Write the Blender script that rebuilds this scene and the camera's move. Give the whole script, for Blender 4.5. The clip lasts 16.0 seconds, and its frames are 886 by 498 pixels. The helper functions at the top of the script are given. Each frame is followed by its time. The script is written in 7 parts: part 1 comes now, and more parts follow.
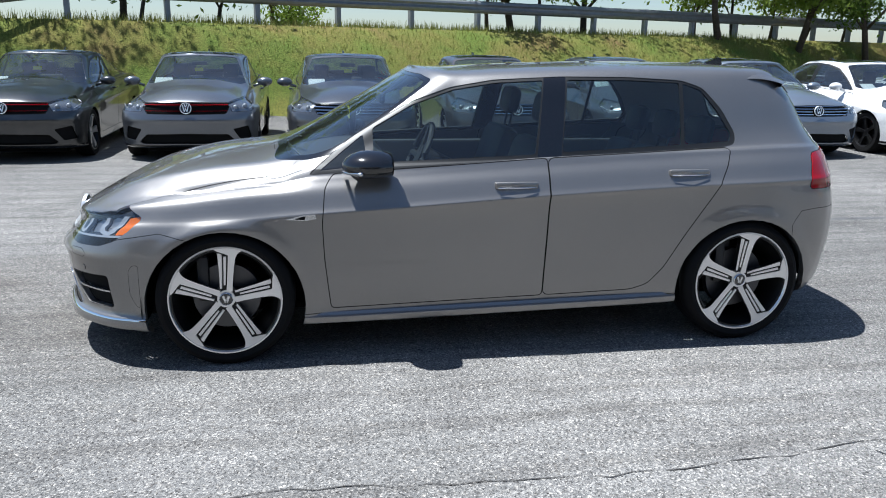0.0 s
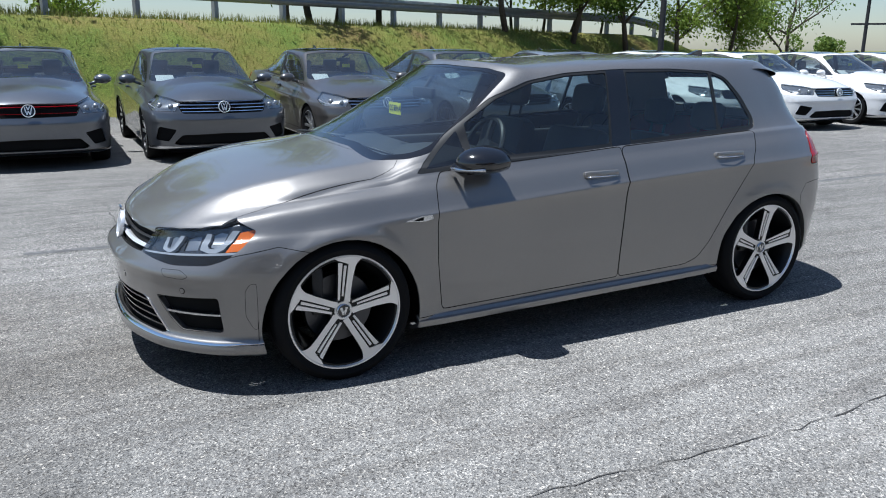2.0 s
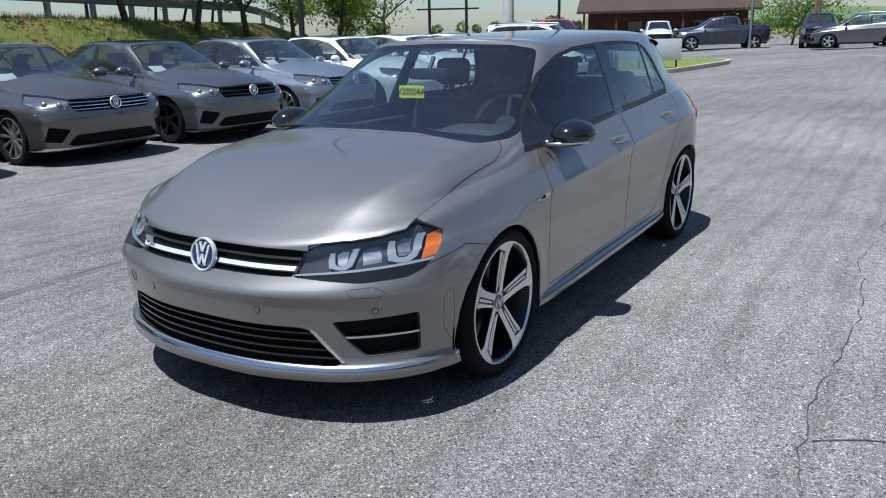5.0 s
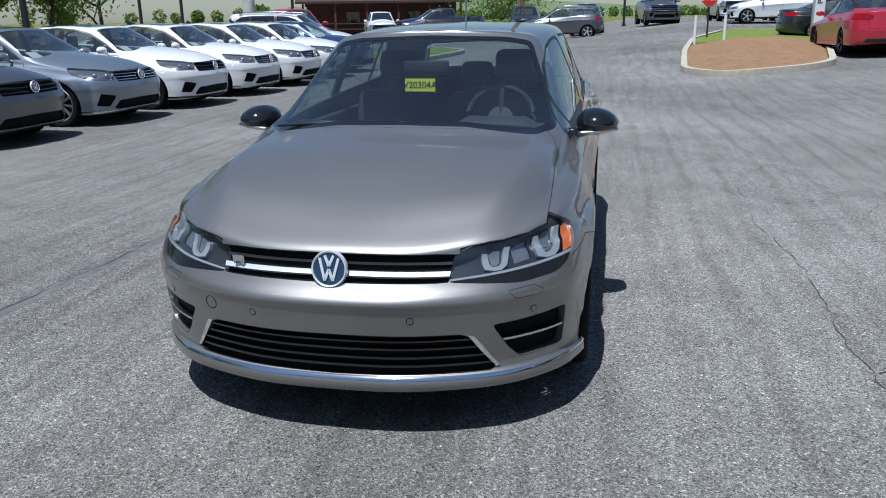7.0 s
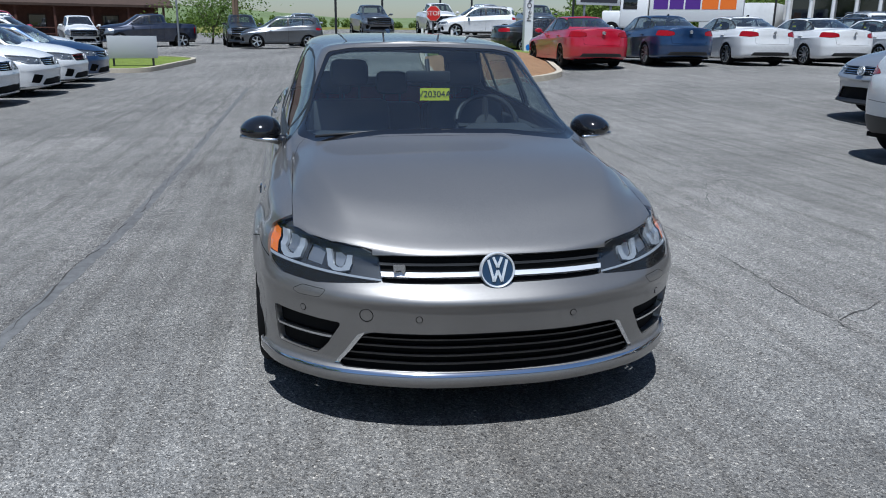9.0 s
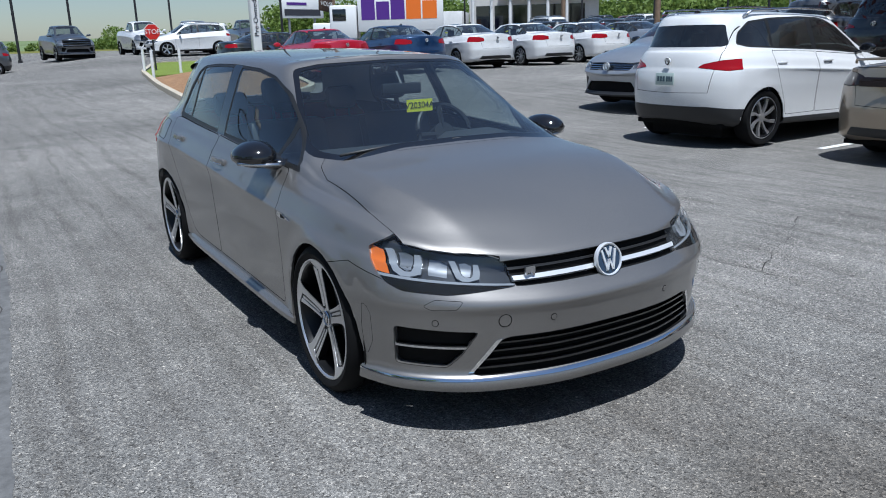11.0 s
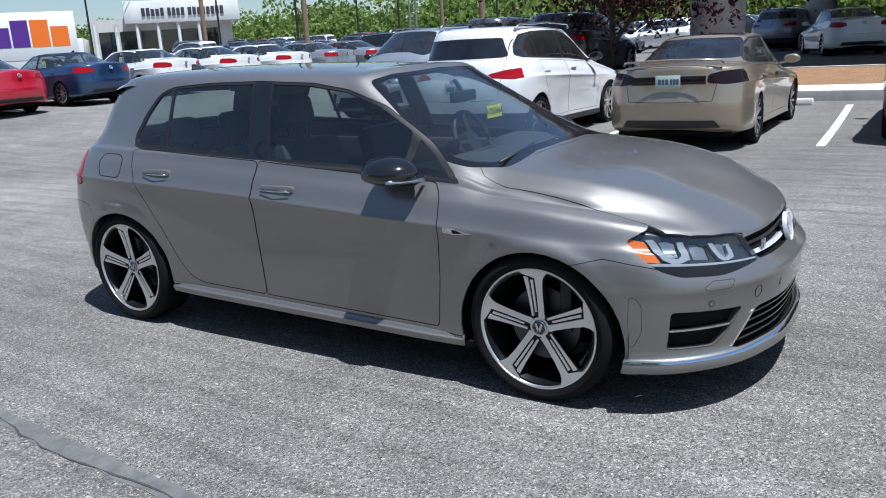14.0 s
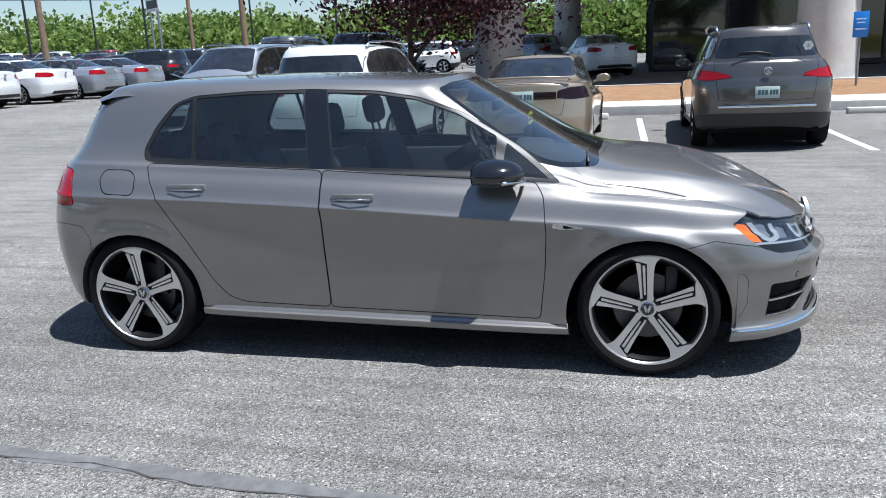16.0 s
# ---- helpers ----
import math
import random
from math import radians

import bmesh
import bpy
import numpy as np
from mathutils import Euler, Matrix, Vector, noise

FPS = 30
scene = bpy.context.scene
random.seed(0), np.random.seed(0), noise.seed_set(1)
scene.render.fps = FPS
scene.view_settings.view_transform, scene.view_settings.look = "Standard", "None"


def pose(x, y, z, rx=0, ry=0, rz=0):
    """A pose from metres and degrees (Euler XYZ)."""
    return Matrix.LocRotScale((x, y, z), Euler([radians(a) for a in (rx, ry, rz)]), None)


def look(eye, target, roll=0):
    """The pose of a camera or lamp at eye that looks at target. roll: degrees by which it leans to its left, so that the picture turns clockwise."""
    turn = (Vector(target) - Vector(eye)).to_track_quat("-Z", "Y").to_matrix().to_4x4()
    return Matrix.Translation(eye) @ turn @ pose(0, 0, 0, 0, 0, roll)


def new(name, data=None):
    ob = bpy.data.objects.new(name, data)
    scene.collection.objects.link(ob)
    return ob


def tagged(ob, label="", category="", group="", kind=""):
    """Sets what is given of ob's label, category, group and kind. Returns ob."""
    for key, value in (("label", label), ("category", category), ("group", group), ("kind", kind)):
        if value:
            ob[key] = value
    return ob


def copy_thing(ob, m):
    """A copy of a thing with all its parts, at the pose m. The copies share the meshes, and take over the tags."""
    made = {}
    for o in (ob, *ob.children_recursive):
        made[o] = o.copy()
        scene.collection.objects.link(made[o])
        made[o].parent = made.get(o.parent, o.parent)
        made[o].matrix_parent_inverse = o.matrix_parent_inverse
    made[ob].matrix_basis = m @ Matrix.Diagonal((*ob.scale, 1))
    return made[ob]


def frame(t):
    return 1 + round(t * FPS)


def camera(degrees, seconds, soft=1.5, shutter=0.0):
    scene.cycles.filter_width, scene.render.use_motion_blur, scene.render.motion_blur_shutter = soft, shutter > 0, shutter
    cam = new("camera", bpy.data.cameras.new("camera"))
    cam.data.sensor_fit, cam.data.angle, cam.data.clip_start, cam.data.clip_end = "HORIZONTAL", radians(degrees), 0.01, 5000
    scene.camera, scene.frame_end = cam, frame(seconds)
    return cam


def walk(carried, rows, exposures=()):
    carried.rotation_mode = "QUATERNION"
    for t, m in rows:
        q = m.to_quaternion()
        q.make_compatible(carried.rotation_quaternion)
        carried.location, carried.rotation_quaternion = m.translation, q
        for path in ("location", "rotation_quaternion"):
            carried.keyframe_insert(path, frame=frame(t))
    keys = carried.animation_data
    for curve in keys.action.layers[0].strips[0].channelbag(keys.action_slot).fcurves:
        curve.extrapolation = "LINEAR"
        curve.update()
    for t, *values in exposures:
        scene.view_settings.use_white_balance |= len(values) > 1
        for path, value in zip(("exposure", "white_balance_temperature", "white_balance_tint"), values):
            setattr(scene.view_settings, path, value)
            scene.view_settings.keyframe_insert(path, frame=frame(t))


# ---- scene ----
cam = camera(58.8, 16.0, 1.0)
PATH = [
    (0, (-0.923, -4.52, 1.47), (-0.587, -2.609, 0.983), 0.8),
    (0.5, (-1.351, -4.464, 1.48), (-0.878, -2.584, 0.987), 0.9),
    (1, (-1.714, -4.316, 1.457), (-1.1, -2.478, 0.961), 0.9),
    (1.5, (-2.084, -4.152, 1.454), (-1.328, -2.368, 0.957), 0.8),
    (2, (-2.465, -3.996, 1.464), (-1.566, -2.28, 0.965), 0.5),
    (2.5, (-2.754, -3.758, 1.445), (-1.711, -2.127, 0.942), 0.3),
    (3, (-3.083, -3.543, 1.439), (-1.905, -2.007, 0.933), 0.1),
    (3.2, (-3.236, -3.449, 1.449), (-2.006, -1.956, 0.942), 0.0),
    (5.3, (-4.187, -2.133, 1.423), (-2.504, -1.196, 0.886), -1.2),
    (5.5, (-4.244, -1.993, 1.435), (-2.528, -1.121, 0.893), -1.1),
    (6, (-4.427, -1.64, 1.434), (-2.642, -0.927, 0.881), -1.0),
    (6.5, (-4.552, -1.297, 1.433), (-2.714, -0.746, 0.87), -0.9),
    (7, (-4.61, -0.91, 1.459), (-2.729, -0.528, 0.894), -0.8),
    (7.5, (-4.749, -0.507, 1.463), (-2.84, -0.295, 0.905), -0.6),
    (8, (-4.801, -0.132, 1.453), (-2.878, -0.098, 0.902), -0.4),
    (8.5, (-4.768, 0.265, 1.46), (-2.85, 0.11, 0.913), 0.2),
    (9, (-4.78, 0.687, 1.469), (-2.886, 0.341, 0.927), 0.8),
    (9.2, (-4.771, 0.829, 1.457), (-2.889, 0.411, 0.924), 0.5),
    (11.3, (-4.205, 2.274, 1.47), (-2.604, 1.191, 0.958), -1.9),
    (11.5, (-4.134, 2.408, 1.467), (-2.567, 1.273, 0.96), -2.1),
    (12, (-3.927, 2.765, 1.477), (-2.445, 1.517, 0.979), -2.6),
    (12.5, (-3.651, 3.011, 1.458), (-2.257, 1.665, 0.965), -3.0),
    (13, (-3.341, 3.233, 1.471), (-2.047, 1.791, 0.974), -3.3),
    (13.5, (-3.005, 3.492, 1.487), (-1.828, 1.954, 0.989), -3.4),
    (14, (-2.657, 3.652, 1.477), (-1.612, 2.022, 0.978), -3.4),
    (14.5, (-2.328, 3.877, 1.487), (-1.424, 2.163, 0.99), -3.3),
    (15, (-1.993, 4.088, 1.496), (-1.234, 2.304, 1.005), -3.2),
    (15.5, (-1.625, 4.208, 1.497), (-1.009, 2.368, 1.011), -3.0),
    (16, (-1.255, 4.404, 1.499), (-0.781, 2.522, 1.018), -2.6),
]
walk(cam, [(t, look(e, a, r)) for t, e, a, r in PATH],
     exposures=[(0, 0.88, 5720, 8), (3, 0.66, 5680, 8), (5.5, 0.50, 5580, 8), (8, 0.25, 5560, 8), (9.2, 0.25, 5560, 8), (12, 0.46, 5620, 8), (14, 0.68, 5680, 8), (16, 0.92, 5740, 8)])

# ---- light ----
SUN_DIR = Vector((-0.33, 0.10, 1.0)).normalized()
world = bpy.data.worlds.new("sky")
scene.world = world
world.use_nodes = True
_wn, _wl = world.node_tree.nodes, world.node_tree.links
_sky = _wn.new("ShaderNodeTexSky")
_sky.sky_type = "NISHITA"
_sky.sun_disc = False
_sky.sun_elevation = math.asin(SUN_DIR.z)
_sky.sun_rotation = math.atan2(SUN_DIR.x, SUN_DIR.y)
_sky.air_density, _sky.dust_density, _sky.ozone_density = 1.0, 0.5, 1.0
_wl.new(_sky.outputs[0], _wn["Background"].inputs[0])
_wn["Background"].inputs[1].default_value = 0.062
sun = new("sun", bpy.data.lights.new("sun", "SUN"))
sun.data.energy, sun.data.angle, sun.data.color = 4.9, radians(0.6), (1.0, 0.955, 0.89)
sun.matrix_world = look(SUN_DIR * 50, (0, 0, 0))


# ---- materials ----
def mat(name, color, rough=0.5, metal=0.0, coat=0.0, spec=0.5, emit=0.0):
    m = bpy.data.materials.new(name)
    m.use_nodes = True
    b = m.node_tree.nodes["Principled BSDF"]
    b.inputs["Base Color"].default_value = (*color, 1)
    b.inputs["Roughness"].default_value = rough
    b.inputs["Metallic"].default_value = metal
    b.inputs["Coat Weight"].default_value = coat
    b.inputs["Coat Roughness"].default_value = 0.03
    b.inputs["Coat IOR"].default_value = 1.6
    b.inputs["Specular IOR Level"].default_value = spec
    if emit:
        b.inputs["Emission Color"].default_value = (*color, 1)
        b.inputs["Emission Strength"].default_value = emit
    return m


def nodes(m):
    return m.node_tree.nodes, m.node_tree.links, m.node_tree.nodes["Principled BSDF"]


def coords(m, scale=1.0, kind="Object"):
    n, l, _ = nodes(m)
    c = n.new("ShaderNodeTexCoord")
    mp = n.new("ShaderNodeMapping")
    mp.inputs["Scale"].default_value = (scale, scale, scale) if not isinstance(scale, tuple) else scale
    l.new(c.outputs[kind], mp.inputs["Vector"])
    return mp.outputs["Vector"]


def noise_tex(m, vec, scale, detail=4.0, rough=0.6):
    n, l, _ = nodes(m)
    t = n.new("ShaderNodeTexNoise")
    t.inputs["Scale"].default_value = scale
    t.inputs["Detail"].default_value = detail
    t.inputs["Roughness"].default_value = rough
    l.new(vec, t.inputs["Vector"])
    return t.outputs["Fac"]


def ramp(m, fac, stops):
    n, l, _ = nodes(m)
    r = n.new("ShaderNodeValToRGB")
    el = r.color_ramp.elements
    while len(el) < len(stops):
        el.new(0.5)
    for e, (p, c) in zip(el, stops):
        e.position = p
        e.color = (*c, 1) if len(c) == 3 else c
    l.new(fac, r.inputs["Fac"])
    return r.outputs["Color"]


def mix_color(m, fac, a, b, mode="MIX"):
    n, l, _ = nodes(m)
    x = n.new("ShaderNodeMix")
    x.data_type, x.blend_type = "RGBA", mode
    for sock, v in ((x.inputs["Factor"], fac), (x.inputs["A"], a), (x.inputs["B"], b)):
        if isinstance(v, (int, float)):
            sock.default_value = v
        elif isinstance(v, tuple):
            sock.default_value = (*v, 1)
        else:
            l.new(v, sock)
    return x.outputs["Result"]


def bump(m, height, strength=0.3, dist=0.01):
    n, l, b = nodes(m)
    k = n.new("ShaderNodeBump")
    k.inputs["Strength"].default_value = strength
    k.inputs["Distance"].default_value = dist
    l.new(height, k.inputs["Height"])
    l.new(k.outputs["Normal"], b.inputs["Normal"])


def paint(name, color, metal=0.55, rough=0.32):
    """Car paint: flakes under a clear coat, with a breath of dust."""
    m = mat(name, color, rough, metal, 1.0)
    n, l, b = nodes(m)
    v = coords(m)
    f = noise_tex(m, v, 900.0, 1.0)
    flake = ramp(m, f, [(0.35, tuple(c * 0.8 for c in color)), (0.65, tuple(min(1, c * 1.2) for c in color))])
    dust = noise_tex(m, v, 3.0, 5.0)
    l.new(mix_color(m, ramp(m, dust, [(0.4, (0, 0, 0)), (0.9, (0.06, 0.06, 0.06))]), flake, (0.42, 0.4, 0.36)), b.inputs["Base Color"])
    l.new(ramp(m, dust, [(0.3, (0.02,) * 3), (0.8, (0.07,) * 3)]), b.inputs["Coat Roughness"])
    return m


def coords_of(m):
    return m.node_tree.nodes.new("ShaderNodeTexCoord").outputs["Object"]


def dust_haze_film(m, vec, scale, dust):
    n, l = m.node_tree.nodes, m.node_tree.links
    t, r = n.new("ShaderNodeTexNoise"), n.new("ShaderNodeMapRange")
    t.inputs["Scale"].default_value = scale
    t.inputs["Detail"].default_value = 5.0
    l.new(vec, t.inputs["Vector"])
    l.new(t.outputs["Fac"], r.inputs["Value"])
    r.inputs["From Min"].default_value, r.inputs["From Max"].default_value = 0.3, 0.7
    r.inputs["To Min"].default_value, r.inputs["To Max"].default_value = 0.35 * dust, dust
    return r.outputs["Result"]


def glass(name, tint, gloss_ior=1.8, dust=0.02):
    """A thin tinted pane: see-through, with a mirror reflection that grows at a slant."""
    m = bpy.data.materials.new(name)
    m.use_nodes = True
    n, l = m.node_tree.nodes, m.node_tree.links
    n.remove(n["Principled BSDF"])
    tr, gl, mx, fr = (n.new(k) for k in ("ShaderNodeBsdfTransparent", "ShaderNodeBsdfGlossy", "ShaderNodeMixShader", "ShaderNodeLayerWeight"))
    tr.inputs["Color"].default_value = (*tint, 1)
    gl.inputs["Roughness"].default_value = 0.01
    gl.inputs["Color"].default_value = (0.95, 0.97, 1, 1)
    # gloss grows with the slant, alike from both sides of the pane
    f0 = ((gloss_ior - 1) / (gloss_ior + 1)) ** 2
    fr.inputs["Blend"].default_value = 0.5
    pw, ma = n.new("ShaderNodeMath"), n.new("ShaderNodeMath")
    pw.operation, ma.operation = "POWER", "MULTIPLY_ADD"
    pw.inputs[1].default_value = 4.0
    ma.inputs[1].default_value, ma.inputs[2].default_value = 1 - f0, f0
    l.new(fr.outputs["Facing"], pw.inputs[0])
    l.new(pw.outputs[0], ma.inputs[0])
    l.new(ma.outputs[0], mx.inputs[0])
    l.new(tr.outputs[0], mx.inputs[1])
    l.new(gl.outputs[0], mx.inputs[2])
    # a thin film of dust, its pale colour also standing in for glare haze
    df, md = n.new("ShaderNodeBsdfDiffuse"), n.new("ShaderNodeMixShader")
    df.inputs["Color"].default_value = (0.75, 0.75, 0.73, 1)
    v = coords_of(m)
    f = dust_haze_film(m, v, 5.0, dust)
    l.new(f, md.inputs[0])
    l.new(mx.outputs[0], md.inputs[1])
    l.new(df.outputs[0], md.inputs[2])
    l.new(md.outputs[0], n["Material Output"].inputs["Surface"])
    return m


M = {}
M["hero_paint"] = paint("grey_car_paint", (0.218, 0.209, 0.199), 0.70, 0.41)
M["gap"] = mat("gap_black", (0.004, 0.004, 0.004), 0.8, spec=0.15)
M["black_gloss"] = mat("black_gloss_plastic", (0.008, 0.008, 0.009), 0.12, 0, 0.6)
M["black_plastic"] = mat("black_grained_plastic", (0.018, 0.018, 0.019), 0.5)
M["trim_rubber"] = mat("black_trim", (0.012, 0.012, 0.012), 0.45)
M["chrome"] = mat("chrome", (0.82, 0.83, 0.85), 0.09, 1.0)
M["satin"] = mat("satin_aluminium", (0.62, 0.63, 0.65), 0.25, 1.0)
M["alloy"] = mat("machined_alloy", (0.72, 0.72, 0.73), 0.28, 0.9)
M["alloy_dark"] = mat("black_alloy", (0.006, 0.006, 0.0065), 0.35, 0.0, 0.0, 0.3)
M["brake"] = mat("brake_disc", (0.09, 0.09, 0.095), 0.4, 0.8)
M["glass_side"] = glass("tinted_side_glass", (0.62, 0.70, 0.69), 1.75, 0.008)
M["glass_ws"] = glass("windscreen_glass", (0.74, 0.82, 0.83), 2.0, 0.012)
M["glass_dark"] = glass("dark_car_glass", (0.12, 0.14, 0.14))
M["glass_light"] = glass("light_car_glass", (0.62, 0.68, 0.68), 2.1)
M["lamp_clear"] = glass("clear_lamp_cover", (0.9, 0.92, 0.93), 1.45, 0.006)
M["lamp_white"] = mat("lamp_reflector", (0.30, 0.31, 0.33), 0.3, 0.7)
M["lamp_grey"] = mat("lamp_interior", (0.085, 0.088, 0.093), 0.25, 0.7)
M["lamp_silver"] = mat("silvered_lamp_inside", (0.26, 0.265, 0.275), 0.25, 0.75)
M["lamp_led"] = mat("lamp_light_guide", (0.26, 0.275, 0.30), 0.2)
M["amber"] = mat("amber_lens", (0.62, 0.14, 0.015), 0.2, 0, 0.5)
M["red_lens"] = mat("red_lens", (0.26, 0.002, 0.005), 0.15, 0, 0.25, 0.35)
M["smoke_lens"] = mat("smoked_lens", (0.012, 0.004, 0.005), 0.15, 0, 0.2, 0.3)
M["badge_silver"] = mat("badge_silver", (0.80, 0.81, 0.82), 0.3, 0.5)
M["headliner"] = mat("headliner_cloth", (0.40, 0.40, 0.39), 0.9)
M["seat"] = mat("dark_seat_leather", (0.030, 0.030, 0.033), 0.5)
M["dash"] = mat("dashboard_plastic", (0.040, 0.042, 0.046), 0.6)
M["blue_badge"] = mat("blue_badge", (0.015, 0.04, 0.09), 0.2, 0.3, 0.6)
M["white_card"] = mat("white_card", (0.8, 0.8, 0.78), 0.6)
M["plate"] = mat("licence_plate", (0.42, 0.50, 0.47), 0.4)
M["plate_bar"] = mat("plate_writing", (0.06, 0.10, 0.12), 0.5)
_m = M["yellow_card"] = mat("yellow_card", (0.85, 0.83, 0.02), 0.6)
M["ink"] = mat("black_ink", (0.02, 0.02, 0.02), 0.6)
_m = M["tyre"] = mat("tyre_rubber", (0.0065, 0.0065, 0.007), 0.75, spec=0.15)
bump(_m, noise_tex(_m, coords(_m), 120.0, 2.0), 0.15, 0.004)


# ---- mesh helpers ----
def part(name, bm, material, parent=None, label="", smooth=True, angle=40):
    """Links a bmesh as one mesh object under a thing or part."""
    me = bpy.data.meshes.new(name)
    if smooth:
        for f in bm.faces:
            f.smooth = True
        lim = radians(angle)
        for e in bm.edges:
            if len(e.link_faces) == 2 and e.calc_face_angle(0) > lim:
                e.smooth = False
    bm.to_mesh(me)
    bm.free()
    for m in (material if isinstance(material, (list, tuple)) else [material]):
        me.materials.append(M[m] if isinstance(m, str) else m)
    ob = new(name, me)
    if parent is not None:
        ob.parent = parent
    if label:
        ob["label"] = label
    return ob


def empty(name, m=None):
    ob = new(name)
    if m is not None:
        ob.matrix_world = m
    return ob


def box(bm, lo, hi, bevel=0.0, rot=None):
    c = [(a + b) / 2 for a, b in zip(lo, hi)]
    s = [abs(b - a) for a, b in zip(lo, hi)]
    mtx = Matrix.Translation(c) @ (rot or Matrix()) @ Matrix.Diagonal((*s, 1))
    r = bmesh.ops.create_cube(bm, size=1.0, matrix=mtx)
    if bevel:
        es = list({e for v in r["verts"] for e in v.link_edges})
        bmesh.ops.bevel(bm, geom=es, offset=bevel, segments=2, affect="EDGES", profile=0.5)
    return r["verts"]


def cyl(bm, a, b, r1, r2=None, seg=16, caps=True):
    a, b = Vector(a), Vector(b)
    d = b - a
    q = Vector((0, 0, 1)).rotation_difference(d).to_matrix().to_4x4()
    bmesh.ops.create_cone(bm, cap_ends=caps, segments=seg, radius1=r1, radius2=r1 if r2 is None else r2, depth=d.length,
                          matrix=Matrix.Translation((a + b) / 2) @ q)


def lathe(bm, profile, seg=40, axis="y", centre=(0, 0, 0), arc=None, closed=False):
    """Turns (radius, along) pairs round the axis."""
    a0, a1 = arc or (0, 2 * math.pi)
    full = arc is None
    n = seg if full else seg + 1
    rows = []
    for i in range(n):
        t = a0 + (a1 - a0) * i / seg
        row = []
        for r, h in profile:
            p = (r * math.cos(t), h, r * math.sin(t)) if axis == "y" else (r * math.cos(t), r * math.sin(t), h)
            row.append(bm.verts.new([p[k] + centre[k] for k in range(3)]))
        rows.append(row)
    m = len(profile)
    for i in range(n if full else n - 1):
        p, q = rows[i], rows[(i + 1) % n]
        for j in range(m if closed else m - 1):
            k = (j + 1) % m
            if axis == "y":
                bm.faces.new((p[j], p[k], q[k], q[j]))
            else:
                bm.faces.new((p[j], q[j], q[k], p[k]))


def prism(bm, poly, depth, m=Matrix(), bevel=0.0):
    """A flat polygon in local x, z pushed along local y."""
    vs = [bm.verts.new(m @ Vector((x, 0, z))) for x, z in poly]
    ws = [bm.verts.new(m @ Vector((x, depth, z))) for x, z in poly]
    n = len(poly)
    bm.faces.new(vs)
    bm.faces.new(ws[::-1])
    side = [bm.faces.new((vs[i], ws[i], ws[(i + 1) % n], vs[(i + 1) % n])) for i in range(n)]
    bmesh.ops.recalc_face_normals(bm, faces=list({f for v in vs + ws for f in v.link_faces}))
    if bevel:
        es = [e for f in (vs[0].link_faces) for e in f.edges if e.verts[0] in vs and e.verts[1] in vs]
        bmesh.ops.bevel(bm, geom=list(set(es)), offset=bevel, segments=1, affect="EDGES")


def tube(bm, pts, r, seg=8, radii=None):
    """A round bar along points."""
    pts = [Vector(p) for p in pts]
    rows = []
    for i, p in enumerate(pts):
        d = (pts[min(i + 1, len(pts) - 1)] - pts[max(i - 1, 0)]).normalized()
        u = d.orthogonal().normalized() if abs(d.z) > 0.9 else d.cross(Vector((0, 0, 1))).normalized()
        w = d.cross(u)
        rr = radii[i] if radii else r
        rows.append([bm.verts.new(p + rr * (math.cos(2 * math.pi * k / seg) * u + math.sin(2 * math.pi * k / seg) * w)) for k in range(seg)])
    for a, b in zip(rows, rows[1:]):
        for k in range(seg):
            bm.faces.new((a[k], a[(k + 1) % seg], b[(k + 1) % seg], b[k]))
    bm.faces.new(rows[0][::-1])
    bm.faces.new(rows[-1])


def from_grid(bm, G, flip=False):
    vs = [[bm.verts.new(p) for p in row] for row in G]
    for a, b in zip(vs, vs[1:]):
        for i in range(len(a) - 1):
            q = (a[i], a[i + 1], b[i + 1], b[i])
            bm.faces.new(q[::-1] if flip else q)
    return vs


from mathutils.bvhtree import BVHTree

# ---- car bodies ----
THETA = [radians(a) for a in (0, 22, 44, 66, 90)]
SIDE = (0.14, 0.33, 0.56, 0.80)


def ring(xf, bf, ef, xr, br, er, wf, wm, wr, zf, zc, zm, zd, zr, rise=2):
    """One level line round half a car, from the middle of the nose to the middle of the tail."""
    pts = []
    for t in THETA:
        s, c = math.sin(t) ** (2 / ef), max(0.0, math.cos(t)) ** (2 / ef)
        pts.append((xf + bf * (1 - c), -wf * s, zf + (zc - zf) * s ** rise))
    x0, x1 = xf + bf, xr - br
    for f in SIDE:
        a = max(0.0, 1 - f / 0.5) ** 2
        b = max(0.0, 1 - (1 - f) / 0.5) ** 2
        pts.append((x0 + (x1 - x0) * f, -(wm + (wf - wm) * a + (wr - wm) * b), zm + (zc - zm) * (1 - f) ** 2 * (1 if f < 0.5 else (1 - f) / 0.5) + (zd - zm) * f ** 2 * (1 if f > 0.5 else f / 0.5)))
    for t in THETA[::-1]:
        s, c = math.sin(t) ** (2 / er), max(0.0, math.cos(t)) ** (2 / er)
        pts.append((xr - br * (1 - c), -wr * s, zr + (zd - zr) * s * s))
    return np.array(pts)


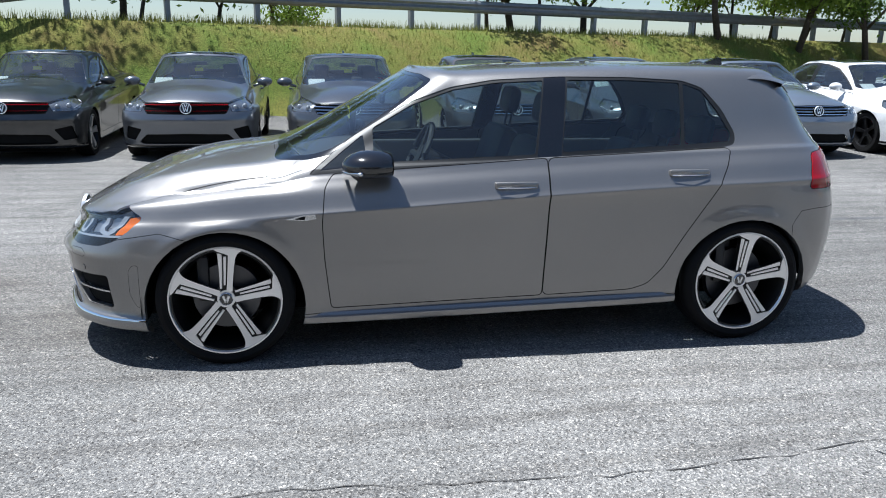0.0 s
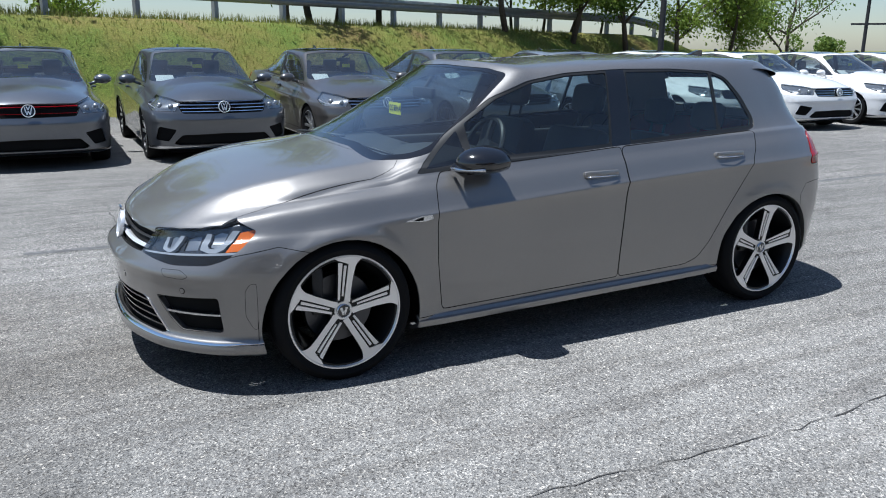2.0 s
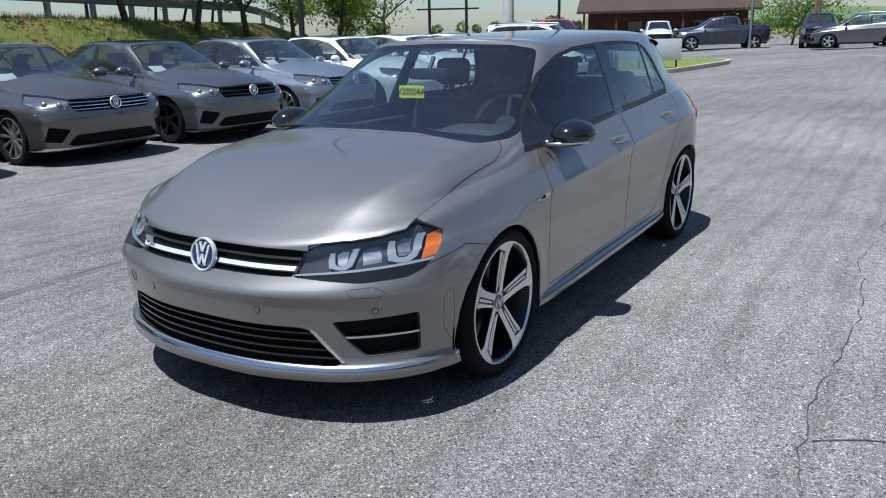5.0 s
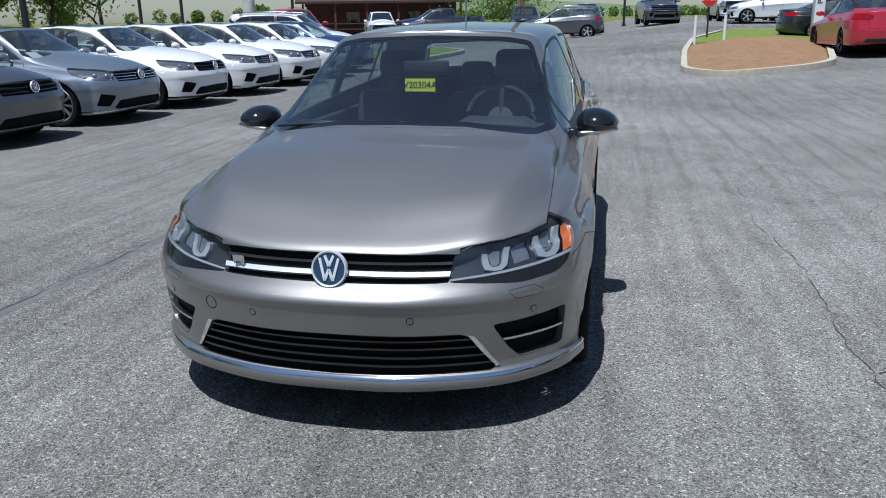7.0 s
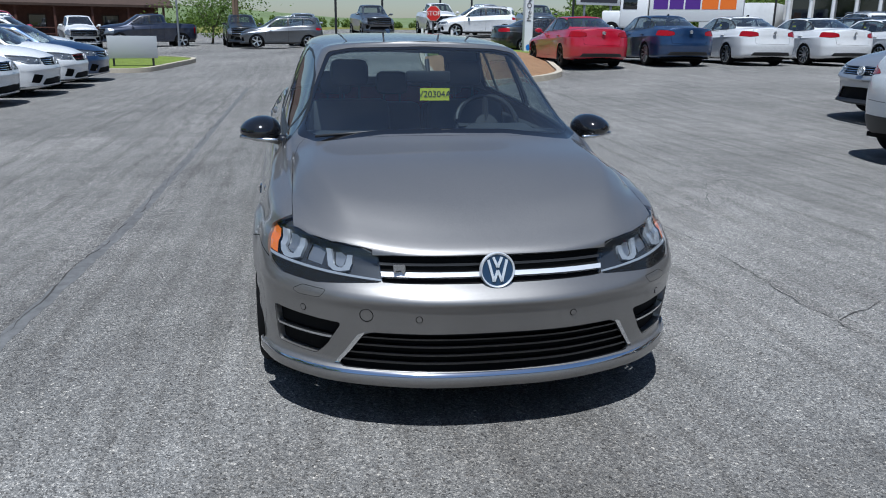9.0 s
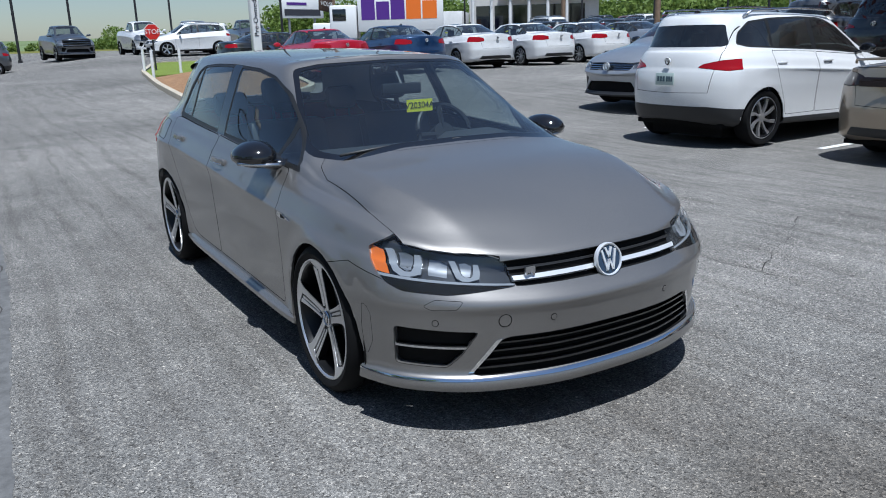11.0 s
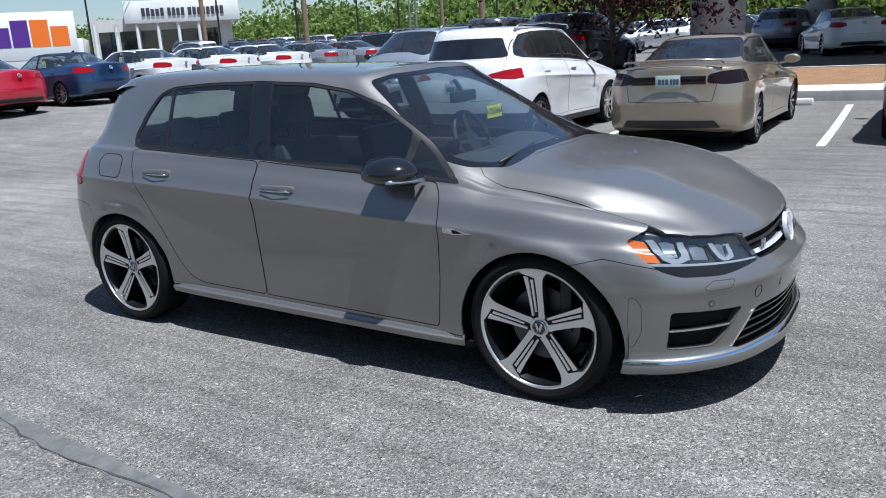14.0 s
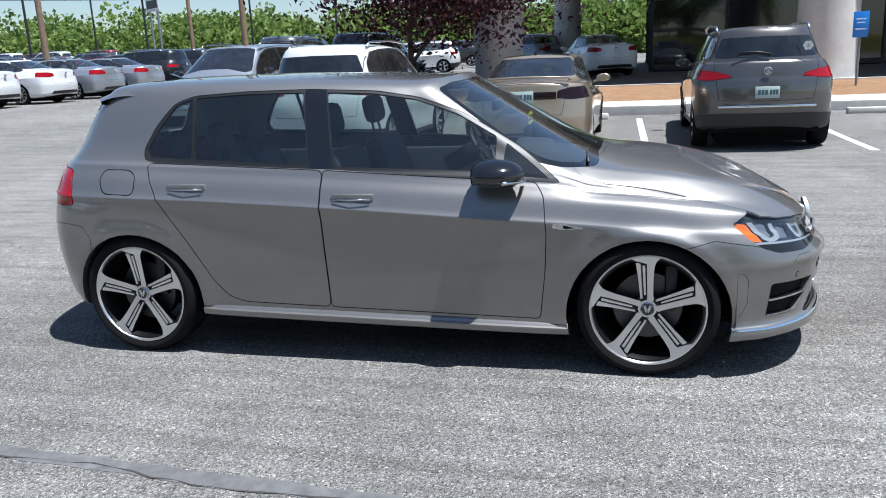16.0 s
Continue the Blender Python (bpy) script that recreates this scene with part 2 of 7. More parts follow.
def along(P, counts, mono, mirror):
    """Cubic curves through the rows of P along its first axis, with `counts` steps a stretch."""
    if mirror:
        flip = np.array([1, -1, 1])
        P = np.concatenate([P[1:2] * flip, P, P[-2:-1] * flip])
    d = np.linalg.norm(np.diff(P, axis=0), axis=-1).mean(axis=tuple(range(1, P.ndim - 1))) + 1e-3
    slope = np.diff(P, axis=0) / d.reshape(-1, *([1] * (P.ndim - 1)))
    h0, h1 = d[:-1].reshape(-1, *([1] * (P.ndim - 1))), d[1:].reshape(-1, *([1] * (P.ndim - 1)))
    if mono:
        prod = slope[:-1] * slope[1:]
        w0, w1 = 2 * h1 + h0, h1 + 2 * h0
        T = np.where(prod > 0, (w0 + w1) / (w0 / np.where(slope[:-1] == 0, 1, slope[:-1]) + w1 / np.where(slope[1:] == 0, 1, slope[1:]) + 1e-12), 0)
    else:
        T = (slope[:-1] * h1 + slope[1:] * h0) / (h0 + h1)
    T = np.concatenate([slope[:1], T, slope[-1:]])
    out = []
    rng = range(1, len(P) - 2) if mirror else range(len(P) - 1)
    for k, i in enumerate(rng):
        for u in np.arange(counts[k]) / counts[k]:
            a, b = 2 * u ** 3 - 3 * u ** 2 + 1, u ** 3 - 2 * u ** 2 + u
            out.append(a * P[i] + b * d[i] * T[i] + (1 - a) * P[i + 1] + (u ** 3 - u ** 2) * d[i] * T[i + 1])
    out.append(P[-2] if mirror else P[-1])
    return np.array(out)


def shell(rings, nu, nv, arches=(), crease=False):
    """Half a body surface (y <= 0) as a bmesh, with arch lips pushed out round the wheels."""
    P = np.array([ring(*r) for r in rings])
    P = along(P.transpose(1, 0, 2), nu, False, True).transpose(1, 0, 2)
    P = along(P, nv, True, False)
    for ax, az, r in arches:
        d = np.hypot(P[..., 0] - ax, P[..., 2] - az)
        lift = np.clip(1 - np.abs(d - r - 0.015) / 0.05, 0, 1)
        P[..., 1] -= 0.012 * lift * lift * (3 - 2 * lift) * (P[..., 1] < -0.6)
    if crease:
        X, Y, Z = P[..., 0], -P[..., 1], P[..., 2]
        yc = .455 + .175 * np.clip((X + 2.04) / .56, 0, 1) ** .8
        w = np.clip((-.90 - X) / .15, 0, 1) * np.clip((X + 2.06) / .42, 0, 1) * np.clip((Z - .67) / .03, 0, 1)
        over = np.clip(Y - yc, 0, .11)
        P[..., 2] -= w * .42 * over * np.clip((.83 - Y) / .1, 0, 1)
    P[..., 1] = np.minimum(P[..., 1], 0)
    bm = bmesh.new()
    from_grid(bm, P, flip=True)
    bmesh.ops.remove_doubles(bm, verts=bm.verts, dist=0.0004)
    bmesh.ops.recalc_face_normals(bm, faces=bm.faces)
    if sum(f.normal.y * f.calc_area() for f in bm.faces) > 0:
        bmesh.ops.reverse_faces(bm, faces=bm.faces)
    bm.normal_update()
    lay = bm.verts.layers.float_vector.new("n0")
    for v in bm.verts:
        v[lay] = v.normal if v.co.y < -1e-4 else Vector((v.normal.x, 0, v.normal.z)).normalized()
    bm.faces.layers.int.new("tag")
    return bm


def inside(p, poly):
    x, y = p
    r = False
    for i in range(len(poly)):
        (x0, y0), (x1, y1) = poly[i - 1], poly[i]
        if (y0 > y) != (y1 > y) and x < (x1 - x0) * (y - y0) / (y1 - y0) + x0:
            r = not r
    return r


def offset(poly, d):
    """The outline moved outwards by d (inwards when negative)."""
    area = sum(poly[i - 1][0] * poly[i][1] - poly[i][0] * poly[i - 1][1] for i in range(len(poly)))
    sgn = 1 if area > 0 else -1
    out = []
    n = len(poly)
    for i in range(n):
        a, b, c = Vector(poly[i - 1]), Vector(poly[i]), Vector(poly[(i + 1) % n])
        e, f = (b - a).normalized(), (c - b).normalized()
        m = Vector((e.y, -e.x)) + Vector((f.y, -f.x))
        m = m / max(0.35, m.length_squared / 2)
        out.append(tuple(b + sgn * d * m))
    return out


def smooth_poly(pts, n=4):
    """A closed soft curve through corner points."""
    P = [Vector(p) for p in pts]
    out = []
    k = len(P)
    for i in range(k):
        p0, p1, p2, p3 = P[i - 1], P[i], P[(i + 1) % k], P[(i + 2) % k]
        for j in range(n):
            t = j / n
            out.append(tuple(0.5 * (2 * p1 + (p2 - p0) * t + (2 * p0 - 5 * p1 + 4 * p2 - p3) * t * t + (3 * p1 - p0 - 3 * p2 + p3) * t ** 3)))
    return out


def round_poly(pts, r, n=3):
    """Corner points joined by straight lines with rounded corners."""
    out = []
    k = len(pts)
    for i in range(k):
        a, b, c = Vector(pts[i - 1]), Vector(pts[i]), Vector(pts[(i + 1) % k])
        u, w = a - b, c - b
        q = min(r, u.length * 0.45, w.length * 0.45)
        p, s = b + u.normalized() * q, b + w.normalized() * q
        for j in range(n + 1):
            t = j / n
            out.append(tuple((1 - t) ** 2 * p + 2 * t * (1 - t) * b + t * t * s))
    return out


class View:
    """A flat view of the body along a direction, in which outlines are cut."""

    def __init__(self, kind):
        self.kind = kind
        s = math.sqrt(0.5)
        self.u, self.v, self.d = {
            "side": (Vector((1, 0, 0)), Vector((0, 0, 1)), Vector((0, -1, 0))),
            "front": (Vector((0, 1, 0)), Vector((0, 0, 1)), Vector((-1, 0, 0))),
            "rear": (Vector((0, 1, 0)), Vector((0, 0, 1)), Vector((1, 0, 0))),
            "top": (Vector((1, 0, 0)), Vector((0, 1, 0)), Vector((0, 0, 1))),
            "corner": (Vector((s, -s, 0)), Vector((0, 0, 1)), Vector((-s, -s, 0))),
        }[kind]

    def flat(self, p):
        p = Vector(p)
        return (p.dot(self.u), p.dot(self.v))


VIEWS = {k: View(k) for k in ("side", "front", "rear", "top", "corner")}


def cut(bm, view, poly, tag, over=None, limit=0.12, where=None, scored=0.0):
    """Cuts an outline into the surface and tags the faces inside it. over: tags it may replace. scored: width of a dark gap round it (tag -1)."""
    vw = VIEWS[view]
    lay = bm.faces.layers.int["tag"]
    outlines = [offset(poly, scored), poly] if scored else [poly]
    ok = lambda f: f.normal.dot(vw.d) > limit and (over is None or f[lay] in over) and (where is None or where(f.calc_center_median()))
    for ol in outlines:
        xs, ys = [p[0] for p in ol], [p[1] for p in ol]
        bx = (min(xs) - 0.05, max(xs) + 0.05, min(ys) - 0.05, max(ys) + 0.05)
        cand = []
        for f in bm.faces:
            if not ok(f):
                continue
            fl = [vw.flat(v.co) for v in f.verts]
            fx, fy = [p[0] for p in fl], [p[1] for p in fl]
            if max(fx) > bx[0] and min(fx) < bx[1] and max(fy) > bx[2] and min(fy) < bx[3]:
                cand.append((min(fx), max(fx), min(fy), max(fy), f))
        for i in range(len(ol)):
            a, b = ol[i - 1], ol[i]
            if (a[0] - b[0]) ** 2 + (a[1] - b[1]) ** 2 < 1e-8:
                continue
            e = 0.002
            lo0, hi0, lo1, hi1 = min(a[0], b[0]) - e, max(a[0], b[0]) + e, min(a[1], b[1]) - e, max(a[1], b[1]) + e
            hit = [c for c in cand if c[1] > lo0 and c[0] < hi0 and c[3] > lo1 and c[2] < hi1]
            fs = [c[4] for c in hit if c[4].is_valid]
            if not fs:
                continue
            du, dv = b[0] - a[0], b[1] - a[1]
            no = vw.u * -dv + vw.v * du
            co = vw.u * a[0] + vw.v * a[1]
            geom = list({x for f in fs for x in (*f.verts, *f.edges, f)})
            r = bmesh.ops.bisect_plane(bm, geom=geom, dist=1e-5, plane_co=co, plane_no=no.normalized())
            fresh = {g for g in r["geom"] if isinstance(g, bmesh.types.BMFace)}
            for g in r["geom_cut"]:
                fresh.update(g.link_faces)
            gone = set(fs)
            cand = [c for c in cand if c[4] not in gone and c[4] not in fresh]
            for f in fresh | {f for f in gone if f.is_valid}:
                fl = [vw.flat(v.co) for v in f.verts]
                fx, fy = [p[0] for p in fl], [p[1] for p in fl]
                cand.append((min(fx), max(fx), min(fy), max(fy), f))
    for f in bm.faces:
        if ok(f):
            p = vw.flat(f.calc_center_median())
            if inside(p, poly):
                f[lay] = tag
            elif scored and inside(p, outlines[0]):
                f[lay] = -1


def lift_out(bm, tags, name, material, parent, label="", side=0, depth=0.0, thick=0.0, push=0.0, subst=None, where=None):
    """A part from the tagged faces. side 0: both halves welded; -1: as cut (y < 0); 1: mirrored. push moves it along its normals; thick gives it inner faces."""
    lay, nl = bm.faces.layers.int["tag"], bm.verts.layers.float_vector["n0"]
    fs = [f for f in bm.faces if f[lay] in tags and (where is None or where(f.calc_center_median()))]
    if not fs:
        return None
    idx, co, no, faces, mi = {}, [], [], [], []
    for f in fs:
        row = []
        for v in f.verts:
            if v not in idx:
                idx[v] = len(co)
                n = v[nl].normalized()
                co.append(v.co + n * push)
                no.append(n)
            row.append(idx[v])
        faces.append(row)
        mi.append((subst or {}).get(f[lay], 0))
    if thick:
        edges = {}
        for row in faces:
            for a, b in zip(row, row[1:] + row[:1]):
                edges[(a, b)] = 1
        rim = [(a, b) for a, b in edges if (b, a) not in edges and not (side == 0 and abs(co[a].y) < 2e-4 and abs(co[b].y) < 2e-4)]
        base = {}
        for a, b in rim:
            for k in (a, b):
                if k not in base:
                    base[k] = (len(co), len(co) + 1)
                    inner = co[k] - no[k] * thick
                    if abs(co[k].y) < 2e-4:
                        inner.y = co[k].y
                    co += [co[k].copy(), inner]
                    no += [None, None]
        for a, b in rim:
            t = (co[b] - co[a]).cross(no[a])
            for k in (a, b):
                for q in base[k]:
                    no[q] = (no[q] + t) if no[q] is not None else t.copy()
            faces.append([base[b][0], base[a][0], base[a][1], base[b][1]])
            mi.append(0)
    co2, no2, fc2, mi2 = [], [], [], []
    for s in ((-1, 1) if side == 0 else (side,)):
        k0 = len(co2)
        for c, n in zip(co, no):
            n = n.normalized() if n.length > 0 else Vector((0, -1, 0))
            co2.append((c.x, -c.y, c.z) if s == 1 else tuple(c))
            no2.append((n.x, -n.y, n.z) if s == 1 else tuple(n))
        fc2 += [[k0 + q for q in (row[::-1] if s == 1 else row)] for row in faces]
        mi2 += mi
    me = bpy.data.meshes.new(name)
    me.from_pydata(co2, [], fc2)
    me.polygons.foreach_set("use_smooth", [True] * len(fc2))
    me.polygons.foreach_set("material_index", mi2)
    for m in (material if isinstance(material, (list, tuple)) else [material]):
        me.materials.append(M[m] if isinstance(m, str) else m)
    me.normals_split_custom_set_from_vertices(no2)
    ob = new(name, me)
    ob.parent = parent
    if label:
        ob["label"] = label
    return ob


def writing(body, size, m, material, parent, depth=.004, name="lettering"):
    cu = bpy.data.curves.new(name, "FONT")
    cu.body, cu.size, cu.extrude, cu.align_x, cu.align_y = body, size, depth, "CENTER", "CENTER"
    cu.materials.append(M[material])
    tmp = bpy.data.objects.new(name, cu)
    scene.collection.objects.link(tmp)
    bpy.context.view_layer.update()
    me = bpy.data.meshes.new_from_object(tmp.evaluated_get(bpy.context.evaluated_depsgraph_get()))
    bpy.data.objects.remove(tmp)
    me.name = name
    ob = new(name, me)
    ob.parent = parent
    ob.matrix_local = m
    return ob


FACE = Matrix.Rotation(radians(90), 4, "X")

HATCH = [
    (-2.08, .56, 2.2, 1.98, .46, 2.3, .80, .79, .78, .160, .160, .165, .21, .27),
    (-2.174, .62, 2.25, 2.00, .48, 2.3, .880, .852, .855, .192, .196, .195, .24, .29),
    (-2.174, .62, 2.25, 2.02, .48, 2.3, .880, .854, .870, .230, .236, .24, .28, .34),
    (-2.146, .60, 2.25, 2.03, .48, 2.3, .870, .856, .872, .244, .252, .27, .30, .36),
    (-2.166, .60, 2.25, 2.06, .50, 2.3, .878, .860, .880, .385, .385, .37, .42, .45),
    (-2.178, .60, 2.25, 2.075, .50, 2.3, .883, .866, .886, .492, .495, .50, .56, .58),
    (-2.188, .61, 2.25, 2.075, .50, 2.3, .888, .870, .888, .512, .53, .59, .64, .66),
    (-2.150, .62, 2.25, 2.055, .50, 2.3, .885, .877, .886, .556, .62, .715, .775, .775),
    (-2.114, .66, 2.35, 2.035, .50, 2.3, .874, .889, .884, .60, .675, .784, .838, .845),
    (-2.106, .66, 2.35, 2.034, .50, 2.3, .866, .894, .887, .612, .69, .796, .851, .86),
    (-2.100, .66, 2.35, 2.033, .50, 2.3, .858, .886, .876, .624, .702, .808, .863, .872),
    (-2.088, .66, 2.5, 2.015, .50, 2.3, .815, .846, .835, .670, .795, .885, .94, .945, 3.4),
    (-1.98, .56, 2.45, 2.00, .50, 2.3, .772, .815, .80, .737, .838, .93, .985, .985, 3),
    (-1.82, .46, 2.6, 1.99, .50, 2.3, .745, .803, .785, .812, .865, .955, 1.008, 1.005),
    (-1.50, .34, 3.0, 1.98, .50, 2.3, .738, .797, .77, .914, .908, .965, 1.016, 1.015),
    (-1.10, .28, 3.0, 1.965, .48, 2.4, .735, .79, .75, .976, .946, .972, 1.022, 1.03),
    (-.93, .27, 3.0, 1.92, .46, 2.4, .70, .765, .70, 1.050, 1.005, 1.06, 1.09, 1.10),
    (-.62, .25, 3.0, 1.85, .42, 2.4, .64, .70, .635, 1.225, 1.175, 1.23, 1.24, 1.22),
    (-.36, .22, 3.0, 1.77, .38, 2.4, .575, .635, .58, 1.372, 1.335, 1.36, 1.345, 1.325),
    (-.335, .21, 3.0, 1.745, .36, 2.4, .54, .59, .545, 1.383, 1.36, 1.40, 1.385, 1.345),
    (-.33, .2, 3.0, 1.74, .35, 2.6, .42, .46, .43, 1.39, 1.38, 1.425, 1.41, 1.355),
    (-.33, .2, 3.0, 1.74, .35, 2.6, .2, .22, .2, 1.395, 1.39, 1.438, 1.422, 1.36),
    (-.33, .2, 3.0, 1.74, .35, 2.6, 0, 0, 0, 1.397, 1.392, 1.442, 1.425, 1.362),
]


def circle_poly(cx, cz, r, n=40):
    return [(cx + r * math.cos(2 * math.pi * i / n), cz + r * math.sin(2 * math.pi * i / n)) for i in range(n)]


def drop_faces(bm, tag):
    lay = bm.faces.layers.int["tag"]
    bmesh.ops.delete(bm, geom=[f for f in bm.faces if f[lay] == tag], context="FACES")


def flats(view, pts):
    return [VIEWS[view].flat(p) for p in pts]


def wheel_parts(parent, x, y, z, radius, width, rim_r, side, style, tyre_seg=48):
    """A tyre with a rim of five spokes under it. side: -1 or 1, the way the face looks."""
    w = empty("wheel", pose(x, y, z))
    w.parent = parent
    h = width / 2
    bm = bmesh.new()
    g = radius - rim_r
    prof = [(rim_r - 0.01, -h * 0.78), (rim_r + 0.012, -h * 0.93), (rim_r + g * 0.5, -h), (radius - 0.022, -h * 0.96), (radius - 0.004, -h * 0.80), (radius, -h * 0.55),
            (radius, -h * 0.3), (radius - 0.007, -h * 0.29), (radius - 0.007, -h * 0.24), (radius, -h * 0.23),
            (radius, h * 0.23), (radius - 0.007, h * 0.24), (radius - 0.007, h * 0.29), (radius, h * 0.3),
            (radius, h * 0.55), (radius - 0.004, h * 0.80), (radius - 0.022, h * 0.96), (rim_r + g * 0.5, h), (rim_r + 0.012, h * 0.93), (rim_r - 0.01, h * 0.78)]
    lathe(bm, prof, tyre_seg)
    bmesh.ops.recalc_face_normals(bm, faces=bm.faces)
    part("tyre", bm, "tyre", w)
    bm = bmesh.new()
    f = side * h
    lathe(bm, [(rim_r + 0.006, f * 0.90), (rim_r + 0.009, f * 0.86), (rim_r - 0.012, f * 0.84), (rim_r - 0.030, f * 0.5), (rim_r - 0.045, -f * 0.6), (rim_r - 0.06, -f * 0.8)], tyre_seg)
    bmesh.ops.recalc_face_normals(bm, faces=bm.faces)
    part("rim_barrel", bm, "alloy_dark", w)
    bm = bmesh.new()
    lathe(bm, [(rim_r + 0.010, f * 0.86), (rim_r + 0.008, f * 0.925), (rim_r + 0.001, f * 0.93), (rim_r - 0.004, f * 0.86)], tyre_seg)
    bmesh.ops.recalc_face_normals(bm, faces=bm.faces)
    part("rim_lip", bm, "alloy" if style != "black" else "alloy_dark", w)
    bm = bmesh.new()
    lathe(bm, [(0.0, f * 0.15), (rim_r * 0.62, f * 0.15), (rim_r * 0.64, f * 0.05), (rim_r * 0.64, -f * 0.2)], 36)
    lathe(bm, [(rim_r * 0.20, f * 0.15), (rim_r * 0.19, f * 0.30), (0.0, f * 0.32)], 24)
    bmesh.ops.recalc_face_normals(bm, faces=bm.faces)
    part("brake_disc", bm, "brake", w)
    if style == "hero":
        bm = bmesh.new()
        box(bm, (-rim_r * 0.52, min(f * 0.05, f * 0.4), -0.02), (-rim_r * 0.30, max(f * 0.05, f * 0.4), 0.20), 0.015)
        part("brake_caliper", bm, "black_plastic", w)
        spoke_face, spoke_well = "alloy", "alloy_dark"
    else:
        spoke_face, spoke_well = ("alloy_dark", "alloy_dark") if style == "black" else ("alloy", "alloy_dark")
    hub_y, tip_y = f * (0.60 if style == "hero" else 0.62), f * 0.86

    def spoke(angle, prof, depth, name, material, lift=0.0):
        """A tapering bar from hub to lip; prof: (distance out, half width) pairs, or left/right edges."""
        bm = bmesh.new()
        rows = []
        if style == "hero":
            ds = sorted({p[0] for p in prof} | {d for d in np.linspace(.04, rim_r, 14).tolist() if prof[0][0] < d < prof[-1][0]})
            prof = [(d, float(np.interp(d, [p[0] for p in prof], [p[1] for p in prof])), float(np.interp(d, [p[0] for p in prof], [p[2] for p in prof]))) for d in ds]
        for d, lo, hi in prof:
            k = d / rim_r
            yy = hub_y + (tip_y - hub_y) * min(1, k) ** 1.6 + side * lift
            rows.append([Vector((lo, yy, d)), Vector((hi, yy, d)), Vector((hi * 0.9, yy - side * depth, d)), Vector((lo * 0.9, yy - side * depth, d))])
        vs = [[bm.verts.new(p) for p in r] for r in rows]
        for a, b in zip(vs, vs[1:]):
            for i in range(4):
                bm.faces.new((a[i], a[(i + 1) % 4], b[(i + 1) % 4], b[i]))
        bm.faces.new(vs[0])
        bm.faces.new(vs[-1])
        bmesh.ops.recalc_face_normals(bm, faces=bm.faces)
        bmesh.ops.rotate(bm, verts=bm.verts, matrix=Matrix.Rotation(angle, 3, "Y"))
        return part(name, bm, material, w, smooth=False)

    n = 5 if style in ("hero", "black") else 10
    for i in range(n):
        a = 2 * math.pi * i / n + (0.06 if style == "hero" else 0.2)
        if style == "hero":
            g = -side
            turned = lambda rows: [(d, min(g * lo, g * hi), max(g * lo, g * hi)) for d, lo, hi in rows]
            spoke(a, turned([(0.035, -.032, .030), (0.075, -.030, .029), (rim_r * .62, -.035, .034), (rim_r * .86, -.042, .042), (rim_r * .93, -.05, .055), (rim_r + .002, -.075, .080)]), 0.035, "spoke", spoke_well)
            spoke(a, turned([(0.038, .000, .029), (0.075, .003, .029), (rim_r * .62, .006, .034), (rim_r * .80, .007, .040), (rim_r * .865, .007, .046)]), 0.005, "spoke_bar", spoke_face, 0.006)
            spoke(a, turned([(rim_r * .865, .007, .046), (rim_r * .90, -.018, .052), (rim_r * .93, -.042, .058), (rim_r * .965, -.060, .072), (rim_r + .001, -.078, .088)]), 0.005, "spoke_foot", spoke_face, 0.006)
            spoke(a, turned([(.068, -.0120, -.0040), (rim_r * .62, -.0130, -.0020), (rim_r * .835, -.0130, -.0010)]), 0.005, "spoke_bar", spoke_face, 0.006)
            spoke(a, turned([(.050, -.029, -.0195), (rim_r * .62, -.035, -.0205), (rim_r * .87, -.041, -.0210), (rim_r * .89, -.042, -.030)]), 0.005, "spoke_bar", spoke_face, 0.006)
        elif style == "black":
            spoke(a, [(0.03, -.03, .03), (rim_r * .6, -.026, .026), (rim_r, -.05, .05)], 0.03, "spoke", spoke_face)
        else:
            spoke(a, [(0.03, -.014, .014), (rim_r * .6, -.016, .016), (rim_r, -.026, .026)], 0.025, "spoke", spoke_face)
    bm = bmesh.new()
    lathe(bm, [(0.0, hub_y + side * 0.006), (0.042, hub_y + side * 0.0055), (0.047, hub_y - side * 0.02)], 28)
    bmesh.ops.recalc_face_normals(bm, faces=bm.faces)
    hub = part("hub", bm, spoke_face if style == "hero" else spoke_well, w)
    bm = bmesh.new()
    lathe(bm, [(0.0, hub_y + side * 0.012), (0.027, hub_y + side * 0.011), (0.031, hub_y + side * 0.004)], 24)
    bmesh.ops.recalc_face_normals(bm, faces=bm.faces)
    part("centre_cap", bm, "satin" if style != "hero" else "black_gloss", w)
    if style == "hero":
        bm = bmesh.new()
        lathe(bm, [(0.027, hub_y + side * 0.0115), (0.0285, hub_y + side * 0.014), (0.032, hub_y + side * 0.010)], 24)
        for s in (-1, 1):
            box(bm, (s * 0.002 if s > 0 else -0.013, hub_y + side * 0.008, -0.018), (0.013 if s > 0 else -0.002, hub_y + side * 0.0135, 0.018), 0, Matrix.Rotation(s * 0.35, 4, "Y"))
        part("cap_ring", bm, "satin", w)
        for i in range(5):
            a = 2 * math.pi * (i + 0.5) / 5 + 0.06
            bm = bmesh.new()
            px, pz = 0.056 * math.sin(a), 0.056 * math.cos(a)
            cyl(bm, (px, hub_y - side * 0.02, pz), (px, hub_y + side * 0.006, pz), 0.011, 0.009, 6)
            part("wheel_bolt", bm, "black_plastic", w)
    return w


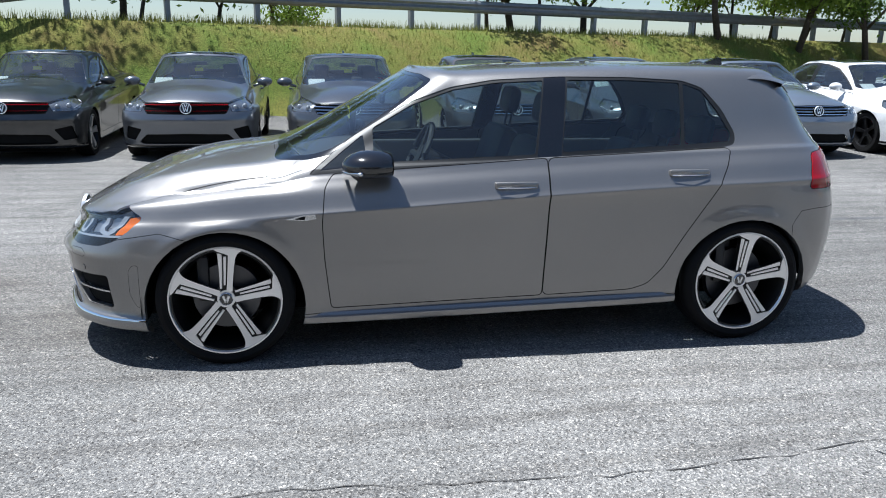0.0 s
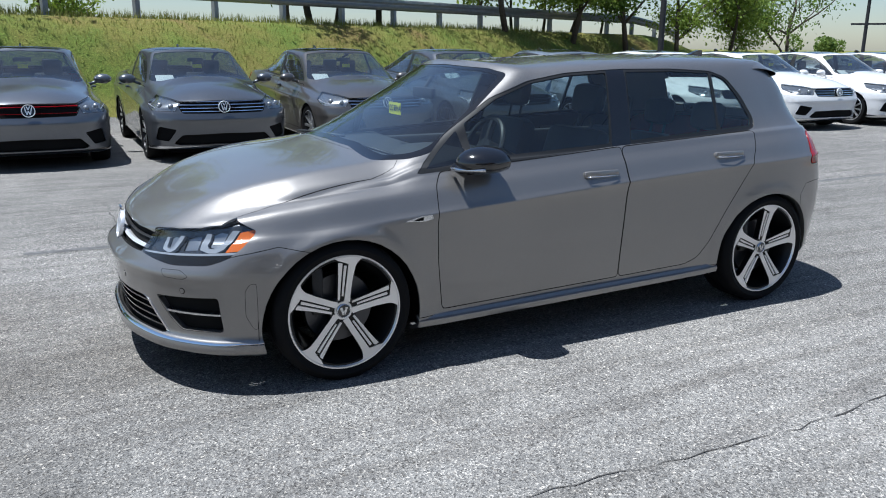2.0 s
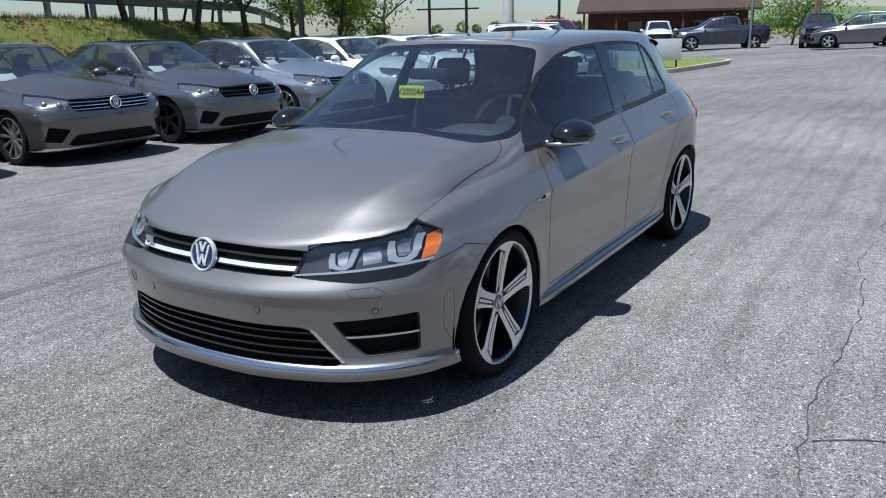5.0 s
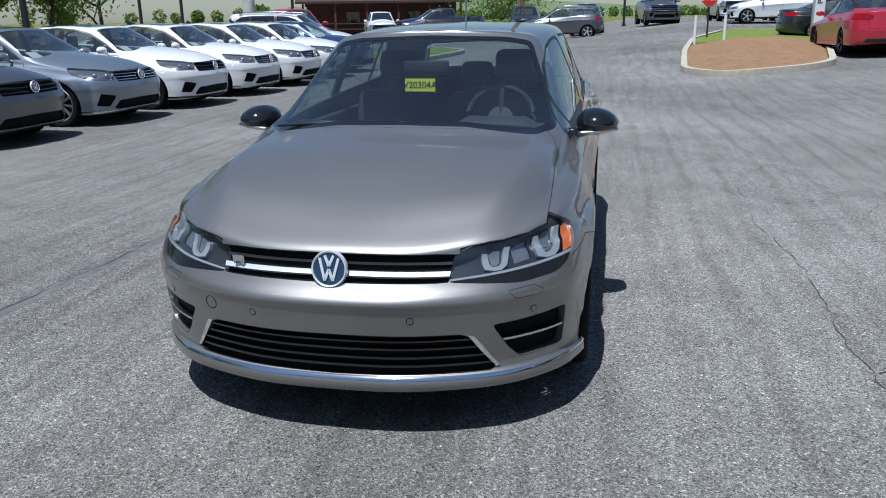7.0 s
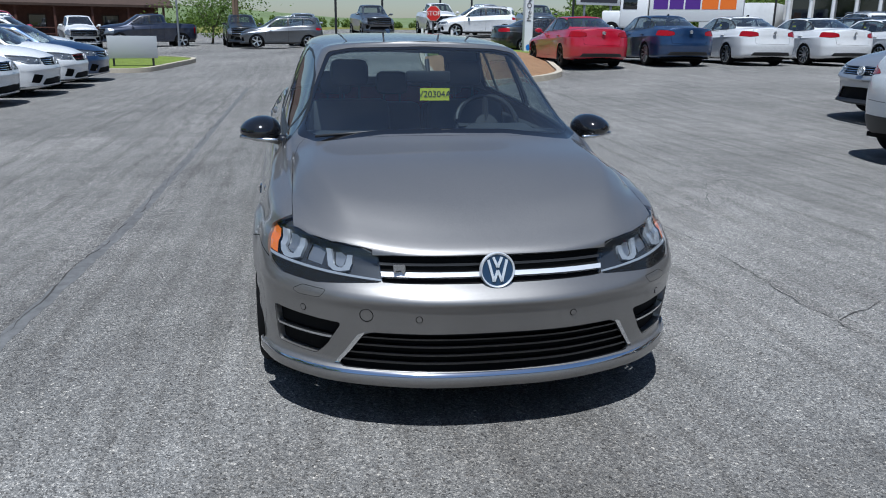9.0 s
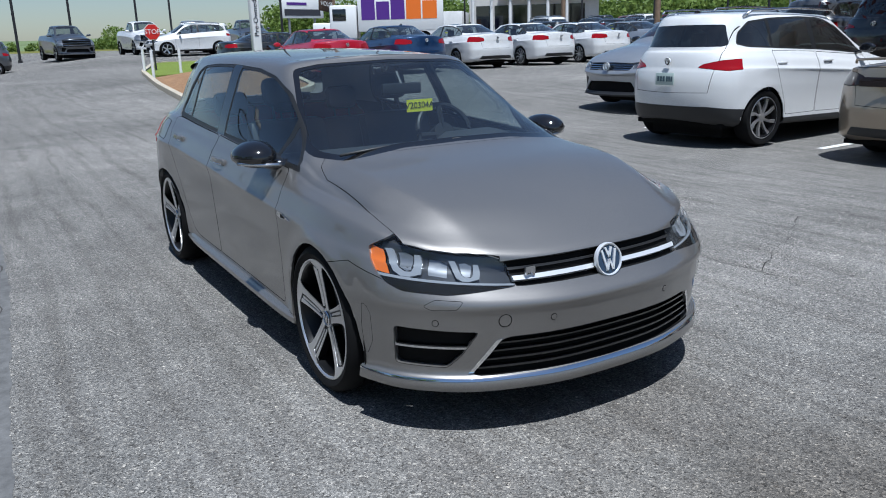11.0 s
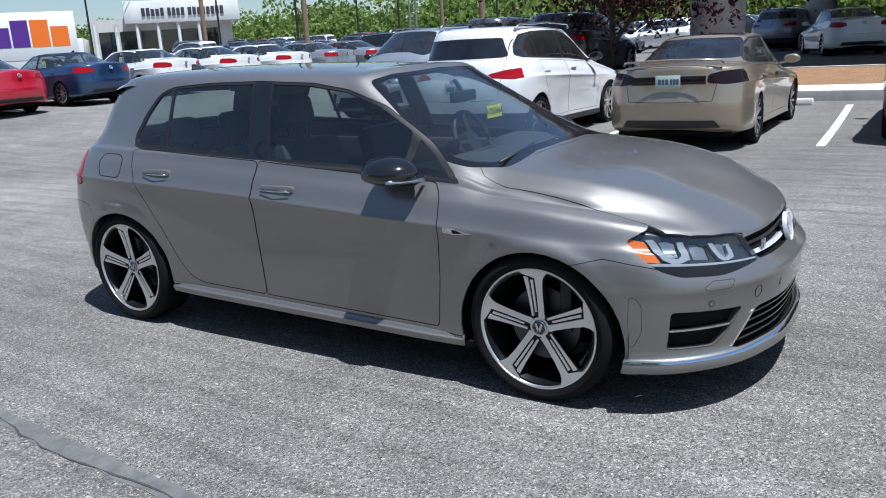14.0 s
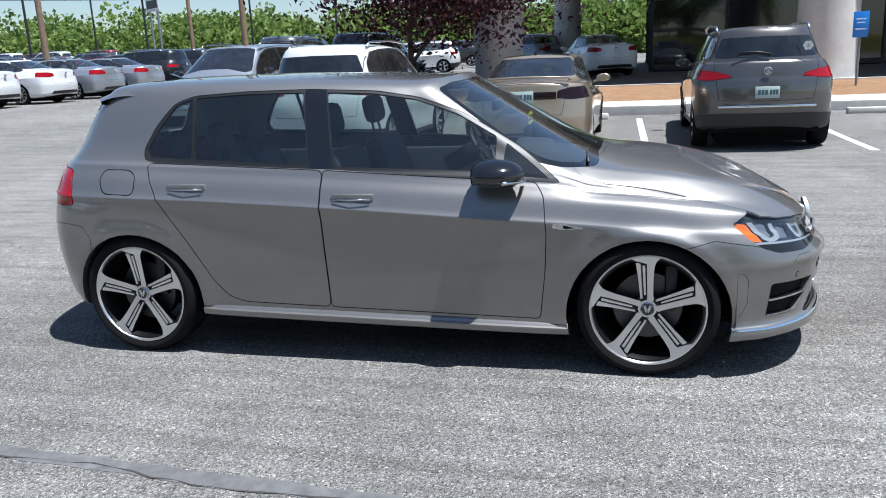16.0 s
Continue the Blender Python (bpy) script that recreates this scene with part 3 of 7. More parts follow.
def emblem_part(parent, m, r, ground="blue_badge", metal="chrome"):
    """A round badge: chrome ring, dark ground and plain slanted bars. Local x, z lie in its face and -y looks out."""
    bm = bmesh.new()
    lathe(bm, [(r * 0.86, -0.004), (r * 0.88, -0.010), (r * 0.95, -0.012), (r, -0.006), (r, 0.006)], 36)
    bmesh.ops.recalc_face_normals(bm, faces=bm.faces)
    for a, b in (((-.52, .58), (-.22, -.62)), ((-.22, -.62), (0, .0)), ((0, .0), (.22, -.62)), ((.22, -.62), (.52, .58)), ((-.24, .72), (0, .16)), ((0, .16), (.24, .72))):
        a, b = Vector((a[0] * r, -.006, a[1] * r)), Vector((b[0] * r, -.006, b[1] * r))
        ang = math.atan2(b.x - a.x, b.z - a.z)
        c = (a + b) / 2
        hl = (b - a).length / 2
        box(bm, (c.x - r * .07, -.011, c.z - hl), (c.x + r * .07, -.004, c.z + hl), 0, Matrix.Rotation(ang, 4, "Y"))
    bm.transform(m)
    ring_ob = part("badge", bm, metal, parent, "round chrome badge", angle=30)
    bm = bmesh.new()
    lathe(bm, [(0.0, -0.005), (r * 0.9, -0.005)], 32)
    bmesh.ops.recalc_face_normals(bm, faces=bm.faces)
    bm.transform(m)
    part("badge_ground", bm, ground, ring_ob)
    return ring_ob


def build_hero():
    car = empty("hatchback_car")
    tagged(car, "grey metallic five-door hatchback with twin-spoke black alloy wheels", "car")
    P = "hero_paint"
    arches = ((-1.315, .285, .37), (1.315, .285, .37))
    bm = shell(HATCH, [7, 7, 7, 7, 8, 14, 18, 18, 10, 6, 5, 5, 5], [2, 2, 2, 4, 4, 2, 4, 4, 2, 2, 5, 5, 6, 8, 8, 4, 5, 5, 2, 3, 4, 4], arches, crease=True)
    for ax, az, r in arches:
        cut(bm, "side", circle_poly(ax, az, r), 99, limit=-0.4, where=lambda c: c.z < 0.72)
    drop_faces(bm, 99)
    # sides
    cut(bm, "side", [(-2.4, .05), (-2.4, .586), (-1.90, .586), (-1.76, .620), (-1.60, .646), (-1.4, .60), (-1.4, .05)], 15, limit=-1, where=lambda c: c.x < -1.45, scored=.003)
    cut(bm, "side", [(2.4, .05), (2.4, .70), (1.70, .70), (1.61, .69), (1.56, .62), (1.56, .05)], 16, limit=-1, where=lambda c: c.x > 1.5, scored=.003)
    cut(bm, "side", [(-1.0, .05), (-1.0, .232), (1.0, .266), (1.0, .05)], 20, limit=-1, where=lambda c: abs(c.x) < 1.0, scored=.004)
    door_f = round_poly([(-.822, .262), (-.848, .50), (-.856, .68), (-.840, .84), (-.80, .899), (.245, .966), (.238, .60), (.228, .285)], .02)
    door_r = round_poly([(.236, .285), (.246, .60), (.253, .966), (1.222, 1.010), (1.185, .93), (1.10, .78), (.97, .58), (.87, .41), (.79, .325), (.70, .298)], .03)
    cut(bm, "side", door_f, 2, over=(0, 20), scored=.0045)
    cut(bm, "side", door_r, 3, over=(0, 20), scored=.0045)
    dlo = round_poly([(-.925, .893), (-.71, 1.058), (-.43, 1.222), (-.21, 1.300), (.01, 1.338), (.35, 1.357), (.70, 1.357), (1.0, 1.343), (1.115, 1.307), (1.21, 1.20), (1.275, 1.08), (1.265, 1.03), (1.21, 1.014), (.2, .970)], .03, 2)
    cut(bm, "side", dlo, 4, over=(0, 2, 3, -1), limit=-.02, where=lambda c: c.y < -.50)
    cut(bm, "side", round_poly([(-.865, .915), (-.650, 1.075), (-.632, .938)], .01, 2), 8, over=(4,), limit=-.02)
    cut(bm, "side", round_poly([(-.602, .950), (-.602, 1.105), (-.405, 1.215), (-.19, 1.291), (.02, 1.325), (.258, 1.339), (.190, .986)], .012, 2), 5, over=(4,))
    cut(bm, "side", round_poly([(.330, .996), (.385, 1.343), (.70, 1.344), (.988, 1.332), (.966, 1.027)], .012, 2), 6, over=(4,))
    cut(bm, "side", round_poly([(.985, 1.028), (1.006, 1.330), (1.105, 1.297), (1.188, 1.19), (1.252, 1.08), (1.235, 1.042)], .015, 2), 7, over=(4,))
    cut(bm, "side", [(.200, .972), (.266, 1.36), (.378, 1.36), (.322, .972)], 41, over=(4,))
    # tail lamp and hatch
    cut(bm, "side", round_poly([(1.648, .806), (1.700, .980), (2.2, .992), (2.2, .796)], .03, 3), 14, limit=-.5, over=(0,), where=lambda c: c.x > 1.5, scored=.004)
    cut(bm, "rear", round_poly([(.01, 1.075), (-.53, 1.075), (-.49, 1.27), (.01, 1.285)], .03), 18, over=(0,), where=lambda c: c.x > 1.2)
    cut(bm, "side", [(1.66, 1.335), (1.80, 1.335), (1.95, 1.03), (1.90, 1.03), (1.81, 1.16), (1.73, 1.27)], 43, limit=-.3, over=(0,), where=lambda c: c.x > 1.5)
    # windscreen
    cut(bm, "front", round_poly([(.3, .990), (-.3, .980), (-.62, .948), (-.712, .957), (-.60, 1.19), (-.53, 1.335), (-.40, 1.358), (.3, 1.378)], .03), 40, over=(0,), where=lambda c: c.x < .1)
    cut(bm, "front", round_poly([(.3, 1.008), (-.3, .998), (-.60, .966), (-.675, .984), (-.580, 1.19), (-.51, 1.325), (-.39, 1.345), (.3, 1.366)], .03), 9, over=(40,), where=lambda c: c.x < .1)
    # bonnet
    hood = [(-2.30, .3), (-2.30, -.445), (-2.024, -.446), (-1.989, -.52), (-1.948, -.588), (-1.874, -.672), (-1.800, -.727), (-1.61, -.730), (-1.35, -.726), (-1.12, -.725), (-1.00, -.700), (-.955, -.655), (-1.0, -.56), (-1.085, -.35), (-1.115, .3)]
    cut(bm, "top", hood, 1, over=(0,), limit=.12, where=lambda c: c.z > .662 and c.x < -.8, scored=.0025)
    # lamps and grilles
    lamp = flats("corner", [(-2.078, -.405, .580), (-2.040, -.448, .672), (-1.95, -.58, .735), (-1.785, -.729, .778), (-1.659, -.80, .712), (-1.700, -.795, .655), (-1.765, -.78, .605), (-1.83, -.735, .578), (-1.94, -.60, .566)])
    corner_only = lambda c: c.x < -1.5
    cut(bm, "corner", round_poly(lamp, .016, 3), 10, over=(0, 15, -1), limit=-.05, where=lambda c: c.x < -1.5 and (c.z < .73 or c.y < -.62))
    u0, u1 = lamp[0][0], lamp[4][0]

    def lp(pts):
        """Places in the lamp: a runs from the grille to the wing, b up from the sill to the top edge."""
        return [(u0 + a * (u1 - u0), (.568 + .012 * a) + b * (.085 + .125 * a - .03 * a * a)) for a, b in pts]
    cut(bm, "corner", lp([(-.1, -.3), (-.1, .20), (.3, .25), (.8, .28), (1.1, .33), (1.1, -.3)]), 33, over=(10,), where=corner_only)
    cut(bm, "corner", lp([(-.1, .20), (.3, .25), (.8, .28), (.91, .28), (.91, .335), (.8, .335), (.3, .31), (-.1, .27)]), 52, over=(10, 33), where=corner_only)
    cut(bm, "corner", lp([(.815, .345), (.885, .75), (1.02, .80), (1.02, .55), (.93, .36)]), 30, over=(10, 33), where=corner_only)
    for a, w, pt in ((.225, .185, 32), (.60, .25, 39)):
        cut(bm, "corner", lp([(a, .62), (a, .42), (a + .06 * w / .2, .345), (a + .55 * w, .34), (a + .78 * w, .42), (a + 1.12 * w, .80), (a + .90 * w, .82),
                              (a + .62 * w, .50), (a + .46 * w, .44), (a + .28 * w, .45), (a + .22 * w, .54), (a + .26 * w, .78), (a + .10 * w, .80)]), 31, over=(10,), where=corner_only)
        cut(bm, "corner", lp([(a + .30 * w, .50), (a + .30 * w, .74), (a + .52 * w, .80), (a + .74 * w, .76), (a + .58 * w, .52), (a + .44 * w, .47)]), pt, over=(10,), where=corner_only)
    cut(bm, "corner", lp([(.43, .42), (.44, .74), (.50, .78), (.57, .76), (.56, .44)]), 53, over=(10,), where=corner_only)
    front = lambda c: c.x < -1.75
    cut(bm, "front", [(.3, .668), (-.37, .668), (-.45, .664), (-.45, .650), (-.412, .584), (-.38, .582), (.3, .574)], 11, over=(0, 15, 1, -1), where=front, scored=.003)
    cut(bm, "front", [(.3, .596), (-.6, .600), (-.6, .615), (.3, .611)], 34, over=(11,), where=front)
    cut(bm, "front", [(.3, .632), (-.6, .637), (-.6, .645), (.3, .640)], 35, over=(11,), where=front)
    cut(bm, "front", round_poly([(.5, .393), (-.455, .393), (-.485, .382), (-.575, .254), (-.56, .246), (.5, .236)], .010, 2), 12, over=(15,), where=front, scored=.003)
    cut(bm, "front", [(-.462, .398), (-.482, .392), (-.572, .254), (-.590, .252), (-.505, .385)], 36, over=(15, -1), where=front)
    for z in (.262, .295, .330, .362):
        cut(bm, "front", [(.5, z), (-.7, z + .006), (-.7, z + .013), (.5, z + .007)], 37, over=(12,), where=front)
    fog = flats("corner", [(-2.068, -.576, .422), (-1.851, -.809, .440), (-1.845, -.81, .286), (-1.985, -.665, .278), (-2.03, -.63, .33)])
    cut(bm, "corner", round_poly(fog, .015, 2), 13, over=(15,), where=lambda c: c.x < -1.6, scored=.002)
    f0, f1 = fog[0][0], fog[1][0]
    cut(bm, "corner", [(f0 - .1, .350), (f1 + .05, .358), (f1 + .05, .366), (f0 - .1, .360)], 38, over=(13,), where=lambda c: c.x < -1.6)
    cut(bm, "side", [(-2.6, .05), (-2.6, .238), (-1.40, .244), (-1.40, .05)], 21, limit=-1, over=(15,), where=lambda c: c.x < -1.6)
    cut(bm, "side", [(-2.6, .225), (-2.6, .235), (-1.40, .238), (-1.40, .232)], 44, limit=-1, over=(21,), where=lambda c: c.x < -1.6)
    for pts in ([(-2.035, -.615, .546), (-1.965, -.69, .552), (-1.935, -.72, .530), (-1.955, -.70, .516), (-2.02, -.63, .518)],):
        cut(bm, "corner", round_poly(flats("corner", pts), .01, 3), 50, over=(15,), where=lambda c: c.x < -1.6, scored=.0018)
    for q in ([(-1.715, .30), (-1.745, .36), (-1.745, .47), (-1.725, .50), (-1.70, .50), (-1.70, .30)],):
        cut(bm, "side", round_poly(q, .01, 2), 51, over=(15,), scored=.0018)
    skin = BVHTree.FromBMesh(bm)

    def surf_y(x, z):
        hit = skin.ray_cast(Vector((x, -3, z)), Vector((0, 1, 0)))[0]
        return -hit.y if hit else .86

    def surf_x(y, z):
        hit = skin.ray_cast(Vector((-4, -abs(y), z)), Vector((1, 0, 0)))
        at, out = hit[0].copy(), hit[1].copy()
        if y > 0:
            at.y, out.y = -at.y, -out.y
        return at, out if out.x < 0 else -out

    def roof_z(x, y):
        hit = skin.ray_cast(Vector((x, -abs(y), 3)), Vector((0, 0, -1)))[0]
        return hit.z if hit else 1.33
    # parts
    body = lift_out(bm, (0, -1), "body", [P, "gap"], car, thick=.012, subst={-1: 1})
    lift_out(bm, (1,), "bonnet", P, car, thick=.01)
    lift_out(bm, (15,), "front_bumper", P, car, thick=.03)
    for s in (-1, 1):
        lift_out(bm, (50,), "washer_cover", P, car, side=s)
        lift_out(bm, (51,), "marker_cover", P, car, side=s)
    lift_out(bm, (16,), "rear_bumper", P, car, thick=.03)
    for s in (-1, 1):
        d = lift_out(bm, (2,), "front_door", P, car, side=s, thick=.01)
        d2 = lift_out(bm, (3,), "rear_door", P, car, side=s, thick=.01)
        lift_out(bm, (20,), "side_skirt", P, car, side=s, thick=.02)
        lift_out(bm, (4, 41), "window_frame", ["trim_rubber", "black_gloss"], car, side=s, push=-.003, thick=.012, subst={41: 1})
        lift_out(bm, (8,), "mirror_window", "glass_dark", car, side=s, push=-.004)
        lift_out(bm, (5,), "front_side_window", "glass_side", car, side=s, push=-.006)
        lift_out(bm, (6,), "rear_side_window", "glass_side", car, side=s, push=-.006)
        lift_out(bm, (7,), "quarter_window", "glass_side", car, side=s, push=-.006)
        lift_out(bm, (14,), "tail_lamp", "red_lens", car, "red tail lamp", side=s, push=.004, thick=.02)
        lift_out(bm, (43,), "spoiler_fin", "black_gloss", car, side=s, push=.004, thick=.02)
        hl = lift_out(bm, (10,), "headlamp", "lamp_grey", car, "clear headlamp with two light guides and an amber corner", side=s, push=-.028)
        lift_out(bm, (33,), "lamp_sill", "gap", hl, side=s, push=-.012)
        lift_out(bm, (30,), "indicator", "amber", hl, "amber indicator", side=s, push=-.012)
        lift_out(bm, (31,), "light_guide", "lamp_led", hl, side=s, push=-.014, thick=.014)
        lift_out(bm, (52,), "lamp_line", "lamp_led", hl, "thin white light line", side=s, push=-.010, thick=.012)
        lift_out(bm, (53,), "lamp_reflector", "lamp_white", hl, side=s, push=-.034)
        lift_out(bm, (32,), "projector", "lamp_white", hl, side=s, push=-.026)
        lift_out(bm, (39,), "projector", "lamp_white", hl, side=s, push=-.026)
        lift_out(bm, (10, 30, 31, 32, 33, 39, 52, 53), "lamp_cover", "lamp_clear", hl, side=s)
        fg = lift_out(bm, (13,), "air_intake", "gap", car, side=s, push=-.028)
        lift_out(bm, (38,), "intake_blade", "satin", fg, side=s, push=-.004, thick=.02)
    g = lift_out(bm, (11, 35), "upper_grille", "gap", car, push=-.02)
    lift_out(bm, (34,), "grille_strip", "badge_silver", g, push=.002, thick=.02)
    lift_out(bm, (35,), "grille_bar", "black_plastic", g, push=-.006, thick=.01)
    g = lift_out(bm, (12,), "lower_grille", "gap", car, push=-.028)
    lift_out(bm, (37,), "grille_slat", "black_gloss", g, push=-.006, thick=.022)
    for s in (-1, 1):
        lift_out(bm, (36,), "grille_edge_strip", "chrome", g, side=s, push=.002, thick=.034)
    lift_out(bm, (21,), "front_splitter", P, car, "grey splitter lip with a bright top edge", push=.006, thick=.02)
    lift_out(bm, (44,), "splitter_strip", "chrome", car, "bright chrome strip", push=.007, thick=.010)
    lift_out(bm, (40,), "windscreen_border", "black_gloss", car, push=-.002)
    lift_out(bm, (9,), "windscreen", "glass_ws", car, push=-.003)
    lift_out(bm, (18,), "rear_window", "glass_side", car, push=-.003)
    lift_out(bm, (0,), "headliner", "headliner", car, push=-.03, where=lambda c: c.z > 1.03)
    bm.free()
    # arch liners, floor

    for ax in (-1.315, 1.315):
        for s in (-1, 1):
            bm = bmesh.new()
            lathe(bm, [(.385, s * .50), (.385, s * (.865 if ax < 0 else .79))], 28, centre=(ax, 0, .285), arc=(math.radians(-14 if ax < 0 else 6), math.radians(192)))
            vs = [bm.verts.new((ax + .39 * math.cos(a), s * .50, .285 + .39 * math.sin(a))) for a in [math.radians((-14 if ax < 0 else 6) + (206 if ax < 0 else 186) * i / 20) for i in range(21)]]
            bm.faces.new(vs)
            part("wheel_arch_liner", bm, "gap", car)
    bm = bmesh.new()
    box(bm, (-2.02, -.62, .19), (1.55, .62, .22))
    box(bm, (-2.06, -.42, .18), (-1.95, .42, .20))
    box(bm, (-.92, -.78, .19), (.92, .78, .30))
    # unseen boxes and a nose plate, added to stop sun leaking through the front
    box(bm, (-1.80, -.60, .20), (-.95, .60, .62))
    box(bm, (-2.0, -.40, .22), (-1.75, .40, .55))
    nose = [(-2.135 + .54 * (1 - max(0.0, math.cos(t)) ** (2 / 2.6)), .84 * math.copysign(abs(math.sin(t)) ** (2 / 2.6), t)) for t in np.linspace(-1.15, 1.15, 25)]
    nose = [(max(x, -2.135), y) for x, y in nose] + [(-1.70, .62), (-1.70, -.62)]
    lo = [bm.verts.new((x, y, .197)) for x, y in nose]
    hi = [bm.verts.new((x, y, .203)) for x, y in nose]
    bm.faces.new(lo[::-1])
    bm.faces.new(hi)
    part("underbody", bm, "gap", car, smooth=False)
    # wheels
    for ax in (-1.315, 1.315):
        for s in (-1, 1):
            wheel_parts(car, ax, s * .775, .322, .3225, .235, .254, s, "hero", 72)
    # mirrors
    for s in (-1, 1):
        bm = bmesh.new()
        bmesh.ops.create_uvsphere(bm, u_segments=28, v_segments=16, radius=1)
        for v in bm.verts:
            x, y, z = v.co
            q = .5 + .5 * y
            v.co = (min(x * (.150 if x < 0 else .17), .105) * (1 - .16 * q), y * .104, (z * (.085 if z > 0 else .066)) * (1 - .26 * q))
        bm.transform(pose(-.625, s * .890, .950, 0, 0, 0) @ Matrix.Diagonal((1, s, 1, 1)))
        bmesh.ops.recalc_face_normals(bm, faces=bm.faces)
        mir = part("mirror", bm, "black_gloss", car, "gloss black door mirror")
        bm = bmesh.new()
        pts = [(-.750 - .012 * math.sin(math.pi * t) + .075 * t * t, s * (.80 + .185 * t), .915 + .012 * t) for t in np.linspace(0, 1, 12)]
        tube(bm, pts, .009, 6)
        part("mirror_indicator", bm, "satin", mir, "silver mirror strip")
        bm = bmesh.new()
        tube(bm, [(-.72, s * .755, .905), (-.67, s * .80, .905), (-.62, s * .85, .918)], .03, 8, [.030, .026, .034])
        part("mirror_foot", bm, "black_gloss", mir)
        bm = bmesh.new()
        bmesh.ops.create_circle(bm, cap_ends=True, segments=24, radius=1, matrix=pose(-.530, s * .890, .952, 0, 90, 0) @ Matrix.Diagonal((.046, .075, 1, 1)))
        part("mirror_glass", bm, "chrome", mir)
    # handles
    for s in (-1, 1):
        for hx, hz, hy in ((-.030, .846, surf_y(.08, .846) - .006), (.866, .896, surf_y(.97, .896) - .006)):
            bm = bmesh.new()
            for i, (lo, hi) in enumerate((((hx, s * (hy + .012), hz - .012), (hx + .218, s * (hy + .036), hz + .022)),)):
                box(bm, lo, hi, .010)
            for v in bm.verts:
                k = (v.co.x - hx - .109) / .109
                v.co.y -= s * .018 * k * k
                v.co.z -= .006 * k * k
            h = part("door_handle", bm, P, car)
            bm = bmesh.new()
            bmesh.ops.create_uvsphere(bm, u_segments=20, v_segments=10, radius=1, matrix=pose(hx + .110, s * (hy + .002), hz - .014) @ Matrix.Diagonal((.062, .012, .026, 1)))
            part("handle_recess", bm, P, h)
            bm = bmesh.new()
            tube(bm, [(hx + .012, s * (hy + .026), hz - .010), (hx + .108, s * (hy + .036), hz - .009), (hx + .205, s * (hy + .026), hz - .010)], .003, 6)
            part("handle_strip", bm, "chrome", h)
    # wing badges
    for s in (-1, 1):
        bm = bmesh.new()
        prism(bm, [(-1.03, .704), (-.93, .698), (-.885, .706), (-.89, .726), (-.94, .724)], .008, Matrix.Translation((0, s * (surf_y(-.95, .712) + .002) - .004, 0)))
        b = part("wing_badge", bm, "satin", car, smooth=False)
        bm = bmesh.new()
        prism(bm, [(-.985, .706), (-.94, .703), (-.935, .718), (-.955, .716)], .012, Matrix.Translation((0, s * (surf_y(-.95, .712) + .003) - .006, 0)))
        part("badge_inset", bm, "gap", b, smooth=False)
    # nose badge, grille badge, sensors, tow cover, washers
    emblem_part(car, Matrix.Translation((-2.124, 0, .622)) @ Matrix.Rotation(radians(-90), 4, "Z") @ Matrix.Rotation(radians(-12), 4, "X"), .066, "blue_badge", "badge_silver")
    bm = bmesh.new()
    prism(bm, [(.335, .612), (.343, .612), (.350, .624), (.368, .624), (.366, .616), (.374, .616), (.378, .648), (.338, .648), (.333, .641), (.333, .632)], .010, Matrix.Translation((-2.085, 0, 0)) @ Matrix.Rotation(radians(90), 4, "Z"))
    part("grille_badge", bm, "satin", car, smooth=False)
    for y, z in ((-.29, .455), (.29, .455), (-.70, .462), (.70, .462)):
        bm = bmesh.new()
        at, out = surf_x(y, z)
        cyl(bm, at - out * .01, at + out * .0025, .011, .0105, 16)
        sensor = part("parking_sensor", bm, P, car)
        bm = bmesh.new()
        cyl(bm, at - out * .01, at + out * .0008, .0135, .0135, 16)
        part("sensor_gap", bm, "gap", sensor)
    at, out = surf_x(.476, .463)
    bm = bmesh.new()
    side_on = Vector((0, 0, 1)).cross(out).normalized()
    up = out.cross(side_on)
    tube(bm, [at + (side_on * math.cos(a) + up * math.sin(a)) * .0245 for a in np.linspace(0, 2 * math.pi, 33)], .0017, 5)
    part("towing_eye_cover", bm, "gap", car)
    # interior
    def seat(x, y, w=.50, top=1.04, hz=1.10):
        bm = bmesh.new()
        box(bm, (x - .26, y - w / 2, .42), (x + .27, y + w / 2, .58), .06)
        box(bm, (x + .17, y - w / 2, .52), (x + .30, y + w / 2, top), .06, Matrix.Rotation(radians(18), 4, "Y"))
        st = part("seat", bm, "seat", car)
        if hz:
            bm = bmesh.new()
            box(bm, (x + .31, y - .12, hz), (x + .40, y + .12, hz + .17), .045, Matrix.Rotation(radians(10), 4, "Y"))
            cyl(bm, (x + .33, y - .06, hz - .1), (x + .36, y - .06, hz + .04), .008, seg=8)
            cyl(bm, (x + .33, y + .06, hz - .1), (x + .36, y + .06, hz + .04), .008, seg=8)
            part("headrest", bm, "seat", st)
        return st
    for y in (-.37, .37):
        seat(.0, y)
    for y in (-.42, 0.0, .42):
        seat(.88, y, .42, .94, .98)
    bm = bmesh.new()
    G = []
    for i in range(13):
        t = i / 12
        x, z = -1.02 + .60 * t, .885 + .05 * math.sin(t * 2.4) - .30 * max(0, t - .75) * 4 * .6
        G.append([(x + .06 * (abs(y) / .7) ** 2, y * (1 if t > .3 else .93 + .2 * t), z + (.035 if -.58 < y < -.18 and t > .4 else 0)) for y in np.linspace(-.70, .70, 25)])
    from_grid(bm, G)
    part("dashboard", bm, "dash", car)
    bm = bmesh.new()
    box(bm, (-.95, -.72, .35), (-.42, .72, .80), .03)
    box(bm, (-.42, -.12, .35), (.6, .12, .62), .04)
    for s in (-1, 1):
        box(bm, (-.9, s * .70, .30), (1.3, s * .76, .90), .02)
    part("cabin_trim", bm, "dash", car)
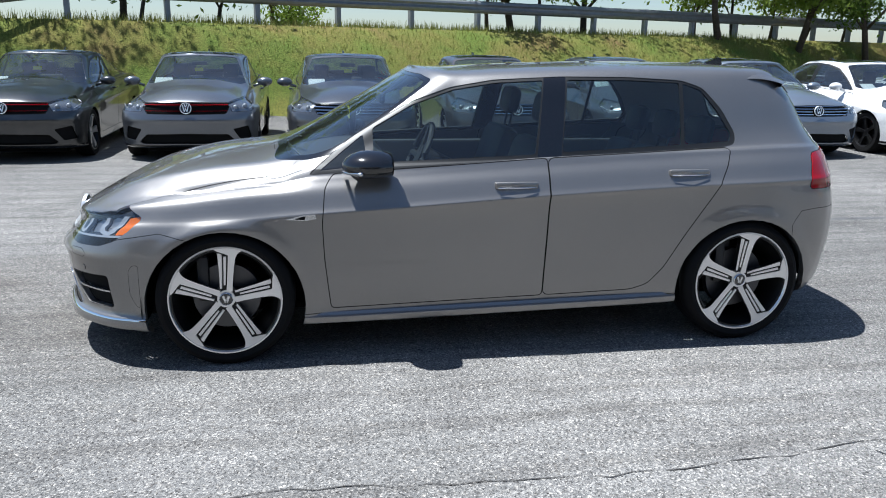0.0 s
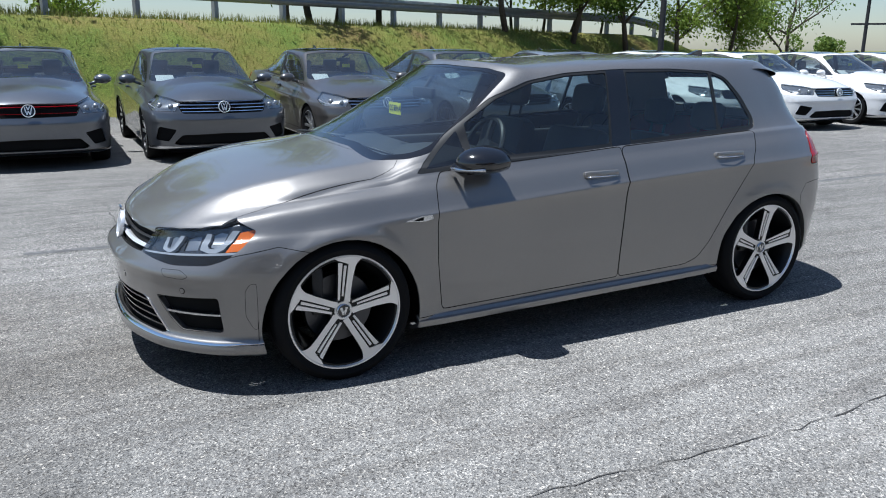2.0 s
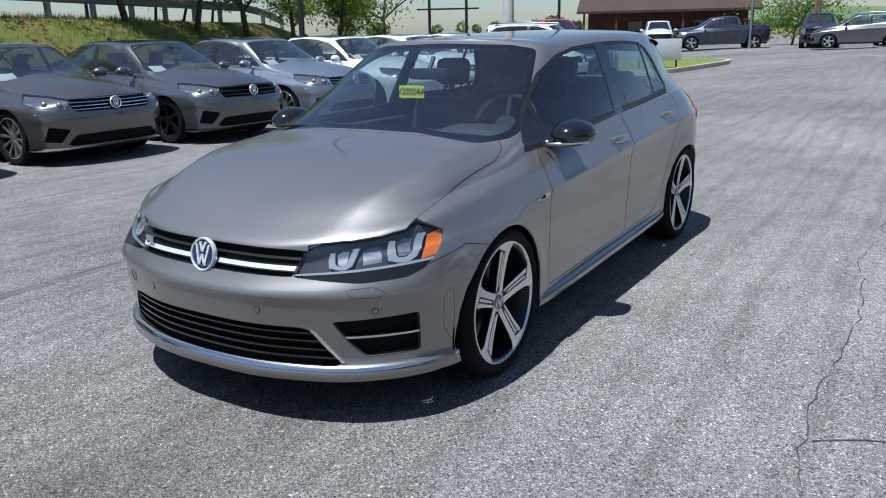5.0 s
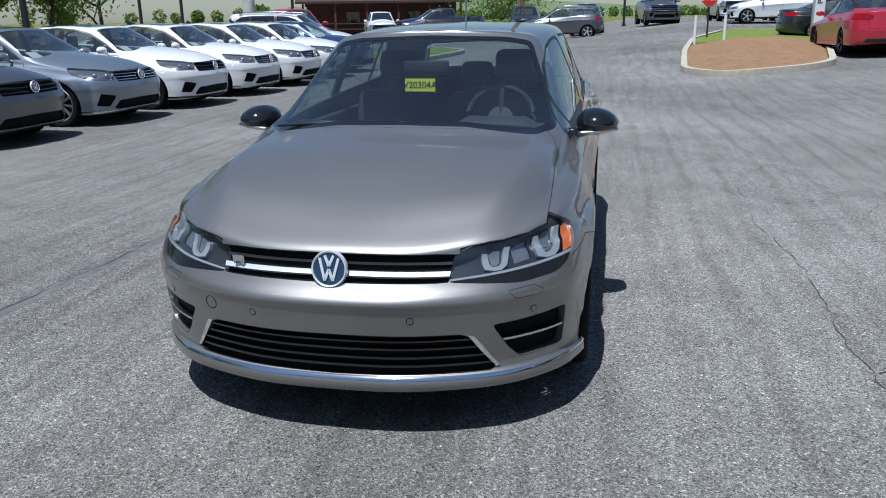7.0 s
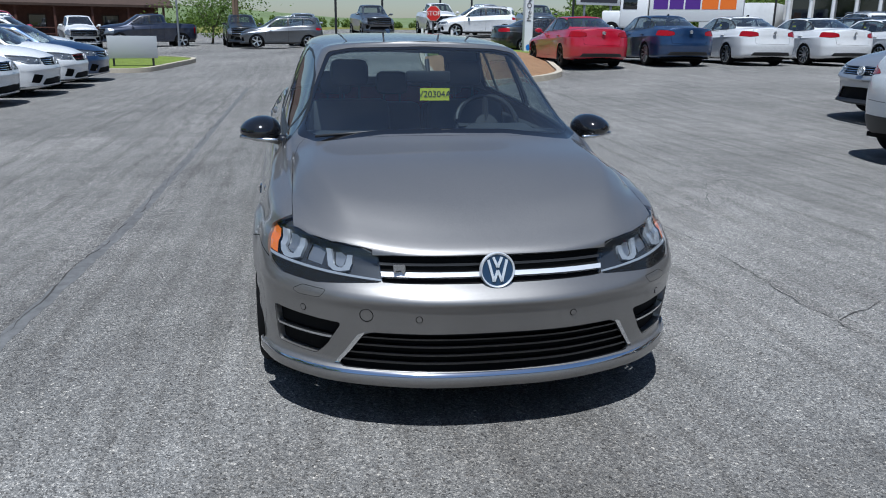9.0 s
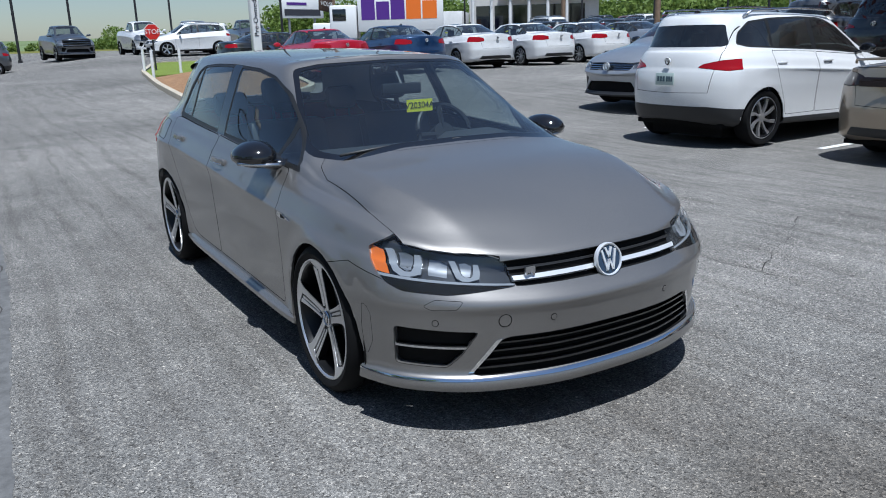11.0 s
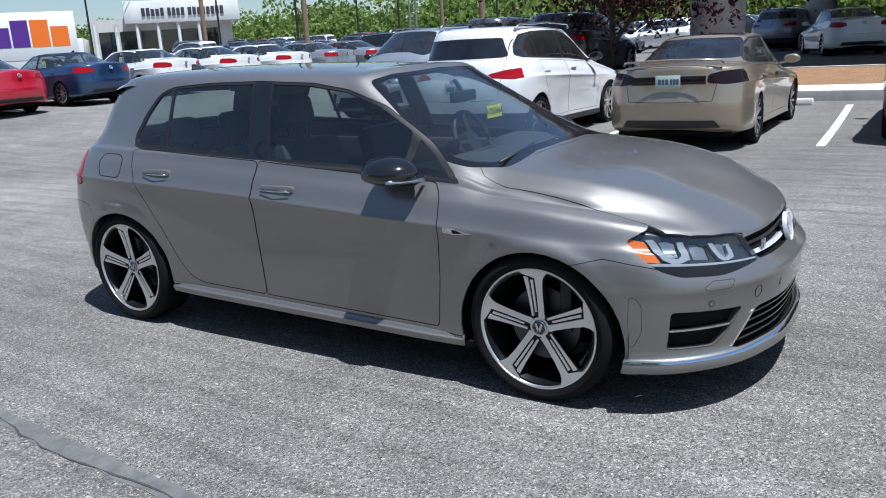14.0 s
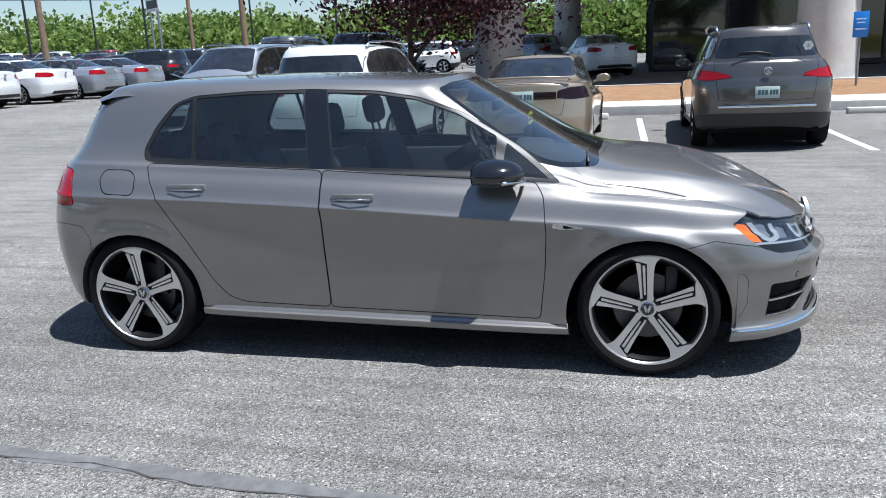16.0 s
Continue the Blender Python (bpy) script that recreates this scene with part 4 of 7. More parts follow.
    bm = bmesh.new()
    tm = pose(-.34, -.37, .93, 0, -65, 0)
    bmesh_pts = [tm @ Vector((.18 * math.cos(a), .18 * math.sin(a), 0)) for a in np.linspace(0, 2 * math.pi, 33)]
    tube(bm, bmesh_pts, .016, 8)
    for a in (0.0, math.pi, -math.pi / 2):
        tube(bm, [tm @ Vector((0, 0, -.02)), tm @ Vector((.17 * math.sin(a + math.pi / 2), .17 * math.cos(a + math.pi / 2), 0))], .018, 6)
    cyl(bm, tm @ Vector((0, 0, -.25)), tm @ Vector((0, 0, .0)), .06, .07, 16)
    part("steering_wheel", bm, "black_plastic", car)
    bm = bmesh.new()
    box(bm, (-.515, -.12, 1.185), (-.485, .12, 1.245), .012)
    cyl(bm, (-.50, 0, 1.235), (-.45, 0, 1.30), .012, seg=8)
    part("rear_view_mirror", bm, "black_plastic", car)
    # wipers and shark fin
    for y0, y1 in ((-.60, .02), (.08, .62)):
        bm = bmesh.new()
        tube(bm, [(-.945, y0, .962 if abs(y0) > .4 else .985), (-1.01, (y0 + y1) / 2, .986), (-1.035, y1, .992 if abs(y1) < .4 else .970)], .007, 6)
        part("wiper", bm, "black_plastic", car)
    bm = bmesh.new()
    prism(bm, [(1.38, 1.405), (1.56, 1.395), (1.55, 1.455), (1.52, 1.455)], .03, Matrix.Translation((0, -.015, 0)))
    part("roof_aerial", bm, "black_gloss", car)
    # skirt blades: a ledge, a groove and a lower lip
    section = ((.846, .034), (.866, .031), (.872, .024), (.876, .018), (.888, .012), (.889, .004), (.882, -.018), (.868, -.026), (.78, -.028))
    for s in (-1, 1):
        bm = bmesh.new()
        from_grid(bm, [[(x, s * (y - .012 * (abs(x) / .95) ** 8), .207 + .0195 * (x + .95) + dz) for y, dz in section] for x in np.linspace(-.952, .946, 24)])
        bmesh.ops.holes_fill(bm, edges=bm.edges)
        bmesh.ops.recalc_face_normals(bm, faces=bm.faces)
        part("skirt_blade", bm, P, car, angle=28)
    # roof spoiler over the hatch glass
    bm = bmesh.new()
    G = []
    for y in np.linspace(-.575, .575, 27):
        k = (y / .575) ** 2
        x0, x1 = 1.40, 1.725 - .05 * k - .07 * k ** 4
        zt = 1.362 - .022 * k - .012 * k ** 4
        row = []
        for i in range(7):
            t = i / 6
            x = x0 + (x1 - x0) * t
            row.append((x, y, (roof_z(x0, y) + .001) * (1 - t) + zt * t + .020 * t * (1 - t) * 2))
        row += [(x1 + .006, y, zt - .006), (x1 + .002, y, zt - .016), (x1 - .10, y, zt - .036)]
        G.append(row)
    from_grid(bm, G)
    bmesh.ops.recalc_face_normals(bm, faces=bm.faces)
    part("roof_spoiler", bm, P, car, angle=50)
    # fuel flap on the passenger side: a thin rounded groove
    loop = round_poly([(1.27, .860), (1.275, .955), (1.32, .982), (1.47, .985), (1.488, .94), (1.455, .868)], .035, 4)
    bm = bmesh.new()
    tube(bm, [(x, surf_y(x, z) - .0005, z) for x, z in loop + loop[:1]], .0028, 5)
    part("fuel_flap", bm, "gap", car)
    # hang tag on the mirror
    bm = bmesh.new()
    box(bm, (-.682, -.084, 1.103), (-.679, .071, 1.166))
    tag = part("hang_tag", bm, "yellow_card", car, "yellow card with handwriting", smooth=False)
    writing("V20304A", .046, Matrix.Translation((-.6835, -.006, 1.135)) @ Matrix.Rotation(radians(-90), 4, "Z") @ FACE, "ink", tag, .0005)
    return car


hero = build_hero()


# ---- other vehicles ----
M["paint_base"] = paint("paint_base", (0.5, 0.5, 0.5))
PAINTS = {
    "black": paint("black_paint", (0.008, 0.009, 0.010), 0.2, 0.3),
    "charcoal": paint("charcoal_paint", (0.098, 0.103, 0.113), 0.6, 0.28),
    "grey": paint("mid_grey_paint", (0.13, 0.137, 0.15), 0.6, 0.28),
    "brown_grey": paint("brown_grey_paint", (0.105, 0.097, 0.090), 0.6, 0.28),
    "silver": paint("silver_paint", (0.36, 0.38, 0.41), 0.6),
    "blue_grey": paint("blue_grey_paint", (0.22, 0.25, 0.29), 0.6),
    "white": paint("white_paint", (0.66, 0.66, 0.655), 0.0, 0.4),
    "red": paint("red_paint", (0.38, 0.001, 0.018), 0.0),
    "dark_red": paint("dark_red_paint", (0.20, 0.012, 0.015), 0.3),
    "blue": paint("blue_paint", (0.012, 0.04, 0.11), 0.4),
    "beige": paint("beige_paint", (0.36, 0.29, 0.21), 0.6),
    "navy": paint("navy_paint", (0.012, 0.018, 0.04), 0.4),
}


def change(rings, sx=1.0, sy=1.0, sz=1.0, up=0.0, tail=None, nose=None):
    """Stretches a set of level lines; tail and nose give {row: (x, z)} for the middle of the end."""
    out = []
    for i, r in enumerate(rings):
        r = list(r)
        for k in (0, 1, 3, 4):
            r[k] *= sx
        for k in (6, 7, 8):
            r[k] *= sy
        for k in range(9, 14):
            r[k] = r[k] * sz + up
        if nose and i in nose:
            r[0], r[9] = nose[i]
        if tail and i in tail:
            r[3], r[13] = tail[i][:2]
            if len(tail[i]) > 2:
                r[12] = tail[i][2]
        out.append(tuple(r))
    return out


PLAIN_BODY = [
    (-2.08, .50, 2.6, 1.98, .46, 2.3, .80, .79, .78, .160, .160, .165, .21, .27),
    (-2.168, .54, 2.6, 2.00, .48, 2.3, .874, .846, .855, .180, .185, .195, .24, .29),
    (-2.148, .53, 2.6, 2.02, .48, 2.3, .870, .844, .870, .205, .218, .24, .28, .34),
    (-2.112, .51, 2.7, 2.06, .50, 2.3, .880, .846, .880, .37, .37, .37, .42, .45),
    (-2.134, .52, 2.7, 2.075, .50, 2.3, .884, .857, .886, .470, .50, .52, .58, .60),
    (-2.172, .54, 2.7, 2.075, .50, 2.3, .888, .865, .888, .487, .53, .60, .64, .66),
    (-2.125, .54, 2.7, 2.055, .50, 2.3, .884, .879, .886, .555, .64, .735, .79, .79),
    (-2.095, .53, 2.6, 2.035, .50, 2.3, .866, .892, .882, .61, .685, .772, .828, .85),
    (-2.09, .53, 2.6, 2.033, .50, 2.3, .854, .882, .872, .62, .70, .785, .840, .862),
    (-2.055, .53, 2.5, 2.015, .50, 2.3, .81, .846, .835, .672, .745, .88, .93, .94),
    (-1.98, .50, 2.4, 2.00, .50, 2.3, .765, .815, .80, .735, .775, .925, .985, .985),
    (-1.80, .42, 2.6, 1.99, .50, 2.3, .742, .803, .785, .815, .798, .952, 1.008, 1.005),
    (-1.50, .34, 3.0, 1.98, .50, 2.3, .735, .797, .77, .892, .838, .962, 1.016, 1.015),
    (-1.10, .29, 3.0, 1.965, .48, 2.4, .735, .79, .75, .945, .922, .968, 1.022, 1.03),
    (-.93, .27, 3.0, 1.92, .46, 2.4, .70, .765, .70, 1.045, 1.00, 1.06, 1.09, 1.10),
    (-.62, .25, 3.0, 1.85, .42, 2.4, .64, .70, .635, 1.225, 1.175, 1.23, 1.24, 1.22),
    (-.36, .22, 3.0, 1.77, .38, 2.4, .575, .635, .58, 1.372, 1.335, 1.36, 1.345, 1.325),
    (-.335, .21, 3.0, 1.745, .36, 2.4, .54, .59, .545, 1.383, 1.36, 1.40, 1.385, 1.345),
    (-.33, .2, 3.0, 1.74, .35, 2.6, .42, .46, .43, 1.39, 1.38, 1.425, 1.41, 1.355),
    (-.33, .2, 3.0, 1.74, .35, 2.6, .2, .22, .2, 1.395, 1.39, 1.438, 1.422, 1.36),
    (-.33, .2, 3.0, 1.74, .35, 2.6, 0, 0, 0, 1.397, 1.392, 1.442, 1.425, 1.362),
]

NOSE = {0: (-2.12, .19), 1: (-2.18, .21), 2: (-2.20, .26), 3: (-2.20, .40), 4: (-2.21, .50), 5: (-2.225, .54), 6: (-2.205, .60), 7: (-2.19, .66), 8: (-2.185, .70), 9: (-2.15, .775), 10: (-2.06, .835), 11: (-1.86, .915), 12: (-1.50, .985), 13: (-1.08, 1.03)}
SEDAN = change(PLAIN_BODY, 1.02, 1.01, 1.0, 0.0, nose=NOSE, tail={
    0: (2.38, .28), 1: (2.42, .31), 2: (2.46, .36), 3: (2.48, .46), 4: (2.49, .60), 5: (2.48, .66), 6: (2.46, .76), 7: (2.45, .86, .84), 8: (2.45, .875, .855), 9: (2.44, .97, .945), 10: (2.43, 1.05, 1.01),
    11: (2.32, 1.085, 1.03), 12: (2.10, 1.10, 1.04), 13: (1.85, 1.11, 1.045), 14: (1.66, 1.17, 1.10), 15: (1.36, 1.29, 1.22), 16: (1.06, 1.385, 1.35), 17: (1.02, 1.405, 1.375), 18: (1.0, 1.41, 1.40), 19: (1.0, 1.415, 1.41), 20: (1.0, 1.417, 1.412)})
SUV = change(PLAIN_BODY, 1.08, 1.03, 1.165, .02, tail={14: (2.10, 1.30), 15: (2.05, 1.47), 16: (1.99, 1.60), 17: (1.97, 1.625), 18: (1.95, 1.64), 19: (1.95, 1.645), 20: (1.95, 1.65)})
PICKUP = change(PLAIN_BODY, 1.16, 1.10, 1.27, .08, nose={9: (-2.48, 1.06), 10: (-2.42, 1.14), 11: (-2.2, 1.22), 12: (-1.7, 1.29), 13: (-1.25, 1.34)}, tail={
    9: (3.0, 1.18), 10: (3.0, 1.25), 11: (2.9, 1.27), 12: (2.5, 1.275), 13: (1.35, 1.29), 14: (1.25, 1.42), 15: (1.20, 1.66), 16: (1.12, 1.80), 17: (1.10, 1.83), 18: (1.08, 1.84), 19: (1.08, 1.845), 20: (1.08, 1.85),
    0: (2.9, .45), 1: (2.95, .5), 2: (2.97, .55), 3: (3.0, .65), 4: (3.0, .85), 5: (3.0, .9), 6: (3.0, 1.0), 7: (3.0, 1.1), 8: (3.0, 1.12)})


def simple_wheel(parent, x, y, z, radius, width, rim_r, side, style, near):
    w = empty("wheel", pose(x, y, z))
    w.parent = parent
    h = width / 2
    seg = 32 if near else 18
    bm = bmesh.new()
    lathe(bm, [(rim_r - .01, -h * .8), (rim_r + .02, -h * .97), (radius - .02, -h * .96), (radius, -h * .65), (radius, h * .65), (radius - .02, h * .96), (rim_r + .02, h * .97), (rim_r - .01, h * .8)], seg)
    bmesh.ops.recalc_face_normals(bm, faces=bm.faces)
    part("tyre", bm, "tyre", w)
    bm = bmesh.new()
    f = side * h
    lathe(bm, [(rim_r + .008, f * .90), (rim_r - .004, f * .94), (rim_r - .016, f * .86), (rim_r - .03, f * .3), (0, f * .25)], seg)
    bmesh.ops.recalc_face_normals(bm, faces=bm.faces)
    n = {"five": 5, "ten": 10, "black": 5, "swirl": 8}[style]
    nv = len(bm.faces)
    for i in range(n):
        a = 2 * math.pi * i / n + .2
        wd = {"five": .034, "ten": .014, "black": .030, "swirl": .018}[style]
        lean = .35 if style == "swirl" else 0
        rows = []
        for d, k in ((.03, .7), (rim_r * .6, .9), (rim_r, 1.5)):
            yy = f * (.60 + .26 * (d / rim_r))
            aa = a + lean * d / rim_r
            c, s = math.sin(aa), math.cos(aa)
            rows.append([Vector((c * d + s * q * wd * k, yy + e, s * d - c * q * wd * k)) for q, e in ((-1, 0), (1, 0), (1, -side * .03), (-1, -side * .03))])
        vs = [[bm.verts.new(p) for p in r] for r in rows]
        for p, q in zip(vs, vs[1:]):
            for j in range(4):
                bm.faces.new((p[j], p[(j + 1) % 4], q[(j + 1) % 4], q[j]))
    lathe(bm, [(0, f * .66), (.06, f * .64), (.065, f * .5)], 16)
    bm.faces.ensure_lookup_table()
    for k, fc in enumerate(bm.faces):
        fc.material_index = 1 if k < nv and k % 4 != 0 else 0
    bmesh.ops.recalc_face_normals(bm, faces=bm.faces[nv:])
    part("rim", bm, ["alloy_dark" if style == "black" else "alloy", "alloy_dark"], w)
    return w


def build_car(name, rings, kind, near=True, wheels="ten", face="slats", clear="glass_light"):
    """A parked vehicle with its front towards -x. kind: sedan, suv or pickup."""
    car = empty(name)
    P = M["paint_base"]
    suv, pick, sedan = kind == "suv", kind == "pickup", kind == "sedan"
    wb = 1.37 if sedan else (1.40 if suv else 1.83)
    wr = .325 if sedan else (.355 if suv else .40)
    wx = (-wb if not pick else -1.55, wb if not pick else 1.95)
    arch = wr + (.05 if sedan else .065)
    az = wr - .03
    q = 1 if near else .5
    nu = [max(2, int(k * q)) for k in (6, 6, 6, 6, 5, 10, 12, 12, 6, 6, 6, 6, 6)]
    nv = [max(1, int(k * q)) for k in (1, 2, 4, 4, 2, 3, 4, 2, 3, 3, 3, 3, 3, 3, 4, 4, 2, 2, 3, 3)]
    bm = shell(rings, nu, nv, [(x, az, arch) for x in wx])
    for x in wx:
        cut(bm, "side", circle_poly(x, az, arch, 28 if near else 16), 99, limit=-.4, where=lambda c: c.z < az + arch + .1)
    drop_faces(bm, 99)
    g = {"sedan": 1.0, "suv": 1.165, "pickup": 1.29}[kind]
    o = {"sedan": 0.0, "suv": .02, "pickup": .06}[kind]
    Z = lambda z: z * g + o
    if sedan:
        dlo = [(-.78, .945), (-.50, 1.13), (-.20, 1.29), (.05, 1.35), (.40, 1.375), (.75, 1.355), (1.05, 1.285), (1.35, 1.15), (1.50, 1.07), (1.42, 1.035), (.2, .985)]
        bp, split2 = (.22, .32), 1.12
        doors = (-.86, .27, 1.20)
    elif suv:
        dlo = [(-.86, Z(.912)), (-.64, Z(1.08)), (-.36, Z(1.24)), (-.1, Z(1.325)), (.1, Z(1.35)), (.5, Z(1.362)), (1.1, Z(1.352)), (1.5, Z(1.32)), (1.72, Z(1.20)), (1.78, Z(1.08)), (1.6, Z(1.045)), (.2, Z(.985))]
        bp, split2 = (.26, .36), 1.15
        doors = (-.90, .31, 1.24)
    else:
        dlo = [(-.98, Z(.94)), (-.72, Z(1.10)), (-.44, Z(1.25)), (-.15, Z(1.325)), (.2, Z(1.35)), (.75, Z(1.34)), (.86, Z(1.28)), (.92, Z(1.03)), (.2, Z(.985))]
        bp, split2 = (.12, .22), None
        doors = (-1.02, .17, .95)
    low = Z(.30)
    d0, d1, d2 = doors
    cut(bm, "side", round_poly([(d0, low - .02), (d0 - .02, Z(.65)), (d0 + .05, Z(.90)), (d1, Z(.965)), (d1 - .01, low)], .03, 2), 2, over=(0,), scored=.006)
    if near or pick:
        rear_low = [(d1 + .01, low), (d1 + .02, Z(.968)), (d2, Z(1.0)), (d2 - .04, Z(.80)), (d2 - .22, Z(.50)), (d2 - .30, low)] if not pick else [(d1 + .01, low), (d1 + .02, Z(.968)), (d2, Z(.99)), (d2 - .02, low)]
        cut(bm, "side", round_poly(rear_low, .03, 2), 3, over=(0,), scored=.006)
    cut(bm, "side", round_poly(dlo, .03, 2), 4, over=(0, 2, 3, -1))
    inner = offset(dlo, -.022)
    cut(bm, "side", inner, 5, over=(4,))
    cut(bm, "side", [(bp[0], 0), (bp[0] + .03, 3), (bp[1] + .03, 3), (bp[1], 0)], 4, over=(5,))
    cut(bm, "side", [(bp[1], 0), (bp[1] + .03, 3), (9, 3), (9, 0)], 6, over=(5,))
    if split2:
        cut(bm, "side", [(split2, 0), (split2 - .01, 3), (split2 + .04, 3), (split2 + .05, 0)], 4, over=(6,))
        cut(bm, "side", [(split2 + .04, 0), (split2 + .04, 3), (9, 3), (9, 0)], 7, over=(6,))
    # windscreen and back window
    cut(bm, "front", round_poly([(.3, Z(1.045)), (-.3, Z(1.03)), (-.62, Z(.97)), (-.70, Z(.985)), (-.60, Z(1.19)), (-.53, Z(1.335)), (-.40, Z(1.355)), (.3, Z(1.375))], .03), 9, over=(0,), where=lambda c: c.x < .1 and c.z > Z(.9))
    if sedan:
        cut(bm, "rear", round_poly([(.3, 1.125), (-.60, 1.115), (-.66, 1.13), (-.575, 1.30), (-.52, 1.365), (.3, 1.385)], .03), 18, over=(0,), limit=.08, where=lambda c: c.x > .7)
        cut(bm, "top", [(-.17, .3), (-.10, -.45), (0.0, -.50), (.85, -.50), (.90, .3)], 19, over=(0,), limit=.5, where=lambda c: c.z > 1.3)
    elif suv:
        cut(bm, "rear", round_poly([(.3, Z(1.06)), (-.62, Z(1.06)), (-.66, Z(1.08)), (-.565, Z(1.29)), (.3, Z(1.30))], .03), 18, over=(0,), where=lambda c: c.x > 1.4)
    else:
        cut(bm, "rear", round_poly([(.3, Z(1.06)), (-.60, Z(1.06)), (-.54, Z(1.30)), (.3, Z(1.31))], .03), 18, over=(0,), where=lambda c: .9 < c.x < 1.4)
    # front
    xn = rings[5][0]
    fr = lambda c: c.x < xn + .75
    if sedan:
        gt, gb, hw = .785, .625, .56
    elif suv:
        gt, gb, hw = .80, .66, .56
    else:
        gt, gb, hw = 1.08, .72, .70
    if pick:
        cut(bm, "front", round_poly([(.4, gt), (-hw, gt), (-hw - .02, gb), (.4, gb)], .03, 2), 11, over=(0,), where=fr, scored=.01)
        cut(bm, "front", round_poly([(-hw - .03, gt), (-hw - .30, gt - .02), (-hw - .30, gb + .05), (-hw - .03, gb)], .02, 2), 10, over=(0,), limit=.02, where=fr)
    else:
        cut(bm, "front", round_poly([(.4, gt), (-hw, gt - .02), (-hw + .06, gb + .01), (.4, gb)], .02, 2), 11, over=(0,), where=fr, scored=.008)
        hl = flats("corner", [(xn + .12, -hw - .005, gb + .03), (xn + .11, -hw, gt - .015), (xn + .25, -.72, gt + .02), (xn + .60, -.86, gt + .045), (xn + .56, -.88, gt - .045), (xn + .30, -.82, gb + .035)])
        cut(bm, "corner", round_poly(hl, .02, 2), 10, over=(0, 11, -1), where=fr, scored=.004)
    nslat = {"slats": 4, "red": 2, "mesh": 3}[face]
    gw = .005 if face == "red" else .010
    for i in range(nslat):
        z = gb + (gt - gb) * (i + .5) / nslat
        cut(bm, "front", [(.4, z), (-2, z + .004), (-2, z + .004 + gw), (.4, z + gw)], 34, over=(11,), where=fr)
    lo0, lo1 = (.25, .36) if sedan else ((.30, .46) if suv else (.42, .58))
    cut(bm, "front", round_poly([(.4, lo1 + .02), (-.52, lo1), (-.62, lo0 + .01), (-.56, lo0 - .01), (.4, lo0 - .01)], .02, 2), 12, over=(0,), where=fr, scored=.003)
    cut(bm, "front", round_poly([(-.58, lo1 + .07), (-.78, lo1 + .11), (-.82, lo0 + .05), (-.68, lo0 + .03)], .02, 2), 13, over=(0,), limit=.02, where=fr)
    cut(bm, "side", [(-4, lo0 - .065), (-4, lo0 - .035), (xn + .7, lo0 - .025), (xn + .7, lo0 - .055)], 21, limit=-1, over=(0,), where=lambda c: c.x < xn + .62)
    if suv:
        cut(bm, "side", [(-4, .1), (-4, .27), (4, .36), (4, .1)], 22, limit=-1, over=(0, 2, 3, 21, -1))
        cut(bm, "rear", [(.4, .1), (.4, .52), (-.6, .52), (-1.2, .46), (-1.2, .1)], 22, limit=.05, over=(0, 22), where=lambda c: c.x > 1.6)
    # rear
    xt = rings[5][3]
    if sedan:
        cut(bm, "rear", round_poly([(-.46, .86), (-.47, .95), (-.62, .985), (-1.2, 1.01), (-1.2, .87), (-.66, .835)], .02, 2), 14, over=(0,), limit=-.35, where=lambda c: c.x > xt - .45, scored=.004)
        cut(bm, "rear", [(.3, 1.06), (-.60, 1.03), (-.52, .64), (.3, .62)], 17, over=(0,), where=lambda c: c.x > xt - .3, scored=.006)
        cut(bm, "rear", [(.3, .30), (-.62, .31), (-.55, .40), (.3, .41)], 22, over=(0,), where=lambda c: c.x > xt - .4)
    elif suv:
        cut(bm, "rear", round_poly([(-.44, 1.005), (-.50, 1.045), (-.70, 1.09), (-1.3, 1.15), (-1.3, 1.04), (-.78, .965), (-.70, .975)], .02, 2), 14, over=(0,), limit=-.3, where=lambda c: c.x > xt - .42, scored=.004)
        cut(bm, "rear", [(.3, 1.9), (-.62, 1.62), (-.66, 1.1), (-.60, .70), (.3, .68)], 17, over=(0,), where=lambda c: c.x > xt - .6 and c.z < 1.55, scored=.006)
    else:
        cut(bm, "rear", [(-.84, .82), (-.84, 1.16), (-1.2, 1.16), (-1.2, .82)], 14, over=(0,), limit=-.3, where=lambda c: c.x > xt - .3)
    # parts
    lift_out(bm, (0, -1, 2, 3, 17) if not near else (0, -1), "body", [P, "gap"], car, thick=.012, subst={-1: 1})
    if near:
        lift_out(bm, (17,), "boot_lid", P, car)
    for s in (-1, 1):
        if near:
            lift_out(bm, (2,), "front_door", P, car, side=s)
            lift_out(bm, (3,), "rear_door", P, car, side=s)
            lift_out(bm, (4,), "window_frame", "trim_rubber", car, side=s, push=-.003)
        lift_out(bm, (5,), "front_side_window", clear, car, side=s, push=-.005)
        lift_out(bm, (6,), "rear_side_window", clear, car, side=s, push=-.005)
        lift_out(bm, (7,), "quarter_window", clear, car, side=s, push=-.005)
        h = lift_out(bm, (10,), "headlamp", "lamp_white" if pick else "lamp_silver", car, side=s, push=-.022)
        lift_out(bm, (10,), "lamp_cover", "lamp_clear", h, side=s)
        lift_out(bm, (13,), "air_intake", "gap", car, side=s, push=-.02)
        lift_out(bm, (14,), "tail_lamp", "red_lens", car, "red tail lamp", side=s, push=.004, thick=.015)
    if not near:
        lift_out(bm, (4,), "window_frame", "trim_rubber", car, push=-.003)
    gr = lift_out(bm, (11,), "upper_grille", "gap", car, push=-.02)
    lift_out(bm, (34,), "grille_bar", {"slats": "chrome", "red": "red_lens", "mesh": "black_gloss"}[face] if not pick else "satin", gr, push=.001, thick=.015)
